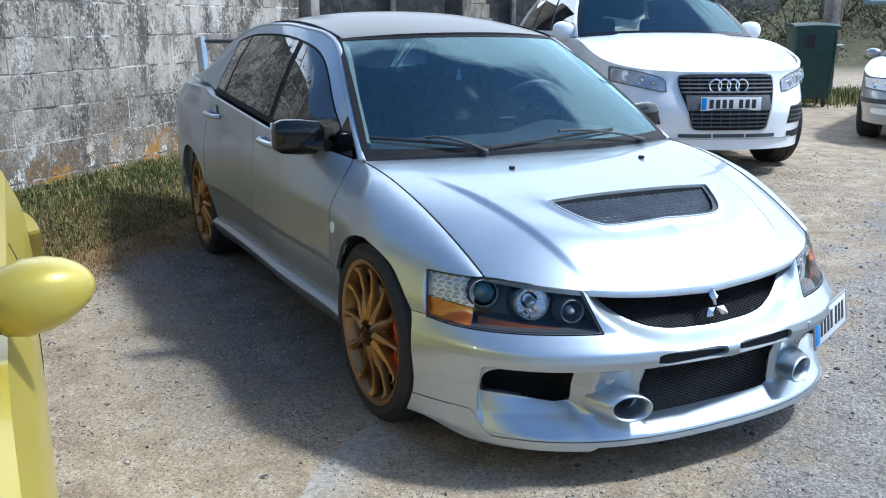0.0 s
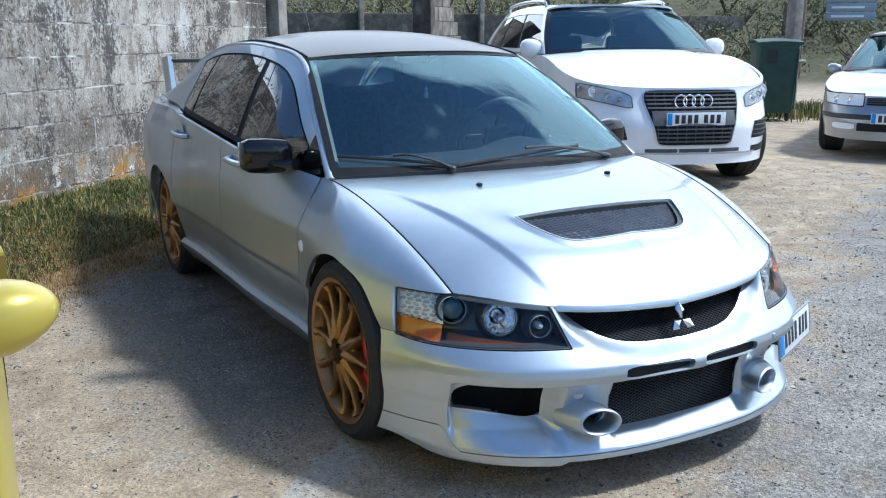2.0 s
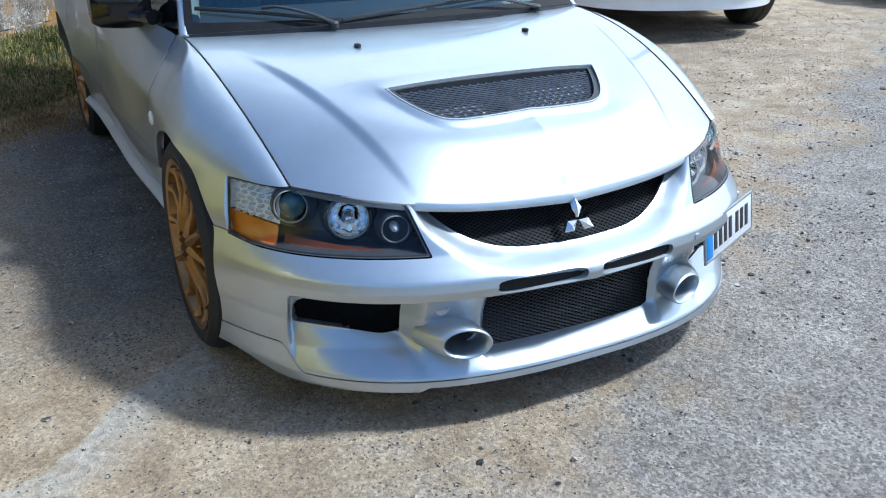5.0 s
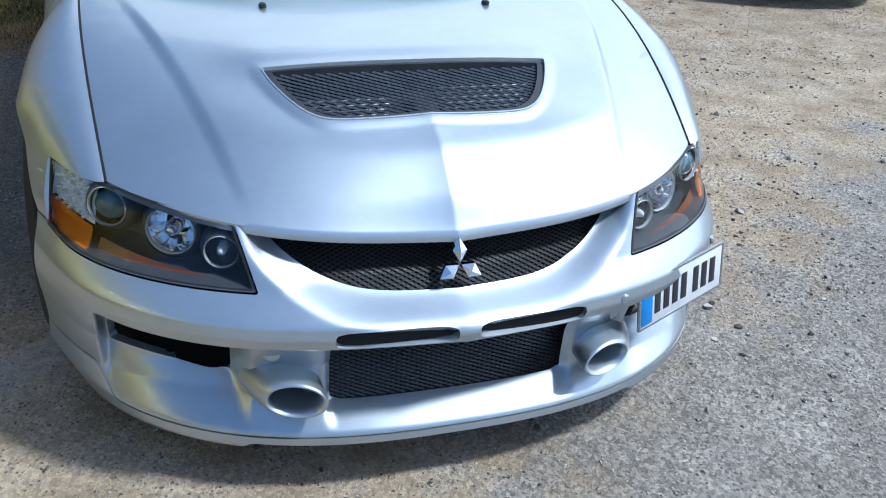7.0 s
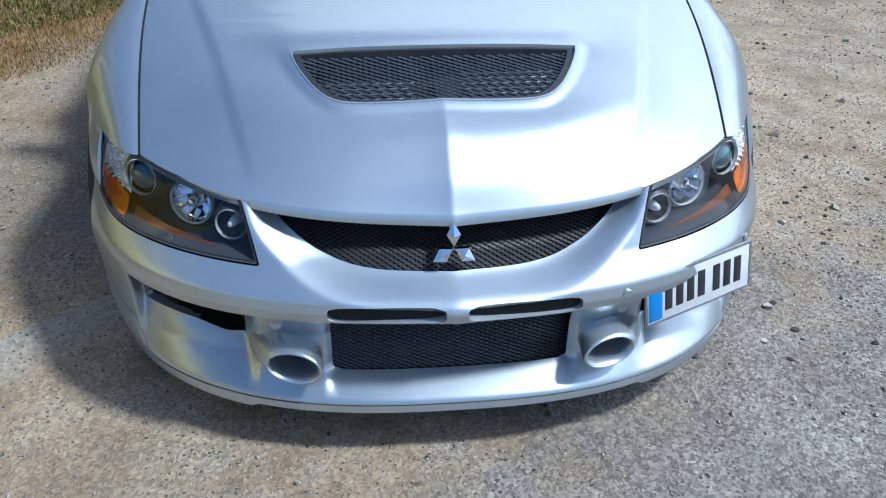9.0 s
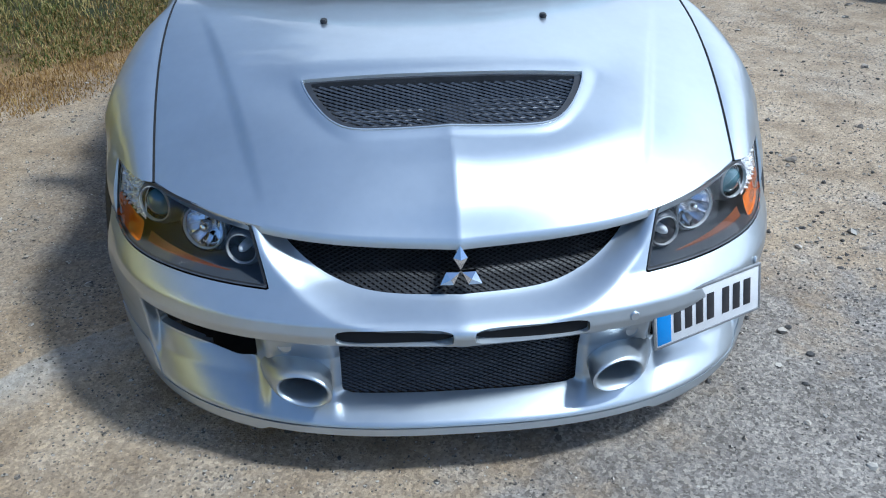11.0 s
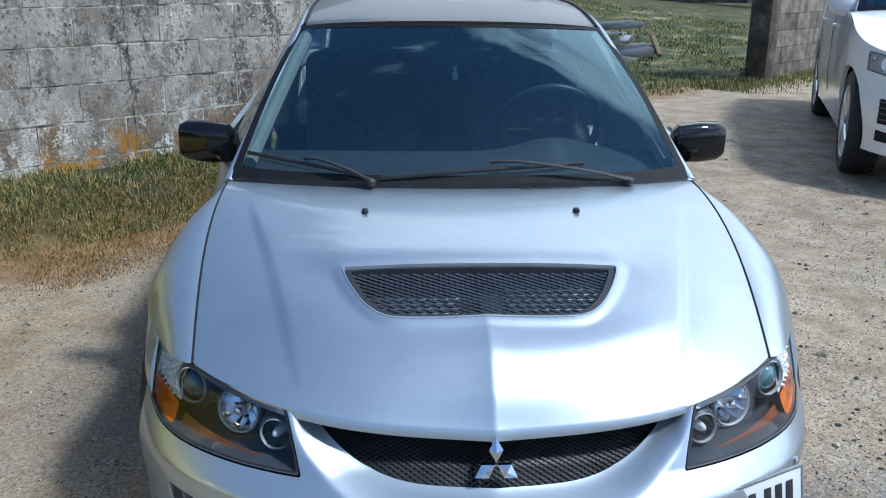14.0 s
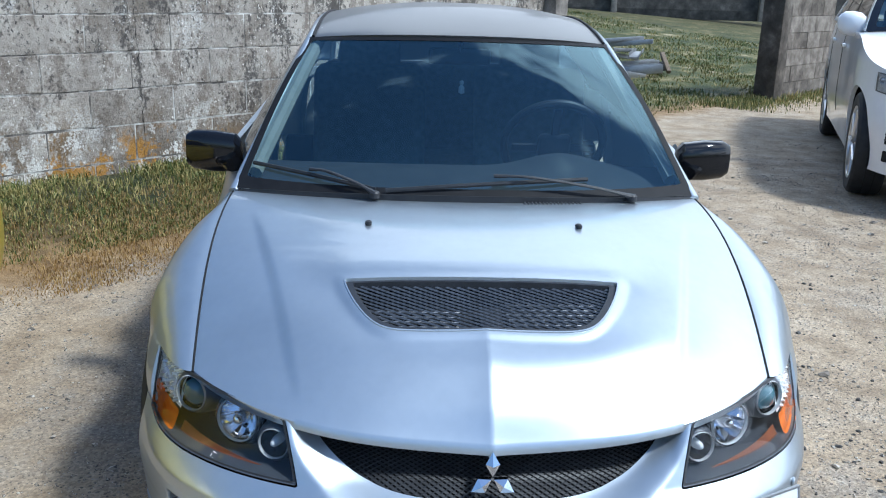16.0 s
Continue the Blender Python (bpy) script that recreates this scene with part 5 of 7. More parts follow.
    w2 = patch(wing_low, np.linspace(-0.40, 0.385, 60), np.linspace(0.262, 0.46, 30), [arch_f, lambda x, y, z, u, v: np.maximum(z - 0.4595, y), not_lamp], (1, 0, 0))
    both("front_wing", edged(join(w1, w2), 0.014, (-1, 0, 0)), SILVER, car, sharp=50)
    shape("wing_repeater", lathe([(0.021, 0.0), (0.020, -0.004), (0.014, -0.007), (0.001, -0.008)], 20, "x", (-float(side_x(np.array(0.345), np.array(0.592))) , 0.345, 0.592)), CLEAR_LENS, car)
    shape("wing_repeater", lathe([(0.021, 0.0), (0.020, 0.004), (0.014, 0.007), (0.001, 0.008)], 20, "x", (float(side_x(np.array(0.345), np.array(0.592))) , 0.345, 0.592)), CLEAR_LENS, car)

    # doors and rear quarters
    def flank(Y, Z):
        return side_x(Y, Z), Y, Z

    arch_r = lambda x, y, z, u, v: np.hypot(y - AXLE_R, z - HUB_Z) - ARCH
    for s in (-1, 1):
        sg = (lambda vf: vf) if s > 0 else flip
        for name, y0, y1, hy in (("front_door", 0.391, 1.328, 1.055), ("rear_door", 1.334, 2.20, 2.055)):
            cut = [lambda x, y, z, u, v: y - (y0 + (0.0 if y0 > 1 else 0.35 * np.clip(z - 0.70, 0, 1))), lambda x, y, z, u, v: y1 - y, arch_r,
                   lambda x, y, z, u, v: belt_z(y) - z]
            d = patch(flank, np.linspace(y0 - 0.01, y1 + 0.01, 70), np.linspace(0.272, 0.96, 60), cut, (1, 0, 0))
            door = shape(name, sg(edged(d, 0.02)), SILVER, car, sharp=50)
            zh = 0.808 + 0.022 * (hy - 1.0)
            xh = float(side_x(np.array(hy), np.array(zh)))
            bar = tube(curve_points([(xh - 0.004, hy - 0.115, zh), (xh + 0.026, hy - 0.085, zh), (xh + 0.036, hy, zh + 0.002), (xh + 0.030, hy + 0.075, zh + 0.003), (xh - 0.004, hy + 0.105, zh + 0.003)], 5), 0.0155, 10, 0.8)
            shape("door_handle", sg(bar), SILVER, door)
            shape("handle_recess", sg(lathe([(0.056, 0.003), (0.050, 0.0042), (0.044, 0.0022), (0.001, 0.0018)], 28, "x", (xh + 0.0005, hy - 0.01, zh))), SILVER, door)
        q = patch(flank, np.linspace(2.206, 3.14, 70), np.linspace(0.20, 0.965, 60), [arch_r, lambda x, y, z, u, v: np.minimum(belt_z(y), 0.935) - z], (1, 0, 0))
        shape("rear_quarter", sg(edged(q, 0.03, (-1, 0, 0))), SILVER, car, sharp=50)
        # sill skirt
        sk = patch(lambda Y, V: (side_x(Y, 0.272) + 0.008 + 0.022 * smooth(0.0, 0.16, V) - 0.075 * np.clip((V - 0.16) / 0.84, 0, 1) ** 1.3, Y, 0.272 - 0.125 * V), np.linspace(0.345, 2.29, 60), np.linspace(0, 1, 14), [arch_f, arch_r], (1, 0, 0))
        shape("side_skirt", sg(edged(sk, 0.04, (-1, 0, 0))), SILVER, car, sharp=50)
        # side glazing: black band, panes, pillars
        ts = np.linspace(0.0, 2.93, 150)
        hs = np.linspace(0, 1, 26)
        base_cut = [lambda x, y, z, u, v: z - belt_z(y) + 0.002]
        drop = lambda u, z: rail(u)[2] - z - np.interp(u, [0.0, 0.75, 1.1, 3.0], [0.026, 0.026, 0.008, 0.006])
        rear_line = lambda y, z: 2.285 + 0.40 * (z - 0.92) - y
        # painted frame below the rail, black seals round each opening
        frame_top = patch(window_skin, ts, np.linspace(0.4, 1.0, 60), [lambda x, y, z, u, v: 0.046 - drop(u, z), lambda x, y, z, u, v: z - belt_z(y) - 0.004, lambda x, y, z, u, v: 0.05 + rear_line(y, z)], (1, 0, 0.2))
        shape("door_frame", sg(offset(frame_top, 0.003)), SILVER, car)
        band = patch(window_skin, ts, hs, base_cut + [lambda x, y, z, u, v: rear_line(y, z) + 0.035, lambda x, y, z, u, v: drop(u, z) - 0.042, lambda x, y, z, u, v: y - 0.495 - 0.1 * (z - 0.85)], (1, 0, 0.2))
        shape("window_surround", sg(offset(band, -0.002)), SEAL, car)
        foot = patch(window_skin, np.linspace(0.0, 0.8, 60), np.linspace(-0.25, 1, 26), [lambda x, y, z, u, v: 0.493 + 0.1 * (z - 0.85) - y], (1, 0, 0.2))
        shape("pillar_foot", sg(offset(foot, 0.002)), SILVER, car)
        for y0, y1, nm in ((0.64, 1.225, "front_side_window"), (1.285, 2.055, "rear_side_window"), (2.085, 2.9, "quarter_window")):
            lean = 0.30 if y0 > 1 else 0.0
            pane = patch(window_skin, ts, hs, [lambda x, y, z, u, v: z - belt_z(y) - 0.022, lambda x, y, z, u, v: drop(u, z) - 0.055, lambda x, y, z, u, v: y - y0 - lean * (z - 0.9),
                                               lambda x, y, z, u, v: y1 + 0.30 * (z - 0.9) - y, lambda x, y, z, u, v: rear_line(y, z)], (1, 0, 0.2))
            if pane[1]:
                shape(nm, sg(offset(pane, 0.0015)), TINTED, car, "tinted side window")
        v = np.array([rail(t) for t in np.linspace(0, 3, 120)])
        shape("roof_rail", sg(tube(v + np.array([0.002, 0, -0.010]), np.interp(np.linspace(0, 3, 120), [0, 0.5, 0.8, 1.1, 3], [0.017, 0.016, 0.014, 0.012, 0.014]), 10, 0.8)), SILVER, car, sharp=60)
        cp = patch(window_skin, np.linspace(1.9, 3.0, 60), hs, base_cut + [lambda x, y, z, u, v: -rear_line(y, z) - 0.035], (1, 0, 0.2))
        shape("rear_pillar", sg(edged(offset(cp, 0.003), 0.01)), SILVER, car)
        # triangle at the mirror, and the mirror
        sail = patch(window_skin, np.linspace(0.0, 1.2, 70), np.linspace(-0.30, 0.92, 40), [lambda x, y, z, u, v: y - 0.502 - 0.06 * (z - 0.80), lambda x, y, z, u, v: 0.645 - 0.30 * (z - 0.80) - y, lambda x, y, z, u, v: z - 0.785 - 0.25 * (y - 0.50)], (1, 0, 0.2))
        shape("mirror_sail", sg(edged(offset(sail, 0.010), 0.012)), GLOSS_BLACK, car, "black triangular panel carrying the mirror")
        arm = tube([(0.735, 0.60, 0.845), (0.765, 0.645, 0.842), (0.80, 0.69, 0.847)], [0.030, 0.022, 0.026], 10, 0.8)
        mir = new("door_mirror")
        mir.parent = car
        tagged(mir, "gloss black door mirror")
        shape("mirror_arm", sg(arm), GLOSS_BLACK, mir)
        hsng = []
        for t, sx in ((0.0, 0.0), (0.02, 0.6), (0.12, 0.9), (0.5, 1.0), (0.85, 0.97), (0.97, 0.78), (1.0, 0.35)):
            hsng.append((t, sx))
        rows_ = []
        n = 28
        for t, sx in hsng:
            ring = []
            for a in np.linspace(0, 2 * math.pi, n, endpoint=False):
                c_, s_ = math.cos(a), math.sin(a)
                rr = 1 / (abs(c_) ** 3.2 + abs(s_) ** 3.2) ** (1 / 3.2)
                yy = 0.045 * rr * c_ * sx
                zz = (0.070 - 0.005 * t) * rr * s_ * sx
                ring.append((0.722 + 0.190 * t, 0.690 + yy + 0.03 * t, 0.866 + zz + 0.008 * t))
            rows_.append(ring)
        v = [p for r in rows_ for p in r]
        f = [[i * n + k, i * n + (k + 1) % n, (i + 1) * n + (k + 1) % n, (i + 1) * n + k] for i in range(len(rows_) - 1) for k in range(n)]
        f.append([(len(rows_) - 1) * n + k for k in range(n)])
        shape("mirror_shell", sg((v, f)), GLOSS_BLACK, mir)
        shape("mirror_glass", sg(box((0.14, 0.004, 0.085), (0.84, 0.752, 0.880), 0.002)), CHROME, mir)
    # roof, screens
    rf = patch(roof, np.linspace(-1, 1, 61), np.linspace(0, 1, 61), [], (0, 0, 1))
    top = shape("roof", edged(rf, 0.02), ROOF_PAINT, car, "dark glossy roof panel", sharp=50)
    ant = [(0.0, 2.33, roof(np.array(0.0), np.array(0.93))[2] + 0.0), (0.0, 2.44, 1.50), (0.0, 2.55, 1.72)]
    shape("aerial", join(tube(ant, [0.0035, 0.0025, 0.0018], 6), lathe([(0.02, 0), (0.016, 0.014), (0.006, 0.02), (0.001, 0.021)], 16, "z", (0, 2.33, float(ant[0][2]) - 0.003))), BLACK_PLASTIC, top)
    line = np.stack(roof(np.full(40, 0.975), np.linspace(0.0, 1.0, 40)), -1) + np.array([0, 0, 0.003])
    both("roof_channel", tube(line, 0.0055, 6), SEAL, car)
    sc = patch(screen, np.linspace(-0.985, 0.985, 61), np.linspace(0.02, 0.985, 41), [], (0, -1, 1))
    w = shape("windscreen", sc, WINDSCREEN, car, "windscreen reflecting blue sky")
    w.visible_shadow = False
    fr_ = patch(screen, np.linspace(-1, 1, 101), np.linspace(0, 1, 61), [lambda x, y, z, u, v: np.maximum(np.maximum(np.abs(u) - 0.966, v - 0.970), 0.030 + 0.03 * np.abs(u) ** 3 - v)], (0, -1, 1))
    shape("screen_border", offset(fr_, 0.0015), SEAL, w)
    def cowl(A, B):
        x, y, z = screen(A, 0.0 * B)
        xb, yb, zb = bonnet(A * 0.985, 0.985 + 0.0 * B)
        return x + (xb - x) * B, y + (yb - y) * B, z + (zb - z) * B - 0.012 * np.sin(math.pi * B)
    shape("scuttle", patch(cowl, np.linspace(-1, 1, 41), np.linspace(0, 1, 8), [], (0, 0, 1)), BLACK_PLASTIC, car)
    for k in range(16):
        x = 0.16 + 0.011 * k
        cx_, cy_, cz_ = (float(c) for c in cowl(np.array(x / 0.69), np.array(0.45)))
        shape("scuttle_slat", box((0.005, 0.03, 0.006), (cx_, cy_, cz_ + 0.004), 0.002), GREY_PLASTIC, car)
    # wipers
    for pivot, joint, b0, b1 in (((-0.27, -0.01), (-0.46, 0.080), (-0.64, 0.115), (-0.27, 0.012)), ((0.48, -0.01), (0.07, 0.070), (-0.24, 0.008), (0.35, 0.075))):
        def on(p, d):
            x, y, z = (float(c) for c in screen(np.array(p[0] / (0.690 - 0.17 * p[1])), np.array(p[1])))
            return (x, y - d * 0.5, z + d * 0.86)
        mix_ = lambda p, q, t: (p[0] + (q[0] - p[0]) * t, p[1] + (q[1] - p[1]) * t)
        pts = [on(pivot, 0.012), on(mix_(pivot, joint, 0.3), 0.030), on(mix_(pivot, joint, 0.75), 0.036), on(joint, 0.022)]
        wip = new("wiper")
        wip.parent = car
        shape("wiper_arm", tube(curve_points(pts, 6), np.interp(np.linspace(0, 1, 19), [0, 0.15, 0.8, 1], [0.013, 0.007, 0.006, 0.009]), 8, 0.7), BLACK_PLASTIC, wip)
        shape("wiper_blade", tube([on(mix_(b0, b1, t), 0.010 + 0.004 * math.sin(math.pi * t)) for t in np.linspace(0, 1, 11)], 0.0045, 6, 1.5), BLACK_PLASTIC, wip)
        shape("wiper_spindle", lathe([(0.015, 0), (0.015, 0.014), (0.010, 0.019), (0.001, 0.020)], 16, "z", tuple(np.add(pts[0], (0, 0, -0.012)))), BLACK_PLASTIC, wip)
    # rear window, deck, tail, wing
    def rear(A, B):
        w_ = 0.50 + 0.10 * B
        return A * w_, 2.453 + 0.62 * B + 0.09 * (1 - A * A), 1.240 - 0.290 * B + 0.03 * (1 - A * A) + 0.02 * np.sin(math.pi * B)
    shape("rear_window", patch(rear, np.linspace(-1, 1, 31), np.linspace(0, 1, 15), [], (0, 1, 1)), TINTED, car)
    def deck(A, B):
        w_ = 0.62 + 0.03 * B
        return A * w_, 3.08 + 0.38 * B + 0.09 * (1 - A * A), 0.945 - 0.015 * B + 0.025 * (1 - A * A)
    shape("boot_lid", edged(patch(deck, np.linspace(-1, 1, 31), np.linspace(0, 1, 15), [], (0, 0, 1)), 0.02), SILVER, car)
    def tail(U, Z):
        a = np.abs(U) * math.pi / 2
        p = 2.6
        x = 0.80 * np.sin(a) ** (2 / p)
        dep = np.interp(Z, [0.2, 0.35, 0.5, 0.6, 0.94], [0.46, 0.50, 0.50, 0.46, 0.40])
        y = 3.10 + dep * np.maximum(np.cos(a), 0) ** (2 / p)
        return np.sign(U) * x * (1 - 0.14 * smooth(0.6, 0.95, Z)), y, Z
    shape("rear_bumper", patch(tail, np.linspace(-1, 1, 61), np.linspace(0.2, 0.58, 16), [], (0, 1, 0)), SILVER, car)
    shape("boot_panel", patch(tail, np.linspace(-1, 1, 61), np.linspace(0.58, 0.945, 16), [], (0, 1, 0)), SILVER, car)
    for s in (-1, 1):
        tl = patch(tail, np.linspace(0.32, 0.86, 20), np.linspace(0.66, 0.82, 8), [], (0, 1, 0))
        shape("tail_lamp", (offset(tl, 0.004) if s > 0 else flip(offset(tl, 0.004))), RED_LENS, car)
        sh = patch(lambda Y, V: (side_x(Y, 0.93) - 0.02 + (0.60 - side_x(Y, 0.93)) * V, Y, 0.932 + 0.02 * np.sin(V * 1.5)), np.linspace(2.4, 3.45, 20), np.linspace(0, 1, 6), [], (0, 0, 1))
        shape("rear_shoulder", sh if s > 0 else flip(sh), SILVER, car)
        ep = [(y, z) for y, z in ((3.26, 0.93), (3.44, 0.94), (3.52, 1.185), (3.34, 1.20))]
        vv = [(s * x, y, z) for x in (0.562, 0.590) for y, z in ep]
        ff = [[0, 1, 2, 3], [7, 6, 5, 4]] + [[i, i + 4, (i + 1) % 4 + 4, (i + 1) % 4] for i in range(4)]
        shape("wing_endplate", (vv, ff if s > 0 else [g[::-1] for g in ff]), SILVER, car)
    shape("wing_blade", box((1.14, 0.17, 0.022), (0, 3.41, 1.165), 0.01, Matrix.Rotation(-0.08, 3, "X")), ROOF_PAINT, car, "dark rear wing blade")
    # underside, wheel wells, cabin floor; wells near-black, their shade put into the colour
    shape("floor_pan", box((1.36, 3.5, 0.05), (0, 1.5, 0.19), 0.02), VOID, car)
    for s in (-1, 1):
        for y in (AXLE_F, AXLE_R):
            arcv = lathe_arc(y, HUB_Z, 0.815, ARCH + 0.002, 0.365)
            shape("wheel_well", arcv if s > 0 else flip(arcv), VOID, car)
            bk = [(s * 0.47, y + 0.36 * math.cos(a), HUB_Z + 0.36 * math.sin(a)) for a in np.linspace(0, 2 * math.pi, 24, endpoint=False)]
            shape("well_shade_disc", (bk, [list(range(24))]), VOID, car)
            wheel("road_wheel", car, (s * 0.712, y, HUB_Z), s, rim=0.240, metal=BRONZE, blade=True, caliper=1.0 if y == AXLE_F else 0.001)
    # number plate on the side of the bumper, its writing as plain bars
    a, b = Vector((0.397, -0.694, 0.386)), Vector((0.655, -0.592, 0.412))
    xd = (b - a).normalized()
    up = Vector((0.0, 0.10, 1.0)).normalized()
    up = (up - xd * up.dot(xd)).normalized()
    nrm = up.cross(xd).normalized() * -1
    pm = Matrix((xd, up, xd.cross(up))).transposed().to_4x4()
    pm.translation = (a + b) / 2 - up * 0.052 + xd.cross(up) * 0.015
    pl = new("number_plate")
    pl.parent = car
    pl.matrix_local = pm
    L = (b - a).length + 0.004
    shape("plate", box((L, 0.108, 0.004), (0, 0, 0), 0.0018), PLATE_WHITE, pl, "white number plate with blue band")
    shape("plate_band", box((0.036, 0.098, 0.001), (-L / 2 + 0.023, 0, 0.0026), 0.0004), PLATE_BLUE, pl)
    for k in range(7):
        shape("plate_bar", box((0.019, 0.064, 0.0012), (-L / 2 + 0.058 + 0.0295 * k + (0.012 if k > 3 else 0), 0, 0.0026), 0.0004), INK, pl)
    shape("plate_frame", join(*[box(s_, p_, 0.0015) for s_, p_ in (((L + 0.006, 0.006, 0.007), (0, 0.055, 0)), ((L + 0.006, 0.006, 0.007), (0, -0.055, 0)), ((0.006, 0.11, 0.007), (-L / 2, 0, 0)), ((0.006, 0.11, 0.007), (L / 2, 0, 0)))]), STEEL, pl)
    shape("plate_bracket", box((L * 0.8, 0.03, 0.06), (0, 0.0, -0.035), 0.004), BLACK_PLASTIC, pl)
    # cabin
    shape("dashboard", patch(lambda A, B: (A * 0.66, 0.42 + 0.46 * B - 0.08 * (1 - A * A) * (1 - B), 0.805 + 0.045 * np.sin(math.pi * np.minimum(B * 1.1, 1)) + 0.05 * bell(A * 0.66, 0.34, 0.15) * smooth(0.3, 0.8, B) - 0.5 * smooth(0.85, 1.0, B) * 0.4), np.linspace(-1, 1, 41), np.linspace(0, 1, 20), [], (0, 0, 1)), CABIN, car)
    st = new("steering_wheel")
    st.parent = car
    st.matrix_local = Matrix.Translation((0.345, 0.93, 0.875)) @ Matrix.Rotation(radians(-62), 4, "X")
    shape("wheel_rim", tube([(0.178 * math.cos(t), 0.178 * math.sin(t), 0) for t in np.linspace(0, 2 * math.pi, 40, endpoint=False)], 0.015, 10, close=True), BLACK_PLASTIC, st)
    shape("wheel_boss", join(box((0.12, 0.10, 0.04), (0, 0, -0.01), 0.02), box((0.30, 0.03, 0.014), (0, 0.01, -0.005), 0.005), box((0.03, 0.15, 0.014), (0, -0.08, -0.005), 0.005)), BLACK_PLASTIC, st)
    for s in (-1, 1):
        seat = new("front_seat")
        seat.parent = car
        shape("seat_cushion", box((0.50, 0.50, 0.16), (s * 0.345, 1.32, 0.50), 0.06, seg=3), SEAT_CLOTH, seat)
        shape("seat_back", box((0.48, 0.14, 0.58), (s * 0.345, 1.62, 0.80), 0.06, Matrix.Rotation(radians(-14), 3, "X"), 3), SEAT_CLOTH, seat)
        shape("headrest", box((0.26, 0.09, 0.17), (s * 0.345, 1.70, 1.12), 0.04, Matrix.Rotation(radians(-10), 3, "X"), 3), SEAT_CLOTH, seat)
        tr = tube([tuple(np.add(rail(np.array(t)), (-0.03, 0.02, -0.015))) for t in np.linspace(0.08, 0.85, 10)], 0.022, 8)
        shape("pillar_trim", tr if s > 0 else flip(tr), BEIGE_TRIM, car)
    shape("rear_bench", join(box((1.25, 0.45, 0.18), (0, 2.15, 0.52), 0.06), box((1.25, 0.14, 0.52), (0, 2.42, 0.78), 0.06, Matrix.Rotation(radians(-18), 3, "X"))), SEAT_CLOTH, car)
    shape("cabin_floor", box((1.45, 2.6, 0.04), (0, 1.4, 0.30), 0.01), CABIN, car)
    shape("headlining", offset(patch(roof, np.linspace(-0.97, 0.97, 11), np.linspace(0.03, 0.97, 11), [], (0, 0, -1)), 0.03), CABIN, car)
    shape("inner_mirror", join(box((0.22, 0.03, 0.06), (0.0, 0.97, 1.175), 0.02, Matrix.Rotation(0.1, 3, "X")), tube([(0, 0.97, 1.18), (0, 0.93, 1.225)], 0.008, 8)), BLACK_PLASTIC, car)
    shape("hanging_charm", join(tube([(0.01, 0.965, 1.15), (0.01, 0.965, 1.09)], 0.0015, 5), lathe([(0.001, 0.025), (0.007, 0.02), (0.008, 0.012), (0.004, 0.008), (0.010, 0.0), (0.011, -0.02), (0.001, -0.025)], 14, "z", (0.01, 0.966, 1.068))), PLATE_WHITE, car, "pale hanging charm")
    return car


build_evo()

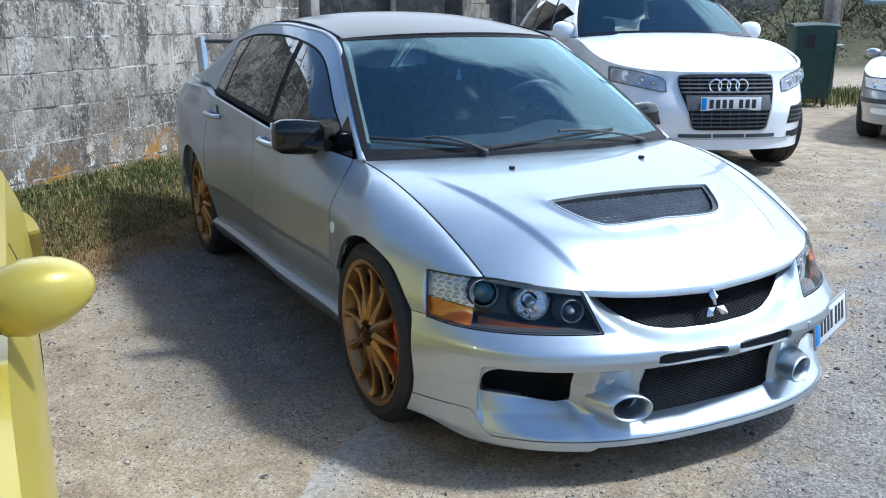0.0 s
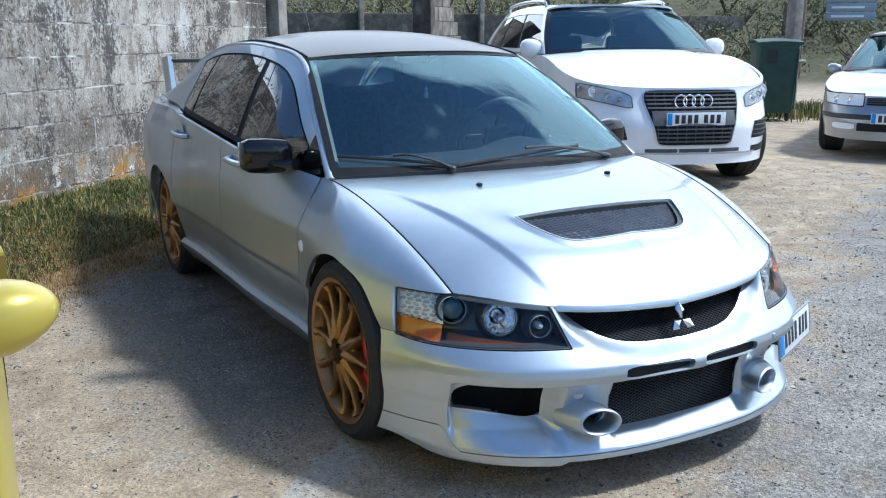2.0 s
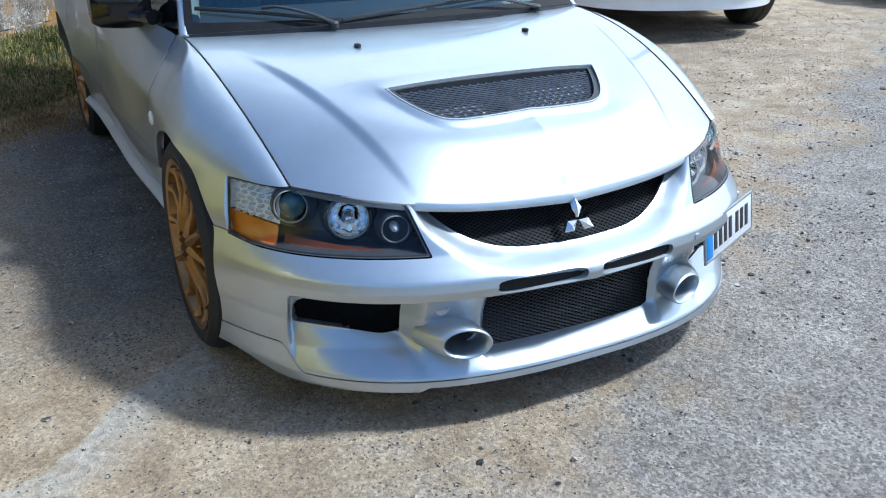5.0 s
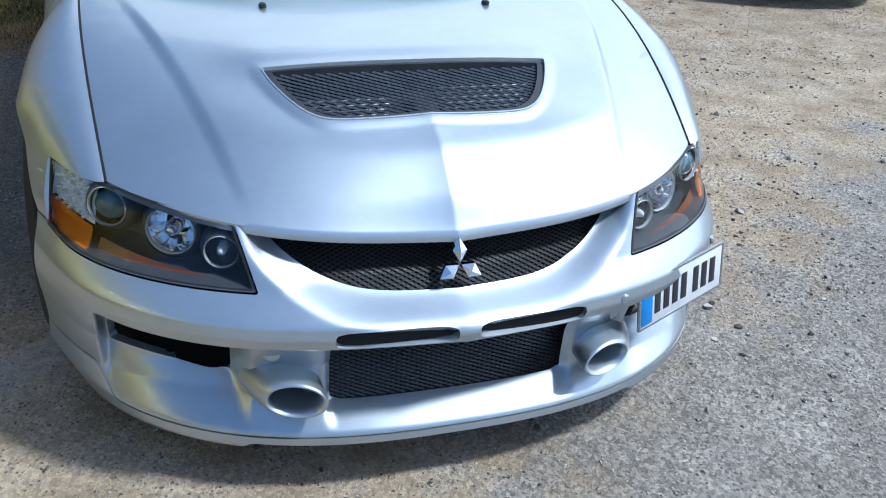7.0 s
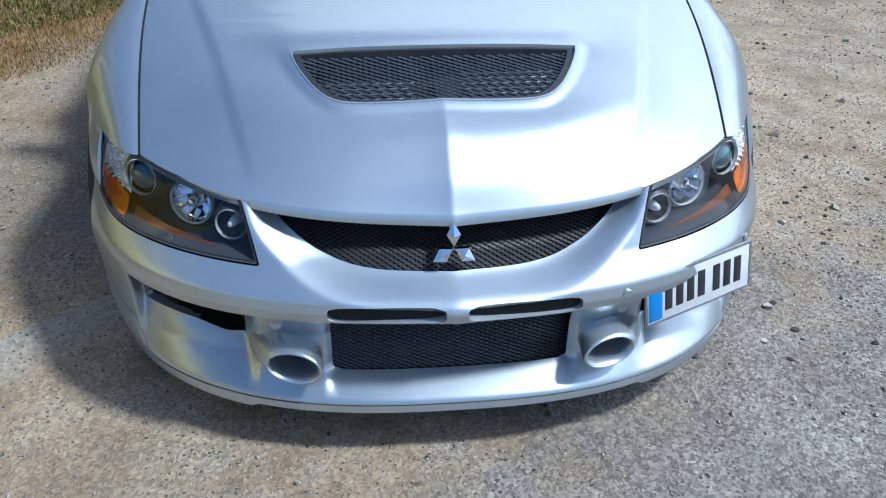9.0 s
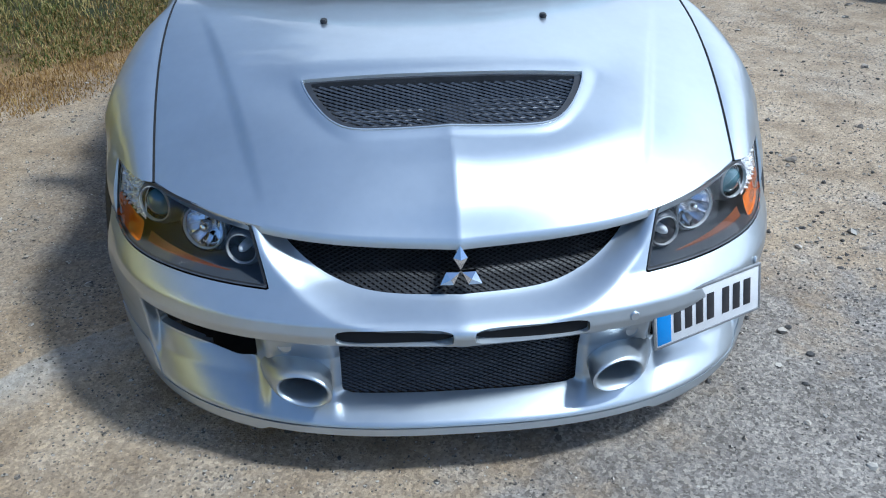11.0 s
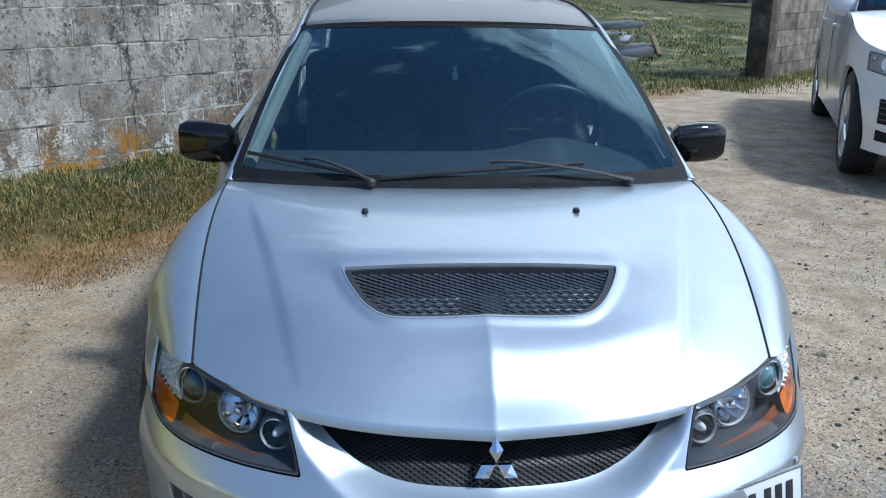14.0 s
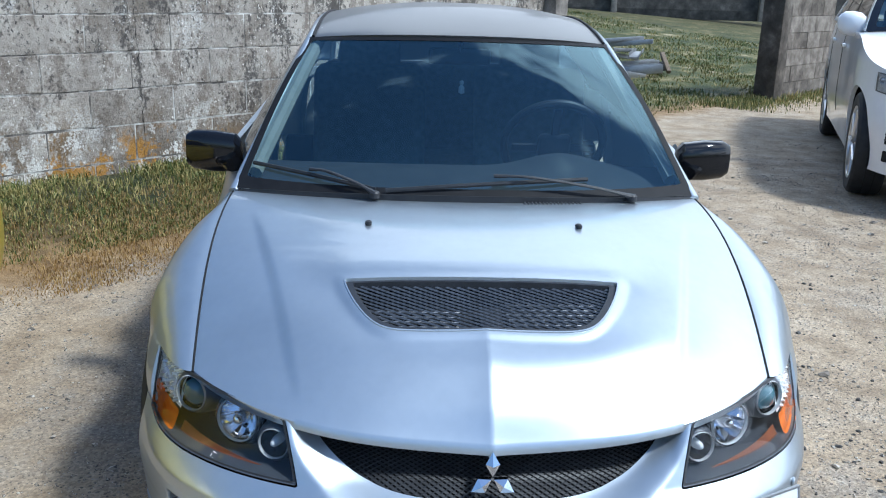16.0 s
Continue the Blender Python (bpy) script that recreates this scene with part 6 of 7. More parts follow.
# ---- the other cars ----
def simple_car(name, label, at, paint_, spec):
    """A parked car from a few measures; its own front axle at the origin, nose towards -y."""
    car = thing(name, label, "car", at)
    A, F, R, WB, H, BELT, HOOD, rw = (spec[k] for k in ("half", "front", "rear", "base", "height", "belt", "hood", "wheel"))
    low = spec.get("low", 0.22)
    cut = [lambda x, y, z, u, v: np.hypot(y, z - rw) - rw * 1.10, lambda x, y, z, u, v: np.hypot(y - WB, z - rw) - rw * 1.10]
    p = spec.get("p", 2.8)

    def skin(U, Z):
        """Round the whole car: U 0 nose to 1 tail along one flank."""
        t = U
        y = -F + (WB + R + F) * t
        yy = np.where(y < 0.35, np.clip((0.35 - y) / (F + 0.35), 0, 1), np.clip((y - (WB - 0.1)) / (R + 0.1), 0, 1))
        q = np.where(y < 0.35, p, spec.get("p_rear", 3.2))
        k = np.maximum(1 - yy ** q, 0) ** (1 / q)
        bulge = 1 - spec.get("curve", 0.0) * np.abs((Z - 0.45) / 0.3) ** 2 - 0.035 * smooth(0.55 * BELT, 0.2, Z) - 0.06 * np.clip((Z - BELT * 0.86) / BELT, 0, 1) * 3
        lean = np.where(y < 0.35, spec.get("rake", 0.10) * smooth(0.6 * HOOD, HOOD, Z), 0.05 * smooth(0.6, 1.0, Z)) * yy
        x = A * k * bulge + 0.018 * (bell(y, 0, 0.42) + bell(y, WB, 0.42)) * smooth(BELT, 0.5, Z)
        return x, y + np.where(y < 0.35, lean, -lean), Z

    tt = 0.5 - 0.5 * np.cos(np.linspace(0, math.pi, 150))

    def top_of(y):
        return HOOD + (BELT - HOOD) * smooth(-F, 0.75, y) + 0.0 * y

    sheet = patch(skin, tt, np.linspace(low, BELT + 0.02, 60), cut + [lambda x, y, z, u, v: top_of(y) - z], (1, 0, 0))
    for s in (-1, 1):
        shape("body_side", edged(sheet if s > 0 else flip(sheet), 0.03, (-s, 0, 0)), paint_, car, sharp=50)

    def lid(A_, B):
        y = -F + (0.72 + F) * B
        x, yy, z = skin((y + F) / (WB + R + F), top_of(y))
        crown = spec.get("crown", 0.05) * (1 - np.abs(A_) ** 2.2) * smooth(-0.02, 0.3, B)
        rib = 0.012 * smooth(0.62, 0.55, np.abs(A_)) * smooth(0.05, 0.3, B)
        return A_ * x, yy, z + crown + rib

    shape("bonnet", edged(patch(lid, np.linspace(-1, 1, 41), np.linspace(0, 1, 41) ** 1.5, [], (0, 0, 1)), 0.015), paint_, car, sharp=50)
    # cabin: screen, side windows, roof, tail
    y0, y1, y2, y3 = spec["cab"]
    wb, wr = A * spec.get("tumble0", 0.90), A * spec.get("tumble1", 0.70)
    zb = BELT + 0.01

    def cab(U, V):
        """U 0 screen foot to 1 tail foot along the flank, V 0 belt to 1 roof's middle."""
        h = np.clip(V / 0.62, 0, 1)
        r = np.clip((V - 0.62) / 0.38, 0, 1)
        ya, yb = y0 + (y3 - y0) * U, y1 + (y2 - y1) * U
        bow = 0.14 * (1 - smooth(0.0, 0.5, U)) - 0.10 * smooth(0.5, 1.0, U)
        y = ya + (yb - ya) * h - bow * r * np.abs(1 - 2 * U)
        x = (wb + (wr - wb) * h + 0.02 * np.sin(math.pi * h)) * np.sqrt(np.maximum(1 - r * r, 0)) ** 0.9
        edge = np.minimum(np.minimum(U, 1 - U) / 0.06, 1)
        zt = H - 0.05 * (1 - U) ** 3 - 0.08 * U ** 3 - 0.05
        z = zb + (zt - zb) * h + 0.05 * (1 - (1 - r) ** 2)
        return x, y, z

    us_, vs_ = np.linspace(0, 1, 60), np.linspace(0, 1, 44)
    pane = lambda x, y, z, u, v: np.minimum(v - 0.06, 0.545 - v)
    for s in (-1, 1):
        sg = (lambda q: q) if s > 0 else flip
        hole = lambda x, y, z, u, v: -np.minimum(pane(x, y, z, u, v), np.minimum(u - 0.045, 0.93 - u))
        shape("cabin_side", sg(edged(patch(cab, us_, vs_, [hole], (1, 0, 0.4)), 0.02)), paint_, car, sharp=50)
        for a, b_, nm in ((0.05, 0.37, "front_side_window"), (0.40, 0.68, "rear_side_window"), (0.71, 0.925, "quarter_window")):
            g = patch(cab, us_, vs_, [pane, lambda x, y, z, u, v: np.minimum(u - a, b_ - u)], (1, 0, 0.4))
            shape(nm, sg(offset(g, -0.006)), TINTED, car)
        blk = patch(cab, us_, vs_, [lambda x, y, z, u, v: pane(x, y, z, u, v) + 0.02, lambda x, y, z, u, v: np.minimum(u - 0.03, 0.94 - u)], (1, 0, 0.4))
        shape("window_surround", sg(offset(blk, -0.014)), BLACK_PLASTIC, car)

    def front_glass(A_, V):
        x, y, z = cab(0.0 * V, 0.62 * V + 0.0 * A_)
        xm, ym, zm = cab(0.0 * V, 0.62 * V)
        bow = spec.get("bow", 0.16)
        return A_ * xm * 0.995, ym - bow * (1 - np.abs(A_) ** 2.2), zm + 0.035 * (1 - A_ * A_)

    gl = shape("windscreen", patch(front_glass, np.linspace(-1, 1, 31), np.linspace(-0.0, 1.02, 21), [], (0, -1, 1)), WINDSCREEN, car)
    bd = patch(front_glass, np.linspace(-1, 1, 61), np.linspace(0, 1.02, 41), [lambda x, y, z, u, v: np.maximum(np.maximum(np.abs(u) - 0.93, v - 0.96), 0.07 - v)], (0, -1, 1))
    shape("screen_border", offset(bd, 0.002), GLOSS_BLACK, gl)

    def rear_glass(A_, V):
        xm, ym, zm = cab(1.0 + 0.0 * V, 0.62 * V)
        return A_ * xm * 0.995, ym + 0.10 * (1 - np.abs(A_) ** 2.2), zm + 0.03 * (1 - A_ * A_)

    shape("rear_window", patch(rear_glass, np.linspace(-1, 1, 21), np.linspace(0, 1.02, 15), [], (0, 1, 0.5)), TINTED, car)
    shape("rear_deck", patch(lambda A_, B: (A_ * skin((y3 - 0.1 + (WB + R - y3 + 0.1) * B * 0.999 + F) / (WB + R + F), BELT)[0], y3 - 0.1 + (WB + R - y3 + 0.06) * B, BELT + 0.02 + 0.02 * (1 - A_ * A_)), np.linspace(-1, 1, 21), np.linspace(0, 1, 12), [], (0, 0, 1)), paint_, car)
    shape("floor_pan", box((A * 1.45, WB + F * 0.5 + R * 0.7, 0.06), (0, (WB + R - F) / 2, low + 0.03), 0.02), VOID, car)
    shape("seat_row", join(*[box((0.48, 0.14, 0.62), (s * 0.36 * A / 0.9, y1 + 0.55, BELT - 0.12), 0.05) for s in (-1, 1)], *[box((0.26, 0.08, 0.16), (s * 0.36 * A / 0.9, y1 + 0.60, BELT + 0.27), 0.03) for s in (-1, 1)]), CABIN, car)
    shape("dashboard", box((A * 1.6, 0.5, 0.2), (0, y0 + 0.28, BELT - 0.08), 0.06), CABIN, car)
    shape("cabin_floor", box((A * 1.6, y3 - y0, 0.05), (0, (y0 + y3) / 2, BELT - 0.45), 0.01), CABIN, car)
    for s in (-1, 1):
        for y in (0.0, WB):
            # near-black arch, so the shade over the tyre is coloured in
            tube_ = lathe_arc(y, rw, A * 0.955, rw * 1.11, 0.4)
            shape("wheel_well", tube_ if s > 0 else flip(tube_), VOID, car)
            wheel("road_wheel", car, (s * (A - 0.135), y, rw), s, r=rw, rim=rw * spec.get("rim", 0.68), wide=0.23, spokes=spec.get("spokes", 7), metal=ALLOY, thick=0.017)
        mx, my, mz = spec["mirror"]
        n = 24
        rows_ = []
        for t, k in spec.get("mirror_rows", ((0, 0.05), (0.04, 0.7), (0.2, 0.95), (0.5, 1.0), (0.75, 0.90), (0.9, 0.68), (0.97, 0.42), (1.0, 0.15))):
            rows_.append([(s * (mx + spec["mirror_w"] * t), my + 0.075 * k * math.cos(a), mz + (spec["mirror_h"] / 2) * k * (abs(math.sin(a)) ** 0.7) * np.sign(math.sin(a)) + 0.02 * t) for a in np.linspace(0, 2 * math.pi, n, endpoint=False)])
        v = [q for r in rows_ for q in r]
        f = [[i * n + k, i * n + (k + 1) % n, (i + 1) * n + (k + 1) % n, (i + 1) * n + k] for i in range(len(rows_) - 1) for k in range(n)] + [[(len(rows_) - 1) * n + k for k in range(n)]]
        mir = new("door_mirror")
        mir.parent = car
        shape("mirror_shell", (v, f if s > 0 else [g[::-1] for g in f]), spec.get("mirror_paint", paint_), mir, sharp=60)
        shape("mirror_arm", tube([(s * (mx - 0.08), my - 0.02, mz - 0.06), (s * (mx + 0.05), my, mz - 0.02)], 0.03, 8, 0.6), BLACK_PLASTIC, mir)
    return car, skin


def place(x, y, degrees):
    return Matrix.Translation((x, y, 0)) @ Matrix.Rotation(radians(degrees), 4, "Z")


def nose_y(spec, x, z):
    """Where the front skin of a simple car lies at a place across and up."""
    A, F, p = spec["half"], spec["front"], spec.get("p", 2.8)
    bulge = 1 - 0.035 * smooth(0.55 * spec["belt"], 0.2, z) - 0.06 * np.clip((z - spec["belt"] * 0.86) / spec["belt"], 0, 1) * 3
    k = np.minimum(np.abs(x) / (A * bulge), 0.999)
    yy = np.maximum(1 - k ** p, 0) ** (1 / p)
    return 0.35 - (F + 0.35) * yy + spec.get("rake", 0.10) * smooth(0.6 * spec["hood"], spec["hood"], z) * yy


def on_nose(spec, x0, x1, z0, z1, keep=(), n=(40, 20), out=0.004):
    vf = patch(lambda X, Z: (X, nose_y(spec, X, Z), Z), np.linspace(x0, x1, n[0]), np.linspace(z0, z1, n[1]), keep, (0, -1, 0))
    return offset(vf, out)


def ring_of(radius, thick, m, seg=28):
    return moved(tube([(radius * math.cos(t), 0, radius * math.sin(t)) for t in np.linspace(0, 2 * math.pi, seg, endpoint=False)], thick, 8, up=(0, 1, 0), close=True), m)


def plate_on(car, spec, x, z, width=0.52, height=0.11):
    pl = new("number_plate")
    pl.parent = car
    pl.matrix_local = Matrix.Translation((x, float(nose_y(spec, np.array(0.0), np.array(z))) - 0.034, z)) @ Matrix.Rotation(radians(90), 4, "X")
    shape("plate", box((width, height, 0.006), (0, 0, 0), 0.003), PLATE_WHITE, pl, "white number plate with blue band")
    shape("plate_band", box((0.042, height - 0.008, 0.002), (-width / 2 + 0.026, 0, 0.003), 0.0005), PLATE_BLUE, pl)
    for k in range(7):
        shape("plate_bar", box((0.036, 0.072, 0.002), (-width / 2 + 0.09 + 0.056 * k + (0.03 if k > 3 else 0), 0, 0.0032), 0.0005), INK, pl)
    shape("plate_mount", box((width * 0.9, height * 0.9, 0.02), (0, 0, -0.011), 0.003), BLACK_PLASTIC, pl)


SUV = dict(half=0.965, front=0.93, rear=1.10, base=3.0, height=1.69, belt=1.135, hood=0.882, wheel=0.375, cab=(0.72, 1.45, 3.6, 4.0), mirror=(0.87, 0.98, 1.185),
           mirror_w=0.22, mirror_h=0.20, low=0.25, rim=0.70, rake=0.14, tumble0=0.93, tumble1=0.72)
suv, suv_skin = simple_car("suv_car", "white large sport utility vehicle with slatted grille, parked on gravel", place(4.00, 3.91, -20.8), WHITE, SUV)
SEDAN = dict(half=0.88, front=0.92, rear=0.95, base=2.70, height=1.40, belt=0.89, hood=0.68, wheel=0.305, cab=(0.62, 1.35, 2.6, 3.1), mirror=(0.83, 0.85, 0.91), mirror_w=0.17, mirror_h=0.12)
sedan, sedan_skin = simple_car("grey_saloon_car", "silver-grey saloon with black bumper strip, parked across the yard", place(7.68, 3.86, -60), CHAMPAGNE, SEDAN)
HATCH = dict(half=0.815, front=0.58, rear=0.82, base=2.42, height=1.32, belt=0.76, hood=0.66, wheel=0.29, cab=(0.42, 1.1, 2.7, 3.0), mirror=(0.74, 0.80, 0.84), mirror_w=0.172, mirror_h=0.128, mirror_rows=((0, 0.05), (0.03, 0.62), (0.15, 0.88), (0.35, 1.0), (0.55, 0.96), (0.72, 0.82), (0.86, 0.60), (0.94, 0.40), (0.985, 0.2), (1.0, 0.03)), p_rear=5.0, tumble0=0.86, tumble1=0.62, curve=0.035)
hatch, hatch_skin = simple_car("yellow_hatchback", "yellow small hatchback with yellow mirrors, parked beside the silver saloon", place(-2.665, -1.76, -1.5), YELLOW, HATCH)


def suv_details():
    g_half = lambda z: 0.325 + 0.085 * smooth(0.42, 0.80, z)
    gr = lambda x, y, z, u, v: np.minimum(g_half(z) - np.abs(x), np.minimum(z - 0.415, 0.865 - z))
    round_ = lambda x, y, z, u, v: 1 - (np.abs(x) / g_half(z)) ** 12 - (np.abs(z - 0.64) / 0.225) ** 12
    grille = shape("grille", on_nose(SUV, -0.42, 0.42, 0.41, 0.87, [gr, round_], (50, 40), 0.006), VOID, suv, "dark slatted grille in a chrome frame")
    shape("grille_frame", edged(on_nose(SUV, -0.44, 0.44, 0.395, 0.885, [lambda x, y, z, u, v: 1 - (np.abs(x) / (g_half(z) + 0.010)) ** 12 - (np.abs(z - 0.64) / 0.234) ** 12, lambda x, y, z, u, v: -round_(x, y, z, u, v) - 0.0], (120, 110), 0.016), 0.014), ALLOY, grille)
    for k in range(13):
        z = 0.445 + 0.0335 * k
        if 0.565 < z < 0.695:
            continue
        shape("slat", edged(on_nose(SUV, -float(g_half(z)) + 0.012, float(g_half(z)) - 0.012, z - 0.006, z + 0.007, [], (30, 3), 0.022), 0.016), GREY_PLASTIC, grille)
    for k in range(9):
        x = -0.32 + 0.08 * k
        shape("upright", on_nose(SUV, x - 0.004, x + 0.004, 0.43, 0.85, [], (3, 20), 0.012), GREY_PLASTIC, grille)
    shape("plate_panel", edged(on_nose(SUV, -0.36, 0.36, 0.572, 0.690, [], (30, 4), 0.020), 0.014), GREY_PLASTIC, grille)
    plate_on(suv, SUV, 0.0, 0.632)
    for k in range(4):
        x = -0.114 + 0.076 * k
        shape("emblem_ring", ring_of(0.052, 0.0075, Matrix.Translation((x, float(nose_y(SUV, np.array(x), np.array(0.775))) - 0.036, 0.775))), CHROME, suv, "chrome emblem ring")
    for s in (-1, 1):
        lamp_ = lambda x, y, z, u, v: np.minimum(np.minimum(np.abs(x) - 0.505, 0.792 + 0.118 * np.sqrt(np.clip((np.abs(x) - 0.50) / 0.36, 0, 1)) - z), np.minimum(z - (0.722 + 0.075 * np.clip((np.abs(x) - 0.55) / 0.35, 0, 1)), 0.872 - np.abs(x)))
        a, b = (0.48, 0.95) if s > 0 else (-0.95, -0.48)
        hl = new("headlamp")
        hl.parent = suv
        shape("lamp_bowl", on_nose(SUV, a, b, 0.72, 0.91, [lamp_], (50, 24), 0.004), LAMP_GREY, hl)
        shape("lamp_edge", on_nose(SUV, a, b, 0.70, 0.93, [lambda x, y, z, u, v: lamp_(x, y, z, u, v) + 0.005, lambda x, y, z, u, v: 0.003 - lamp_(x, y, z, u, v)], (110, 80), 0.006), GREY_PLASTIC, hl)
        for x, r in ((0.60, 0.026), (0.68, 0.040), (0.775, 0.048), (0.85, 0.028)):
            zl = 0.768 + 0.10 * (x - 0.55) / 0.35 * 1.15
            y = float(nose_y(SUV, np.array(x), np.array(zl)))
            shape("reflector", lathe([(r, 0.0), (r * 0.95, -0.012), (r * 0.6, -0.006), (r * 0.3, -0.016), (0.001, -0.018)], 24, "y", (s * x, y - 0.004, zl)), CHROME_SOFT if r > 0.04 else ALLOY, hl)
        cov = shape("lens_cover", on_nose(SUV, a, b, 0.72, 0.91, [lamp_], (50, 24), 0.024), LAMP_GLASS, hl)
        cov.visible_shadow = False
        fog = lambda x, y, z, u, v: np.minimum(np.minimum(np.abs(x) - 0.55 - 0.25 * (z - 0.44), 0.60 + 0.03 * smooth(0.6, 0.9, np.abs(x)) - z), np.minimum(z - 0.455, 0.80 - np.abs(x)))
        a2, b2 = (0.53, 0.95) if s > 0 else (-0.95, -0.53)
        side = shape("side_intake", on_nose(SUV, a2, b2, 0.44, 0.64, [fog], (40, 24), 0.004), VOID, suv)
        for z in (0.487, 0.525, 0.563, 0.6):
            shape("intake_slat", on_nose(SUV, a2 + s * 0.01, b2 - s * 0.0, z - 0.005, z + 0.005, [fog], (30, 3), 0.010), GREY_PLASTIC, side)
        low = lambda x, y, z, u, v: np.minimum(0.80 - np.abs(x), np.minimum(z - 0.335, 0.39 - z + 0.03 * smooth(0.6, 0.9, np.abs(x))))
        shape("lower_intake", on_nose(SUV, (0.56 if s > 0 else -0.94), (0.94 if s > 0 else -0.56), 0.33, 0.43, [low], (30, 12), 0.004), VOID, suv)
    for k in range(3):
        shape("bumper_slot", edged(on_nose(SUV, -0.42 + 0.285 * k, -0.42 + 0.27 + 0.285 * k, 0.352, 0.382, [], (16, 4), 0.004), 0.004), GREY_PLASTIC, suv)
    shape("skid_strip", edged(on_nose(SUV, -0.60, 0.60, 0.335, 0.347, [], (40, 3), 0.012), 0.012), ALLOY, suv)
    for s in (-1, 1):
        rr = tube(curve_points([(s * 0.66, 1.62, 1.63), (s * 0.665, 1.75, 1.685), (s * 0.665, 2.6, 1.705), (s * 0.655, 3.4, 1.675), (s * 0.64, 3.55, 1.61)], 6), 0.018, 8)
        shape("roof_rail", rr, ALLOY, suv, "silver roof rail")
        for y in (1.62, 2.72):
            pts = [(float(suv_skin(np.array((y + SUV["front"]) / (SUV["base"] + SUV["rear"] + SUV["front"])), np.array(z))[0]) * s, y, z) for z in np.linspace(0.42, 1.14, 9)]
            shape("door_seam", tube(pts, 0.004, 5), VOID, suv)
            hx = float(suv_skin(np.array((y - 0.18 + SUV["front"]) / 5.03), np.array(1.0))[0])
            shape("door_handle", box((0.03, 0.19, 0.03), (s * (hx + 0.014), y - 0.16, 1.0), 0.012), WHITE, suv)


def sedan_details():
    for s in (-1, 1):
        lamp_ = lambda x, y, z, u, v: np.minimum(np.minimum(np.abs(x) - 0.36, 0.70 - z), np.minimum(z - 0.575 - 0.02 * smooth(0.5, 0.9, np.abs(x)), 0.84 - np.abs(x)))
        a, b = (0.34, 0.86) if s > 0 else (-0.86, -0.34)
        hl = new("headlamp")
        hl.parent = sedan
        shape("lamp_bowl", on_nose(SEDAN, a, b, 0.57, 0.71, [lamp_], (40, 16), 0.004), CLEAR_LENS, hl)
        shape("lamp_edge", on_nose(SEDAN, a, b, 0.56, 0.72, [lambda x, y, z, u, v: lamp_(x, y, z, u, v) + 0.01, lambda x, y, z, u, v: 0.002 - lamp_(x, y, z, u, v)], (70, 40), 0.006), BLACK_PLASTIC, hl)
        for x in (0.50, 0.64):
            y = float(nose_y(SEDAN, np.array(x), np.array(0.635)))
            shape("reflector", lathe([(0.05, 0.0), (0.046, -0.012), (0.02, 0.0), (0.001, -0.006)], 20, "y", (s * x, y - 0.002, 0.635)), CHROME, hl)
        shape("fog_lamp", on_nose(SEDAN, (0.42 if s > 0 else -0.68), (0.68 if s > 0 else -0.42), 0.325, 0.39, [lambda x, y, z, u, v: -oval(x, z, 0.55, 0.357, 0.125, 0.032, 4)], (30, 14), 0.005), CLEAR_LENS, sedan)
    shape("bumper_strip", edged(on_nose(SEDAN, -0.86, 0.86, 0.435, 0.485, [], (60, 5), 0.016), 0.016), BLACK_PLASTIC, sedan, "black bumper strip")
    shape("lower_grille", on_nose(SEDAN, -0.40, 0.40, 0.315, 0.40, [], (30, 6), 0.004), VOID, sedan)
    shape("grille", on_nose(SEDAN, -0.33, 0.33, 0.585, 0.665, [], (30, 6), 0.004), VOID, sedan)
    for k in range(3):
        shape("grille_bar", edged(on_nose(SEDAN, -0.33, 0.33, 0.60 + 0.022 * k, 0.608 + 0.022 * k, [], (30, 2), 0.012), 0.01), GREY_PLASTIC, sedan)
    plate_on(sedan, SEDAN, 0.0, 0.455)


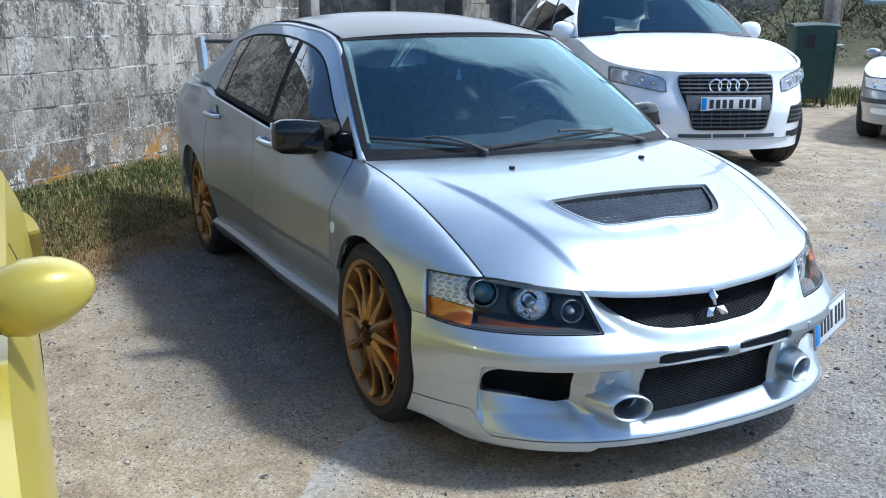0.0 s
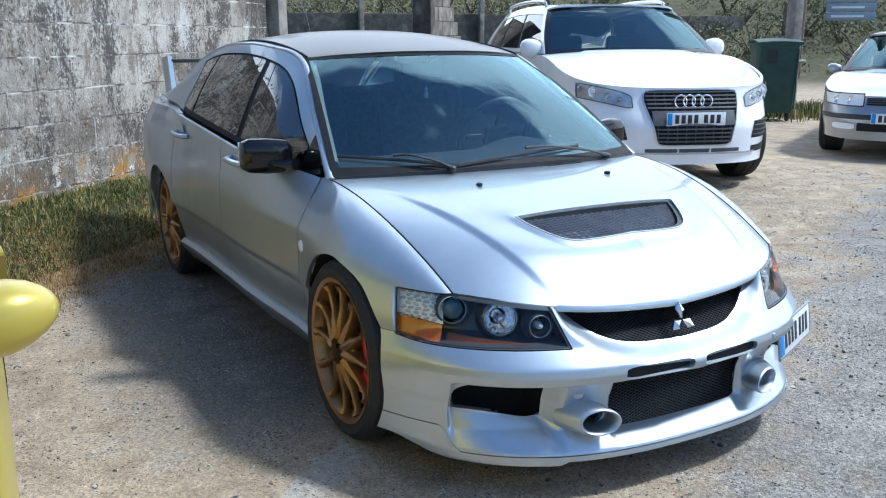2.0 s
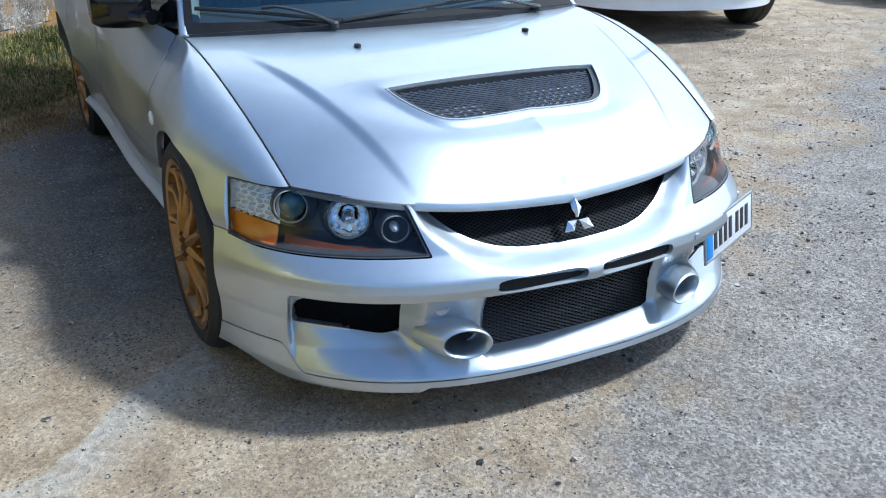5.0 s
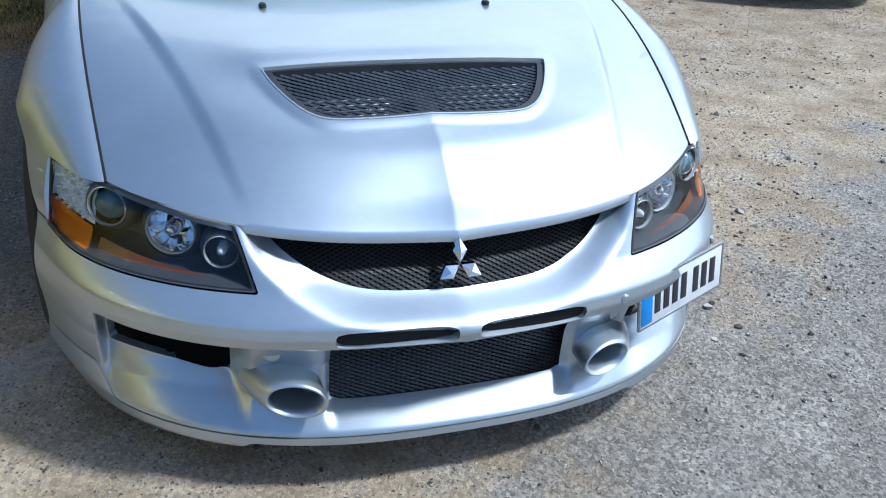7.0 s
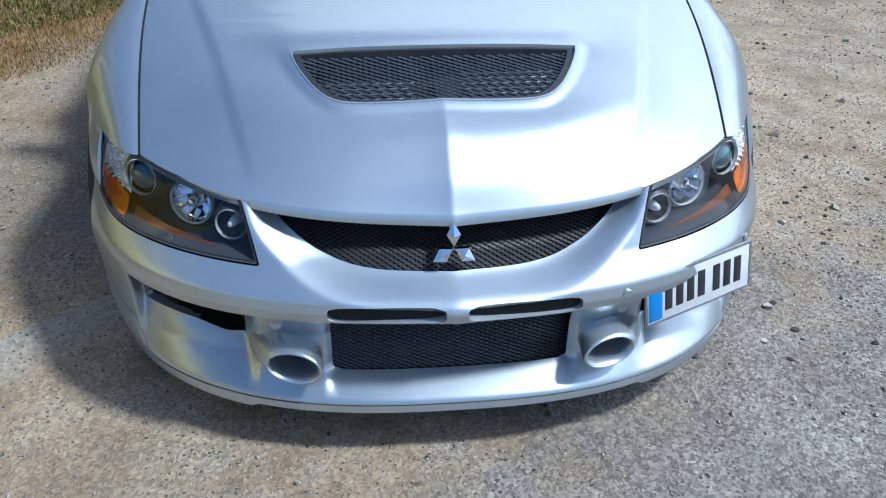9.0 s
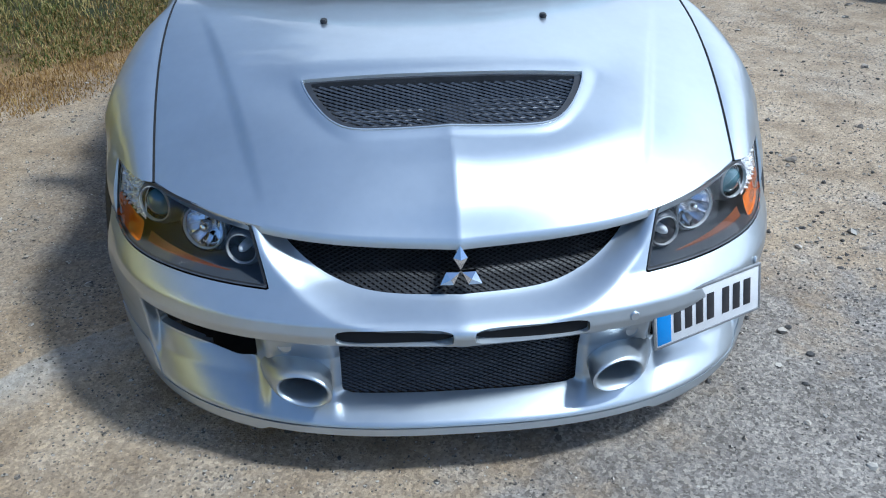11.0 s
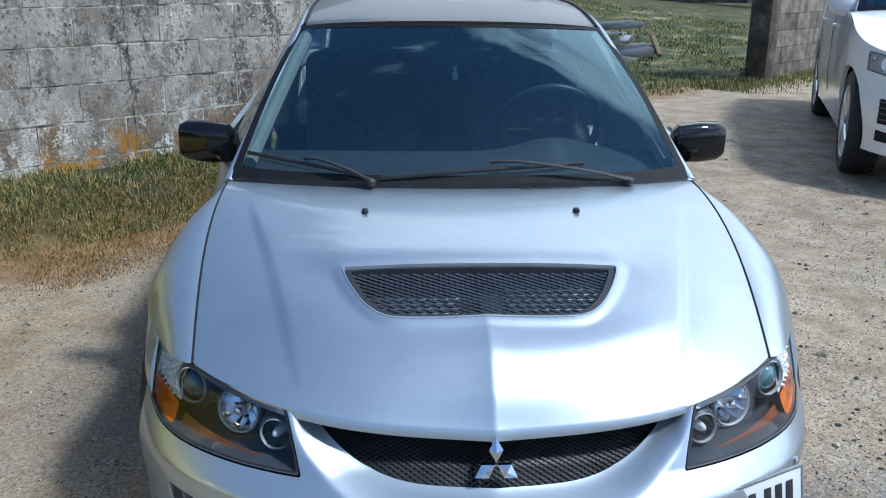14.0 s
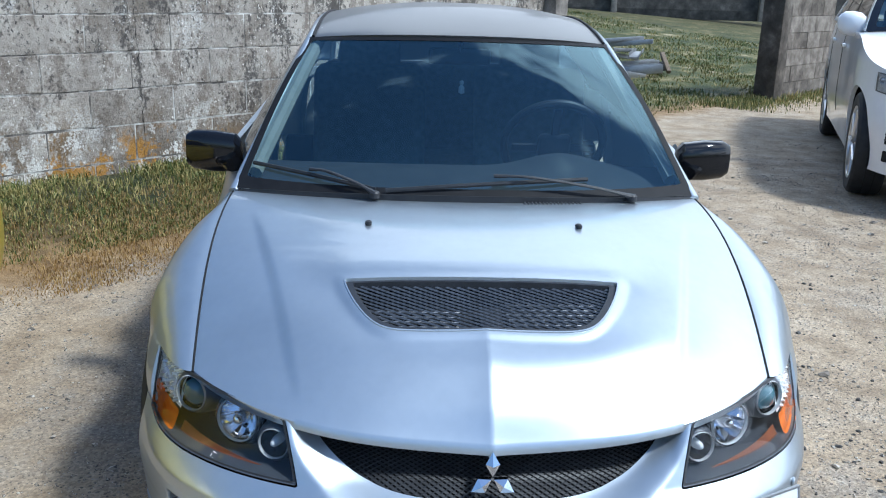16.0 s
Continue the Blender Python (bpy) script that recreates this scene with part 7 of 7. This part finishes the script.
def hatch_details():
    flank = lambda y, z: float(hatch_skin(np.array((y + HATCH["front"]) / (HATCH["base"] + HATCH["rear"] + HATCH["front"])), np.array(z))[0])
    for s in (-1, 1):
        for y0, y1, z0, z1 in ((1.62, 1.66, 0.30, 0.75),):
            shape("door_seam", tube([(s * flank(y0 + (y1 - y0) * t, z0 + (z1 - z0) * t), y0 + (y1 - y0) * t, z0 + (z1 - z0) * t) for t in np.linspace(0, 1, 10)], 0.0025, 5), VOID, hatch)
        shape("side_moulding", edged(patch(lambda Y, Z: (np.vectorize(flank)(Y, Z) * s + s * 0.008, Y, Z), np.linspace(0.62, 0.86, 12), np.linspace(0.405, 0.417, 3), [], (s, 0, 0)), 0.008), BLACK_PLASTIC, hatch)
        hx = flank(1.50, 0.66)
        shape("handle_recess", lathe([(0.05, 0.0), (0.048, 0.004 * s), (0.038, 0.001 * s), (0.001, -0.001 * s)], 24, "x", (s * hx, 1.50, 0.66)), YELLOW, hatch)
        shape("door_handle", tube(curve_points([(s * (hx), 1.455, 0.66), (s * (hx + 0.028), 1.47, 0.66), (s * (hx + 0.03), 1.53, 0.66), (s * hx, 1.545, 0.66)], 5), 0.014, 8), YELLOW, hatch)
        shape("tail_lamp", box((0.05, 0.10, 0.14), (s * (flank(3.10, 0.68) - 0.045), 3.12, 0.70), 0.02, Matrix.Rotation(-s * 0.6, 3, "Z")), RED_LENS, hatch)
        shape("headlamp", box((0.30, 0.06, 0.14), (s * 0.52, float(nose_y(HATCH, np.array(0.52), np.array(0.62))) + 0.012, 0.62), 0.03, Matrix.Rotation(s * 0.42, 3, "Z")), CLEAR_LENS, hatch)
    for s in (-1, 1):
        bp = offset(patch(hatch_skin, 1 - np.linspace(0, 0.40, 40) ** 2.0, np.linspace(0.24, 0.57, 16), [lambda x, y, z, u, v: np.hypot(y - 2.42, z - 0.29) - 0.34], (0.5, 1, 0)), 0.035)
        shape("rear_bumper", edged(bp if s > 0 else flip(bp), 0.05), YELLOW, hatch)


suv_details()
sedan_details()
hatch_details()

# ---- bin, pole, sign, debris, plants, stones ----
def build_bin():
    b = thing("wheelie_bin", "dark green plastic communal waste container with lid", "bin", place(9.75, 7.62, -34) @ Matrix.Diagonal((0.76, 0.76, 0.95, 1)))
    v, f = [], []
    rows = [(0.14, 0.375, 0.35), (0.3, 0.385, 0.365), (1.16, 0.42, 0.42), (1.26, 0.43, 0.43)]
    for z, hx, hy in rows:
        for a in np.linspace(0, 2 * math.pi, 32, endpoint=False):
            c, s = math.cos(a), math.sin(a)
            r = 1 / (abs(c) ** 8 + abs(s) ** 8) ** (1 / 8)
            v.append((hx * r * c, hy * r * s, z))
    for i in range(len(rows) - 1):
        f += [[i * 32 + k, i * 32 + (k + 1) % 32, (i + 1) * 32 + (k + 1) % 32, (i + 1) * 32 + k] for k in range(32)]
    f.append(list(range(32))[::-1])
    shape("tub", (v, f), BIN_GREEN, b)
    for x in (-0.395, 0.395):
        shape("edge_rib", box((0.03, 0.03, 0.98), (x * 0.96, -0.375, 0.70), 0.012, Matrix.Rotation(radians(5), 3, "X")), BIN_GREEN, b)
    shape("tub_collar", box((0.885, 0.885, 0.05), (0, 0, 1.26), 0.02), BIN_GREEN, b)
    shape("lid", edged(patch(lambda A, B: (A * 0.45, B * 0.45, 1.285 + 0.045 * (1 - B * B) + 0.02 * (1 - A * A)), np.linspace(-1, 1, 21), np.linspace(-1, 1, 21), [], (0, 0, 1)), 0.03), BIN_GREEN, b)
    shape("notice", box((0.20, 0.006, 0.22), (-0.14, -0.432, 1.06), 0.004, Matrix.Rotation(radians(5), 3, "X")), BLACK_PLASTIC, b)
    for x in (-0.28, 0.28):
        for y in (-0.26, 0.26):
            c = shape("castor", join(lathe([(0.08, -0.025), (0.09, -0.02), (0.09, 0.02), (0.08, 0.025)], 20, "x", (x, y, 0.09)), box((0.06, 0.06, 0.06), (x, y, 0.14), 0.01)), BLACK_PLASTIC, b)


def build_pole():
    p = thing("utility_pole", "grey concrete utility pole beside the green bin", "pole", Matrix.Translation((11.18, 8.52, 0)))
    shape("shaft", box((0.21, 0.20, 7.0), (0.03, 0, 3.4), 0.03), CONCRETE, p)
    shape("conduit", tube([(0.27, -0.05, 0.0), (0.27, -0.05, 4.0)], 0.055, 12), STEEL, p)
    for z in (0.9, 2.2, 3.4):
        shape("strap", box((0.42, 0.25, 0.03), (0.05, 0, z), 0.008), STEEL, p)
    s = thing("road_sign", "blue-grey direction sign on two posts beside the road", "sign", Matrix.Translation((22.3, 15.9, 0.2)) @ Matrix.Rotation(radians(-35), 4, "Z"))
    for x in (-0.5, 0.5):
        shape("sign_post", tube([(x, 0.06, 0), (x, 0.06, 2.45)], 0.04, 10), STEEL, s)
    for k in range(3):
        shape("sign_panel", box((1.45, 0.04, 0.235), (0, 0, 1.70 + 0.26 * k), 0.015), SIGN_BLUE, s)
        shape("sign_bar", box((0.95, 0.012, 0.06), (-0.1, -0.022, 1.70 + 0.26 * k), 0.004), PLATE_WHITE, s)
    for k, (x, y) in enumerate(((21.5, 17.0), (24.0, 19.5), (26.5, 22.0), (23.0, 13.0))):
        w = shape("wooden_post", tube([(x, y, -0.1), (x + 0.05, y, 2.6)], [0.09, 0.08], 10), WOOD)
        tagged(w, "weathered wooden post by the road", "post", group="roadside posts")


def build_debris():
    rng = random.Random(8)
    base = Matrix.Translation((3.35, 12.6, float(ground_z(3.35, 12.6)))) @ Matrix.Scale(1.15, 4)
    for k, (l_, w, h, z, r, x, y, m) in enumerate(((1.0, 0.16, 0.05, 0.14, 10, 0.0, 0.0, STEEL), (0.8, 0.12, 0.05, 0.25, 35, -0.1, 0.05, STEEL), (0.9, 0.2, 0.12, 0.06, -8, 0.05, -0.15, STEEL), (0.7, 0.06, 0.05, 0.33, 55, 0.0, 0.0, STEEL),
                                                   (1.1, 0.10, 0.06, 0.40, -22, -0.15, 0.1, STEEL), (0.6, 0.14, 0.05, 0.30, 70, 0.15, -0.05, STEEL), (0.9, 0.18, 0.08, 0.05, 25, -0.2, -0.45, STEEL), (0.7, 0.08, 0.05, 0.47, 5, -0.1, 0.0, STEEL))):
        o = shape("metal_section", join(box((l_, w, 0.006), (0, 0, -h / 2), 0.002), box((l_, 0.006, h), (0, w / 2, 0), 0.002), box((l_, 0.006, h), (0, -w / 2, 0), 0.002)), m)
        o.matrix_world = base @ Matrix.Translation((x, y, z)) @ Matrix.Rotation(radians(r), 4, "Z") @ Matrix.Rotation(radians(rng.uniform(-8, 8)), 4, "Y")
        tagged(o, "scrap galvanised steel channel lying in the grass", "scrap metal", group="scrap heap")
    o = shape("timber_offcut", box((0.06, 0.5, 0.05), (0, 0, 0), 0.006), WOOD)
    o.matrix_world = base @ Matrix.Translation((0.62, 0.1, 0.16)) @ Matrix.Rotation(radians(28), 4, "X")
    tagged(o, "weathered timber offcut leaning on the scrap", "timber", group="scrap heap")
    o = shape("old_tyre", lathe([(0.10, -0.05), (0.16, -0.055), (0.18, -0.03), (0.18, 0.03), (0.16, 0.055), (0.10, 0.05)], 28, "z", caps=False), RUBBER)
    o.matrix_world = base @ Matrix.Translation((0.55, 0.3, 0.09))
    tagged(o, "old black tyre lying in the rough grass", "tyre")


def blades(points, heights, width, spread, rng, lean=0.45):
    """Grass blades: narrow bent triangles."""
    v, f = [], []
    for (x, y, z), h in zip(points, heights):
        a = rng.uniform(0, 2 * math.pi)
        dx, dy = math.cos(a), math.sin(a)
        b = rng.uniform(0, 2 * math.pi)
        q = h * rng.uniform(0.1, lean)
        ex, ey = math.cos(b) * q, math.sin(b) * q
        w = width * rng.uniform(0.6, 1.3)
        k = len(v)
        v += [(x - dx * w, y - dy * w, z - 0.01), (x + dx * w, y + dy * w, z - 0.01), (x + ex * 0.4 + dx * w * 0.7, y + ey * 0.4 + dy * w * 0.7, z + h * 0.6),
              (x + ex * 0.4 - dx * w * 0.7, y + ey * 0.4 - dy * w * 0.7, z + h * 0.6), (x + ex, y + ey, z + h * (1 - 0.3 * q / max(h, 1e-6)))]
        f += [[k, k + 1, k + 2, k + 3], [k + 3, k + 2, k + 4]]
    return v, f


def build_grass():
    rng = random.Random(11)

    def strip(n, d0, d1, s0, s1, hmin, hmax, keep=None):
        pts, hs = [], []
        while len(pts) < n:
            d, s = rng.uniform(d0, d1), rng.uniform(s0, s1)
            if noise.noise((s * 1.6, d * 1.6, 5.0)) + 0.6 * noise.noise((s * 5.5, d * 5.5, 1.0)) < rng.uniform(-0.75, 0.35):
                continue
            p = WALL_P + WALL_D * s + WALL_N * d
            if keep and not keep(p[0], p[1]):
                continue
            k = (d - d0) / (d1 - d0)
            pts.append((p[0], p[1], float(ground_z(p[0], p[1]))))
            hs.append(rng.uniform(hmin, hmax) * (1.15 - 0.75 * k))
        return pts, hs

    g = shape("verge_grass", blades(*strip(46000, 0.0, 0.88, -3.2, 3.3, 0.010, 0.080), 0.0034, 0, rng, 1.3), LEAF)
    tagged(g, "long green grass and weeds along the foot of the wall", "grass", kind="stuff")
    g = shape("dry_verge_grass", blades(*strip(34000, 0.35, 1.42, -3.2, 2.9, 0.008, 0.045), 0.0026, 0, rng, 1.1), DRY)
    tagged(g, "short dry straw-coloured grass at the edge of the verge", "grass", kind="stuff")
    pts, hs = [], []
    while len(pts) < 52000:
        d, s = -rng.uniform(0.01, 1.0) ** 1.15 * 16.5, rng.uniform(1.0, 18)
        if noise.noise((s * 0.7, d * 0.7, 2.0)) + 0.5 * noise.noise((s * 2.6, d * 2.6, 8.0)) < rng.uniform(-0.30, 0.40):
            continue
        p = WALL_P + WALL_D * s + WALL_N * d
        pts.append((p[0], p[1], float(ground_z(p[0], p[1]))))
        hs.append(rng.uniform(0.015, 0.085))
    g = shape("field_grass", blades(pts, hs, 0.009, 0, rng, 1.2), FIELD)
    tagged(g, "patchy rough grass of the field behind the gateway", "grass", kind="stuff")
    pts, hs = [], []
    while len(pts) < 6000:
        d, s = rng.gauss(0.05, 0.3), rng.uniform(7.3, 11.5)
        p = WALL_P + WALL_D * s + WALL_N * d
        pts.append((p[0], p[1], float(ground_z(p[0], p[1]))))
        hs.append(rng.uniform(0.01, 0.13) * max(0.3, 1 - 0.9 * abs(d)))
    g = shape("pillar_weeds", blades(pts, hs, 0.006, 0, rng), LEAF)
    tagged(g, "green weeds at the foot of the gate pillar", "grass", kind="stuff")
    pts, hs = [], []
    while len(pts) < 3500:
        x, y = rng.gauss(11.3, 0.7), rng.gauss(8.1, 0.5)
        pts.append((x, y, float(ground_z(x, y))))
        hs.append(rng.uniform(0.04, 0.22))
    g = shape("bin_weeds", blades(pts, hs, 0.012, 0, rng), LEAF)
    tagged(g, "tall weeds round the pole and the bin", "grass", kind="stuff")


def build_bushes():
    """Scrub on the bank behind the yard, unseen bushes for reflections: limbs and many small leaf clumps."""
    rng = random.Random(21)
    spots = []
    for k in range(84):
        a = radians(4 + 68 * (k + rng.uniform(-0.4, 0.4)) / 84)
        r = rng.uniform(27, 38)
        spots.append((r * math.sin(a), r * math.cos(a) + 1, rng.uniform(1.0, 2.4)))
    # behind the wall, out of view: foliage that the side windows reflect
    for k in range(14):
        q = WALL_P + WALL_D * (-8.2 + 0.95 * k) - WALL_N * (rng.uniform(4.6, 6.4) + (3.0 if k > 7 else 0.0))
        spots.append((float(q[0]), float(q[1]), rng.uniform(2.6, 3.3) + (2.4 if k > 7 else 0.0)))
    # added unseen behind the camera to darken what the bumper reflects
    for k in range(17):
        a = radians(-72 + 9 * k + rng.uniform(-2, 2))
        r = rng.uniform(9.0, 11.0)
        spots.append((r * math.sin(a), -2.0 - r * math.cos(a), rng.uniform(2.7, 3.5)))
    for x, y, h in spots:
        z = float(ground_z(x, y)) - 0.1
        b = thing("shrub", "olive-brown scrub bush on the bank" if h < 2.5 else "unseen tall olive-green bush round the yard, added for reflections", "bush", Matrix.Translation((x, y, z)), group="bank scrub" if h < 2.5 else "bushes round the yard")
        limbs = []
        v, f = [], []
        for j in range(4):
            a, t = rng.uniform(0, 6.28), rng.uniform(0.3, 0.8)
            e = Vector((math.cos(a) * h * t, math.sin(a) * h * t, h * rng.uniform(0.5, 0.95)))
            limbs.append(tube([(0, 0, 0), tuple(e * 0.5 + Vector((0, 0, 0.1 * h))), tuple(e)], [0.05, 0.03, 0.01], 5))
        for q in range(int(1150 * max(1.0, h / 3.4) ** 2)):
            d = Vector((rng.gauss(0, 1), rng.gauss(0, 1), rng.gauss(0.2, 0.8))).normalized() * h * rng.uniform(0.45, 1.0)
            c = Vector((d.x, d.y, abs(d.z) * 0.8 + 0.12 * h))
            if noise.noise(c * 1.3 + Vector((x, y, 0))) < -0.15:
                continue
            u, w = Vector((rng.gauss(0, 1), rng.gauss(0, 1), rng.gauss(0, 1))).normalized(), Vector((rng.gauss(0, 1), rng.gauss(0, 1), rng.gauss(0, 1))).normalized()
            k = len(v)
            s = rng.uniform(0.03, 0.085) * (1.0 if h < 2.5 else 1.5)
            v += [tuple(c - u * s), tuple(c + w * s * 0.5), tuple(c + u * s), tuple(c - w * s * 0.5)]
            f.append([k, k + 1, k + 2, k + 3])
        for q in limbs:
            shape("limb", q, BARK, b)
        shape("crown", (v, f), SCRUB, b)


def build_stones():
    """Loose stones: fine grit in drifts, coarser gravel, a few pebbles."""
    rng = np.random.default_rng(5)

    def solid():
        bm = bmesh.new()
        bmesh.ops.create_icosphere(bm, subdivisions=1, radius=1.0)
        bm.verts.index_update()
        v, f = np.array([tuple(q.co) for q in bm.verts]), np.array([[q.index for q in g.verts] for g in bm.faces])
        bm.free()
        return v, f

    octa = np.array([(1, 0, 0), (-1, 0, 0), (0, 1, 0), (0, -1, 0), (0, 0, 1), (0, 0, -1)], float), np.array([(0, 2, 4), (2, 1, 4), (1, 3, 4), (3, 0, 4), (2, 0, 5), (1, 2, 5), (3, 1, 5), (0, 3, 5)])

    def scatter(name, label, n, radius, body, x0, x1, y0, y1, clump, mat):
        v0, f0 = body
        xs, ys = rng.uniform(x0, x1, n * 5), rng.uniform(y0, y1, n * 5)
        ok = (wall_dist(xs, ys) > 1.15 - 1.3 * smooth(2.8, 3.7, wall_run(xs, ys))) & ~((np.abs(xs) < 0.7) & (ys > -0.2) & (ys < 3.4))
        xs, ys = xs[ok], ys[ok]
        den = np.array([noise.noise((a * 1.1, c * 1.1, 9.0)) + 0.6 * noise.noise((a * 4.0, c * 4.0, 2.0)) for a, c in zip(xs, ys)])
        den = den + 0.22 * smooth(0.6, 1.4, xs) - 0.15 * smooth(-1.0, -1.6, xs)
        ok = den > rng.uniform(-0.65, clump, len(xs))
        xs, ys = xs[ok][:n], ys[ok][:n]
        n = len(xs)
        r = radius(rng.random(n))
        g = ground_z(xs, ys) + np.array([noise.noise((a * 1.4, c * 1.4, 0)) * 0.010 * math.exp(-((a / 9) ** 2 + (c / 9) ** 2)) + noise.noise((a * 5, c * 5, 3)) * 0.005 for a, c in zip(xs, ys)])
        P = v0[None] * rng.uniform(0.72, 1.2, (n, len(v0), 1))
        for i, j in ((0, 1), (1, 2), (0, 2)):
            a = rng.uniform(0, 6.28, n)[:, None]
            p, q = P[:, :, i].copy(), P[:, :, j].copy()
            P[:, :, i], P[:, :, j] = p * np.cos(a) - q * np.sin(a), p * np.sin(a) + q * np.cos(a)
        P = P * (r[:, None] * rng.uniform(0.7, 1.3, (n, 3)) * np.array([1, 1, 0.62]))[:, None, :]
        P = P + np.stack([xs, ys, g + r * 0.18], -1)[:, None, :]
        F = f0[None] + (np.arange(n) * len(v0))[:, None, None]
        o = shape(name, (P.reshape(-1, 3), F.reshape(-1, 3)), mat, sharp=25)
        tagged(o, label, "gravel", kind="stuff")

    ico = solid()
    scatter("grit", "fine grey and brown grit lying in drifts on the yard", 60000, lambda q: 0.0022 + 0.0030 * q ** 2.2, octa, -2.9, 4.6, -1.7, 4.8, 0.55, PEBBLE)
    scatter("gravel", "loose pale and dark gravel scattered over the yard", 9000, lambda q: 0.0045 + 0.0050 * q ** 3, ico, -2.9, 6.0, -1.7, 6.5, 0.75, PEBBLE)
    scatter("tarmac_crumbs", "dark crumbs of broken tarmac lying on the worn surface", 420, lambda q: 0.0045 + 0.008 * q ** 3, ico, -0.4, 3.2, -1.7, 2.2, 0.9, CRUMB)
    scatter("pebbles", "scattered larger pale stones on the yard", 260, lambda q: 0.009 + 0.012 * q ** 3, ico, -2.9, 5.0, -1.6, 5.0, 0.75, PEBBLE)


build_bin()
build_pole()
build_debris()
build_grass()
build_bushes()
build_stones()
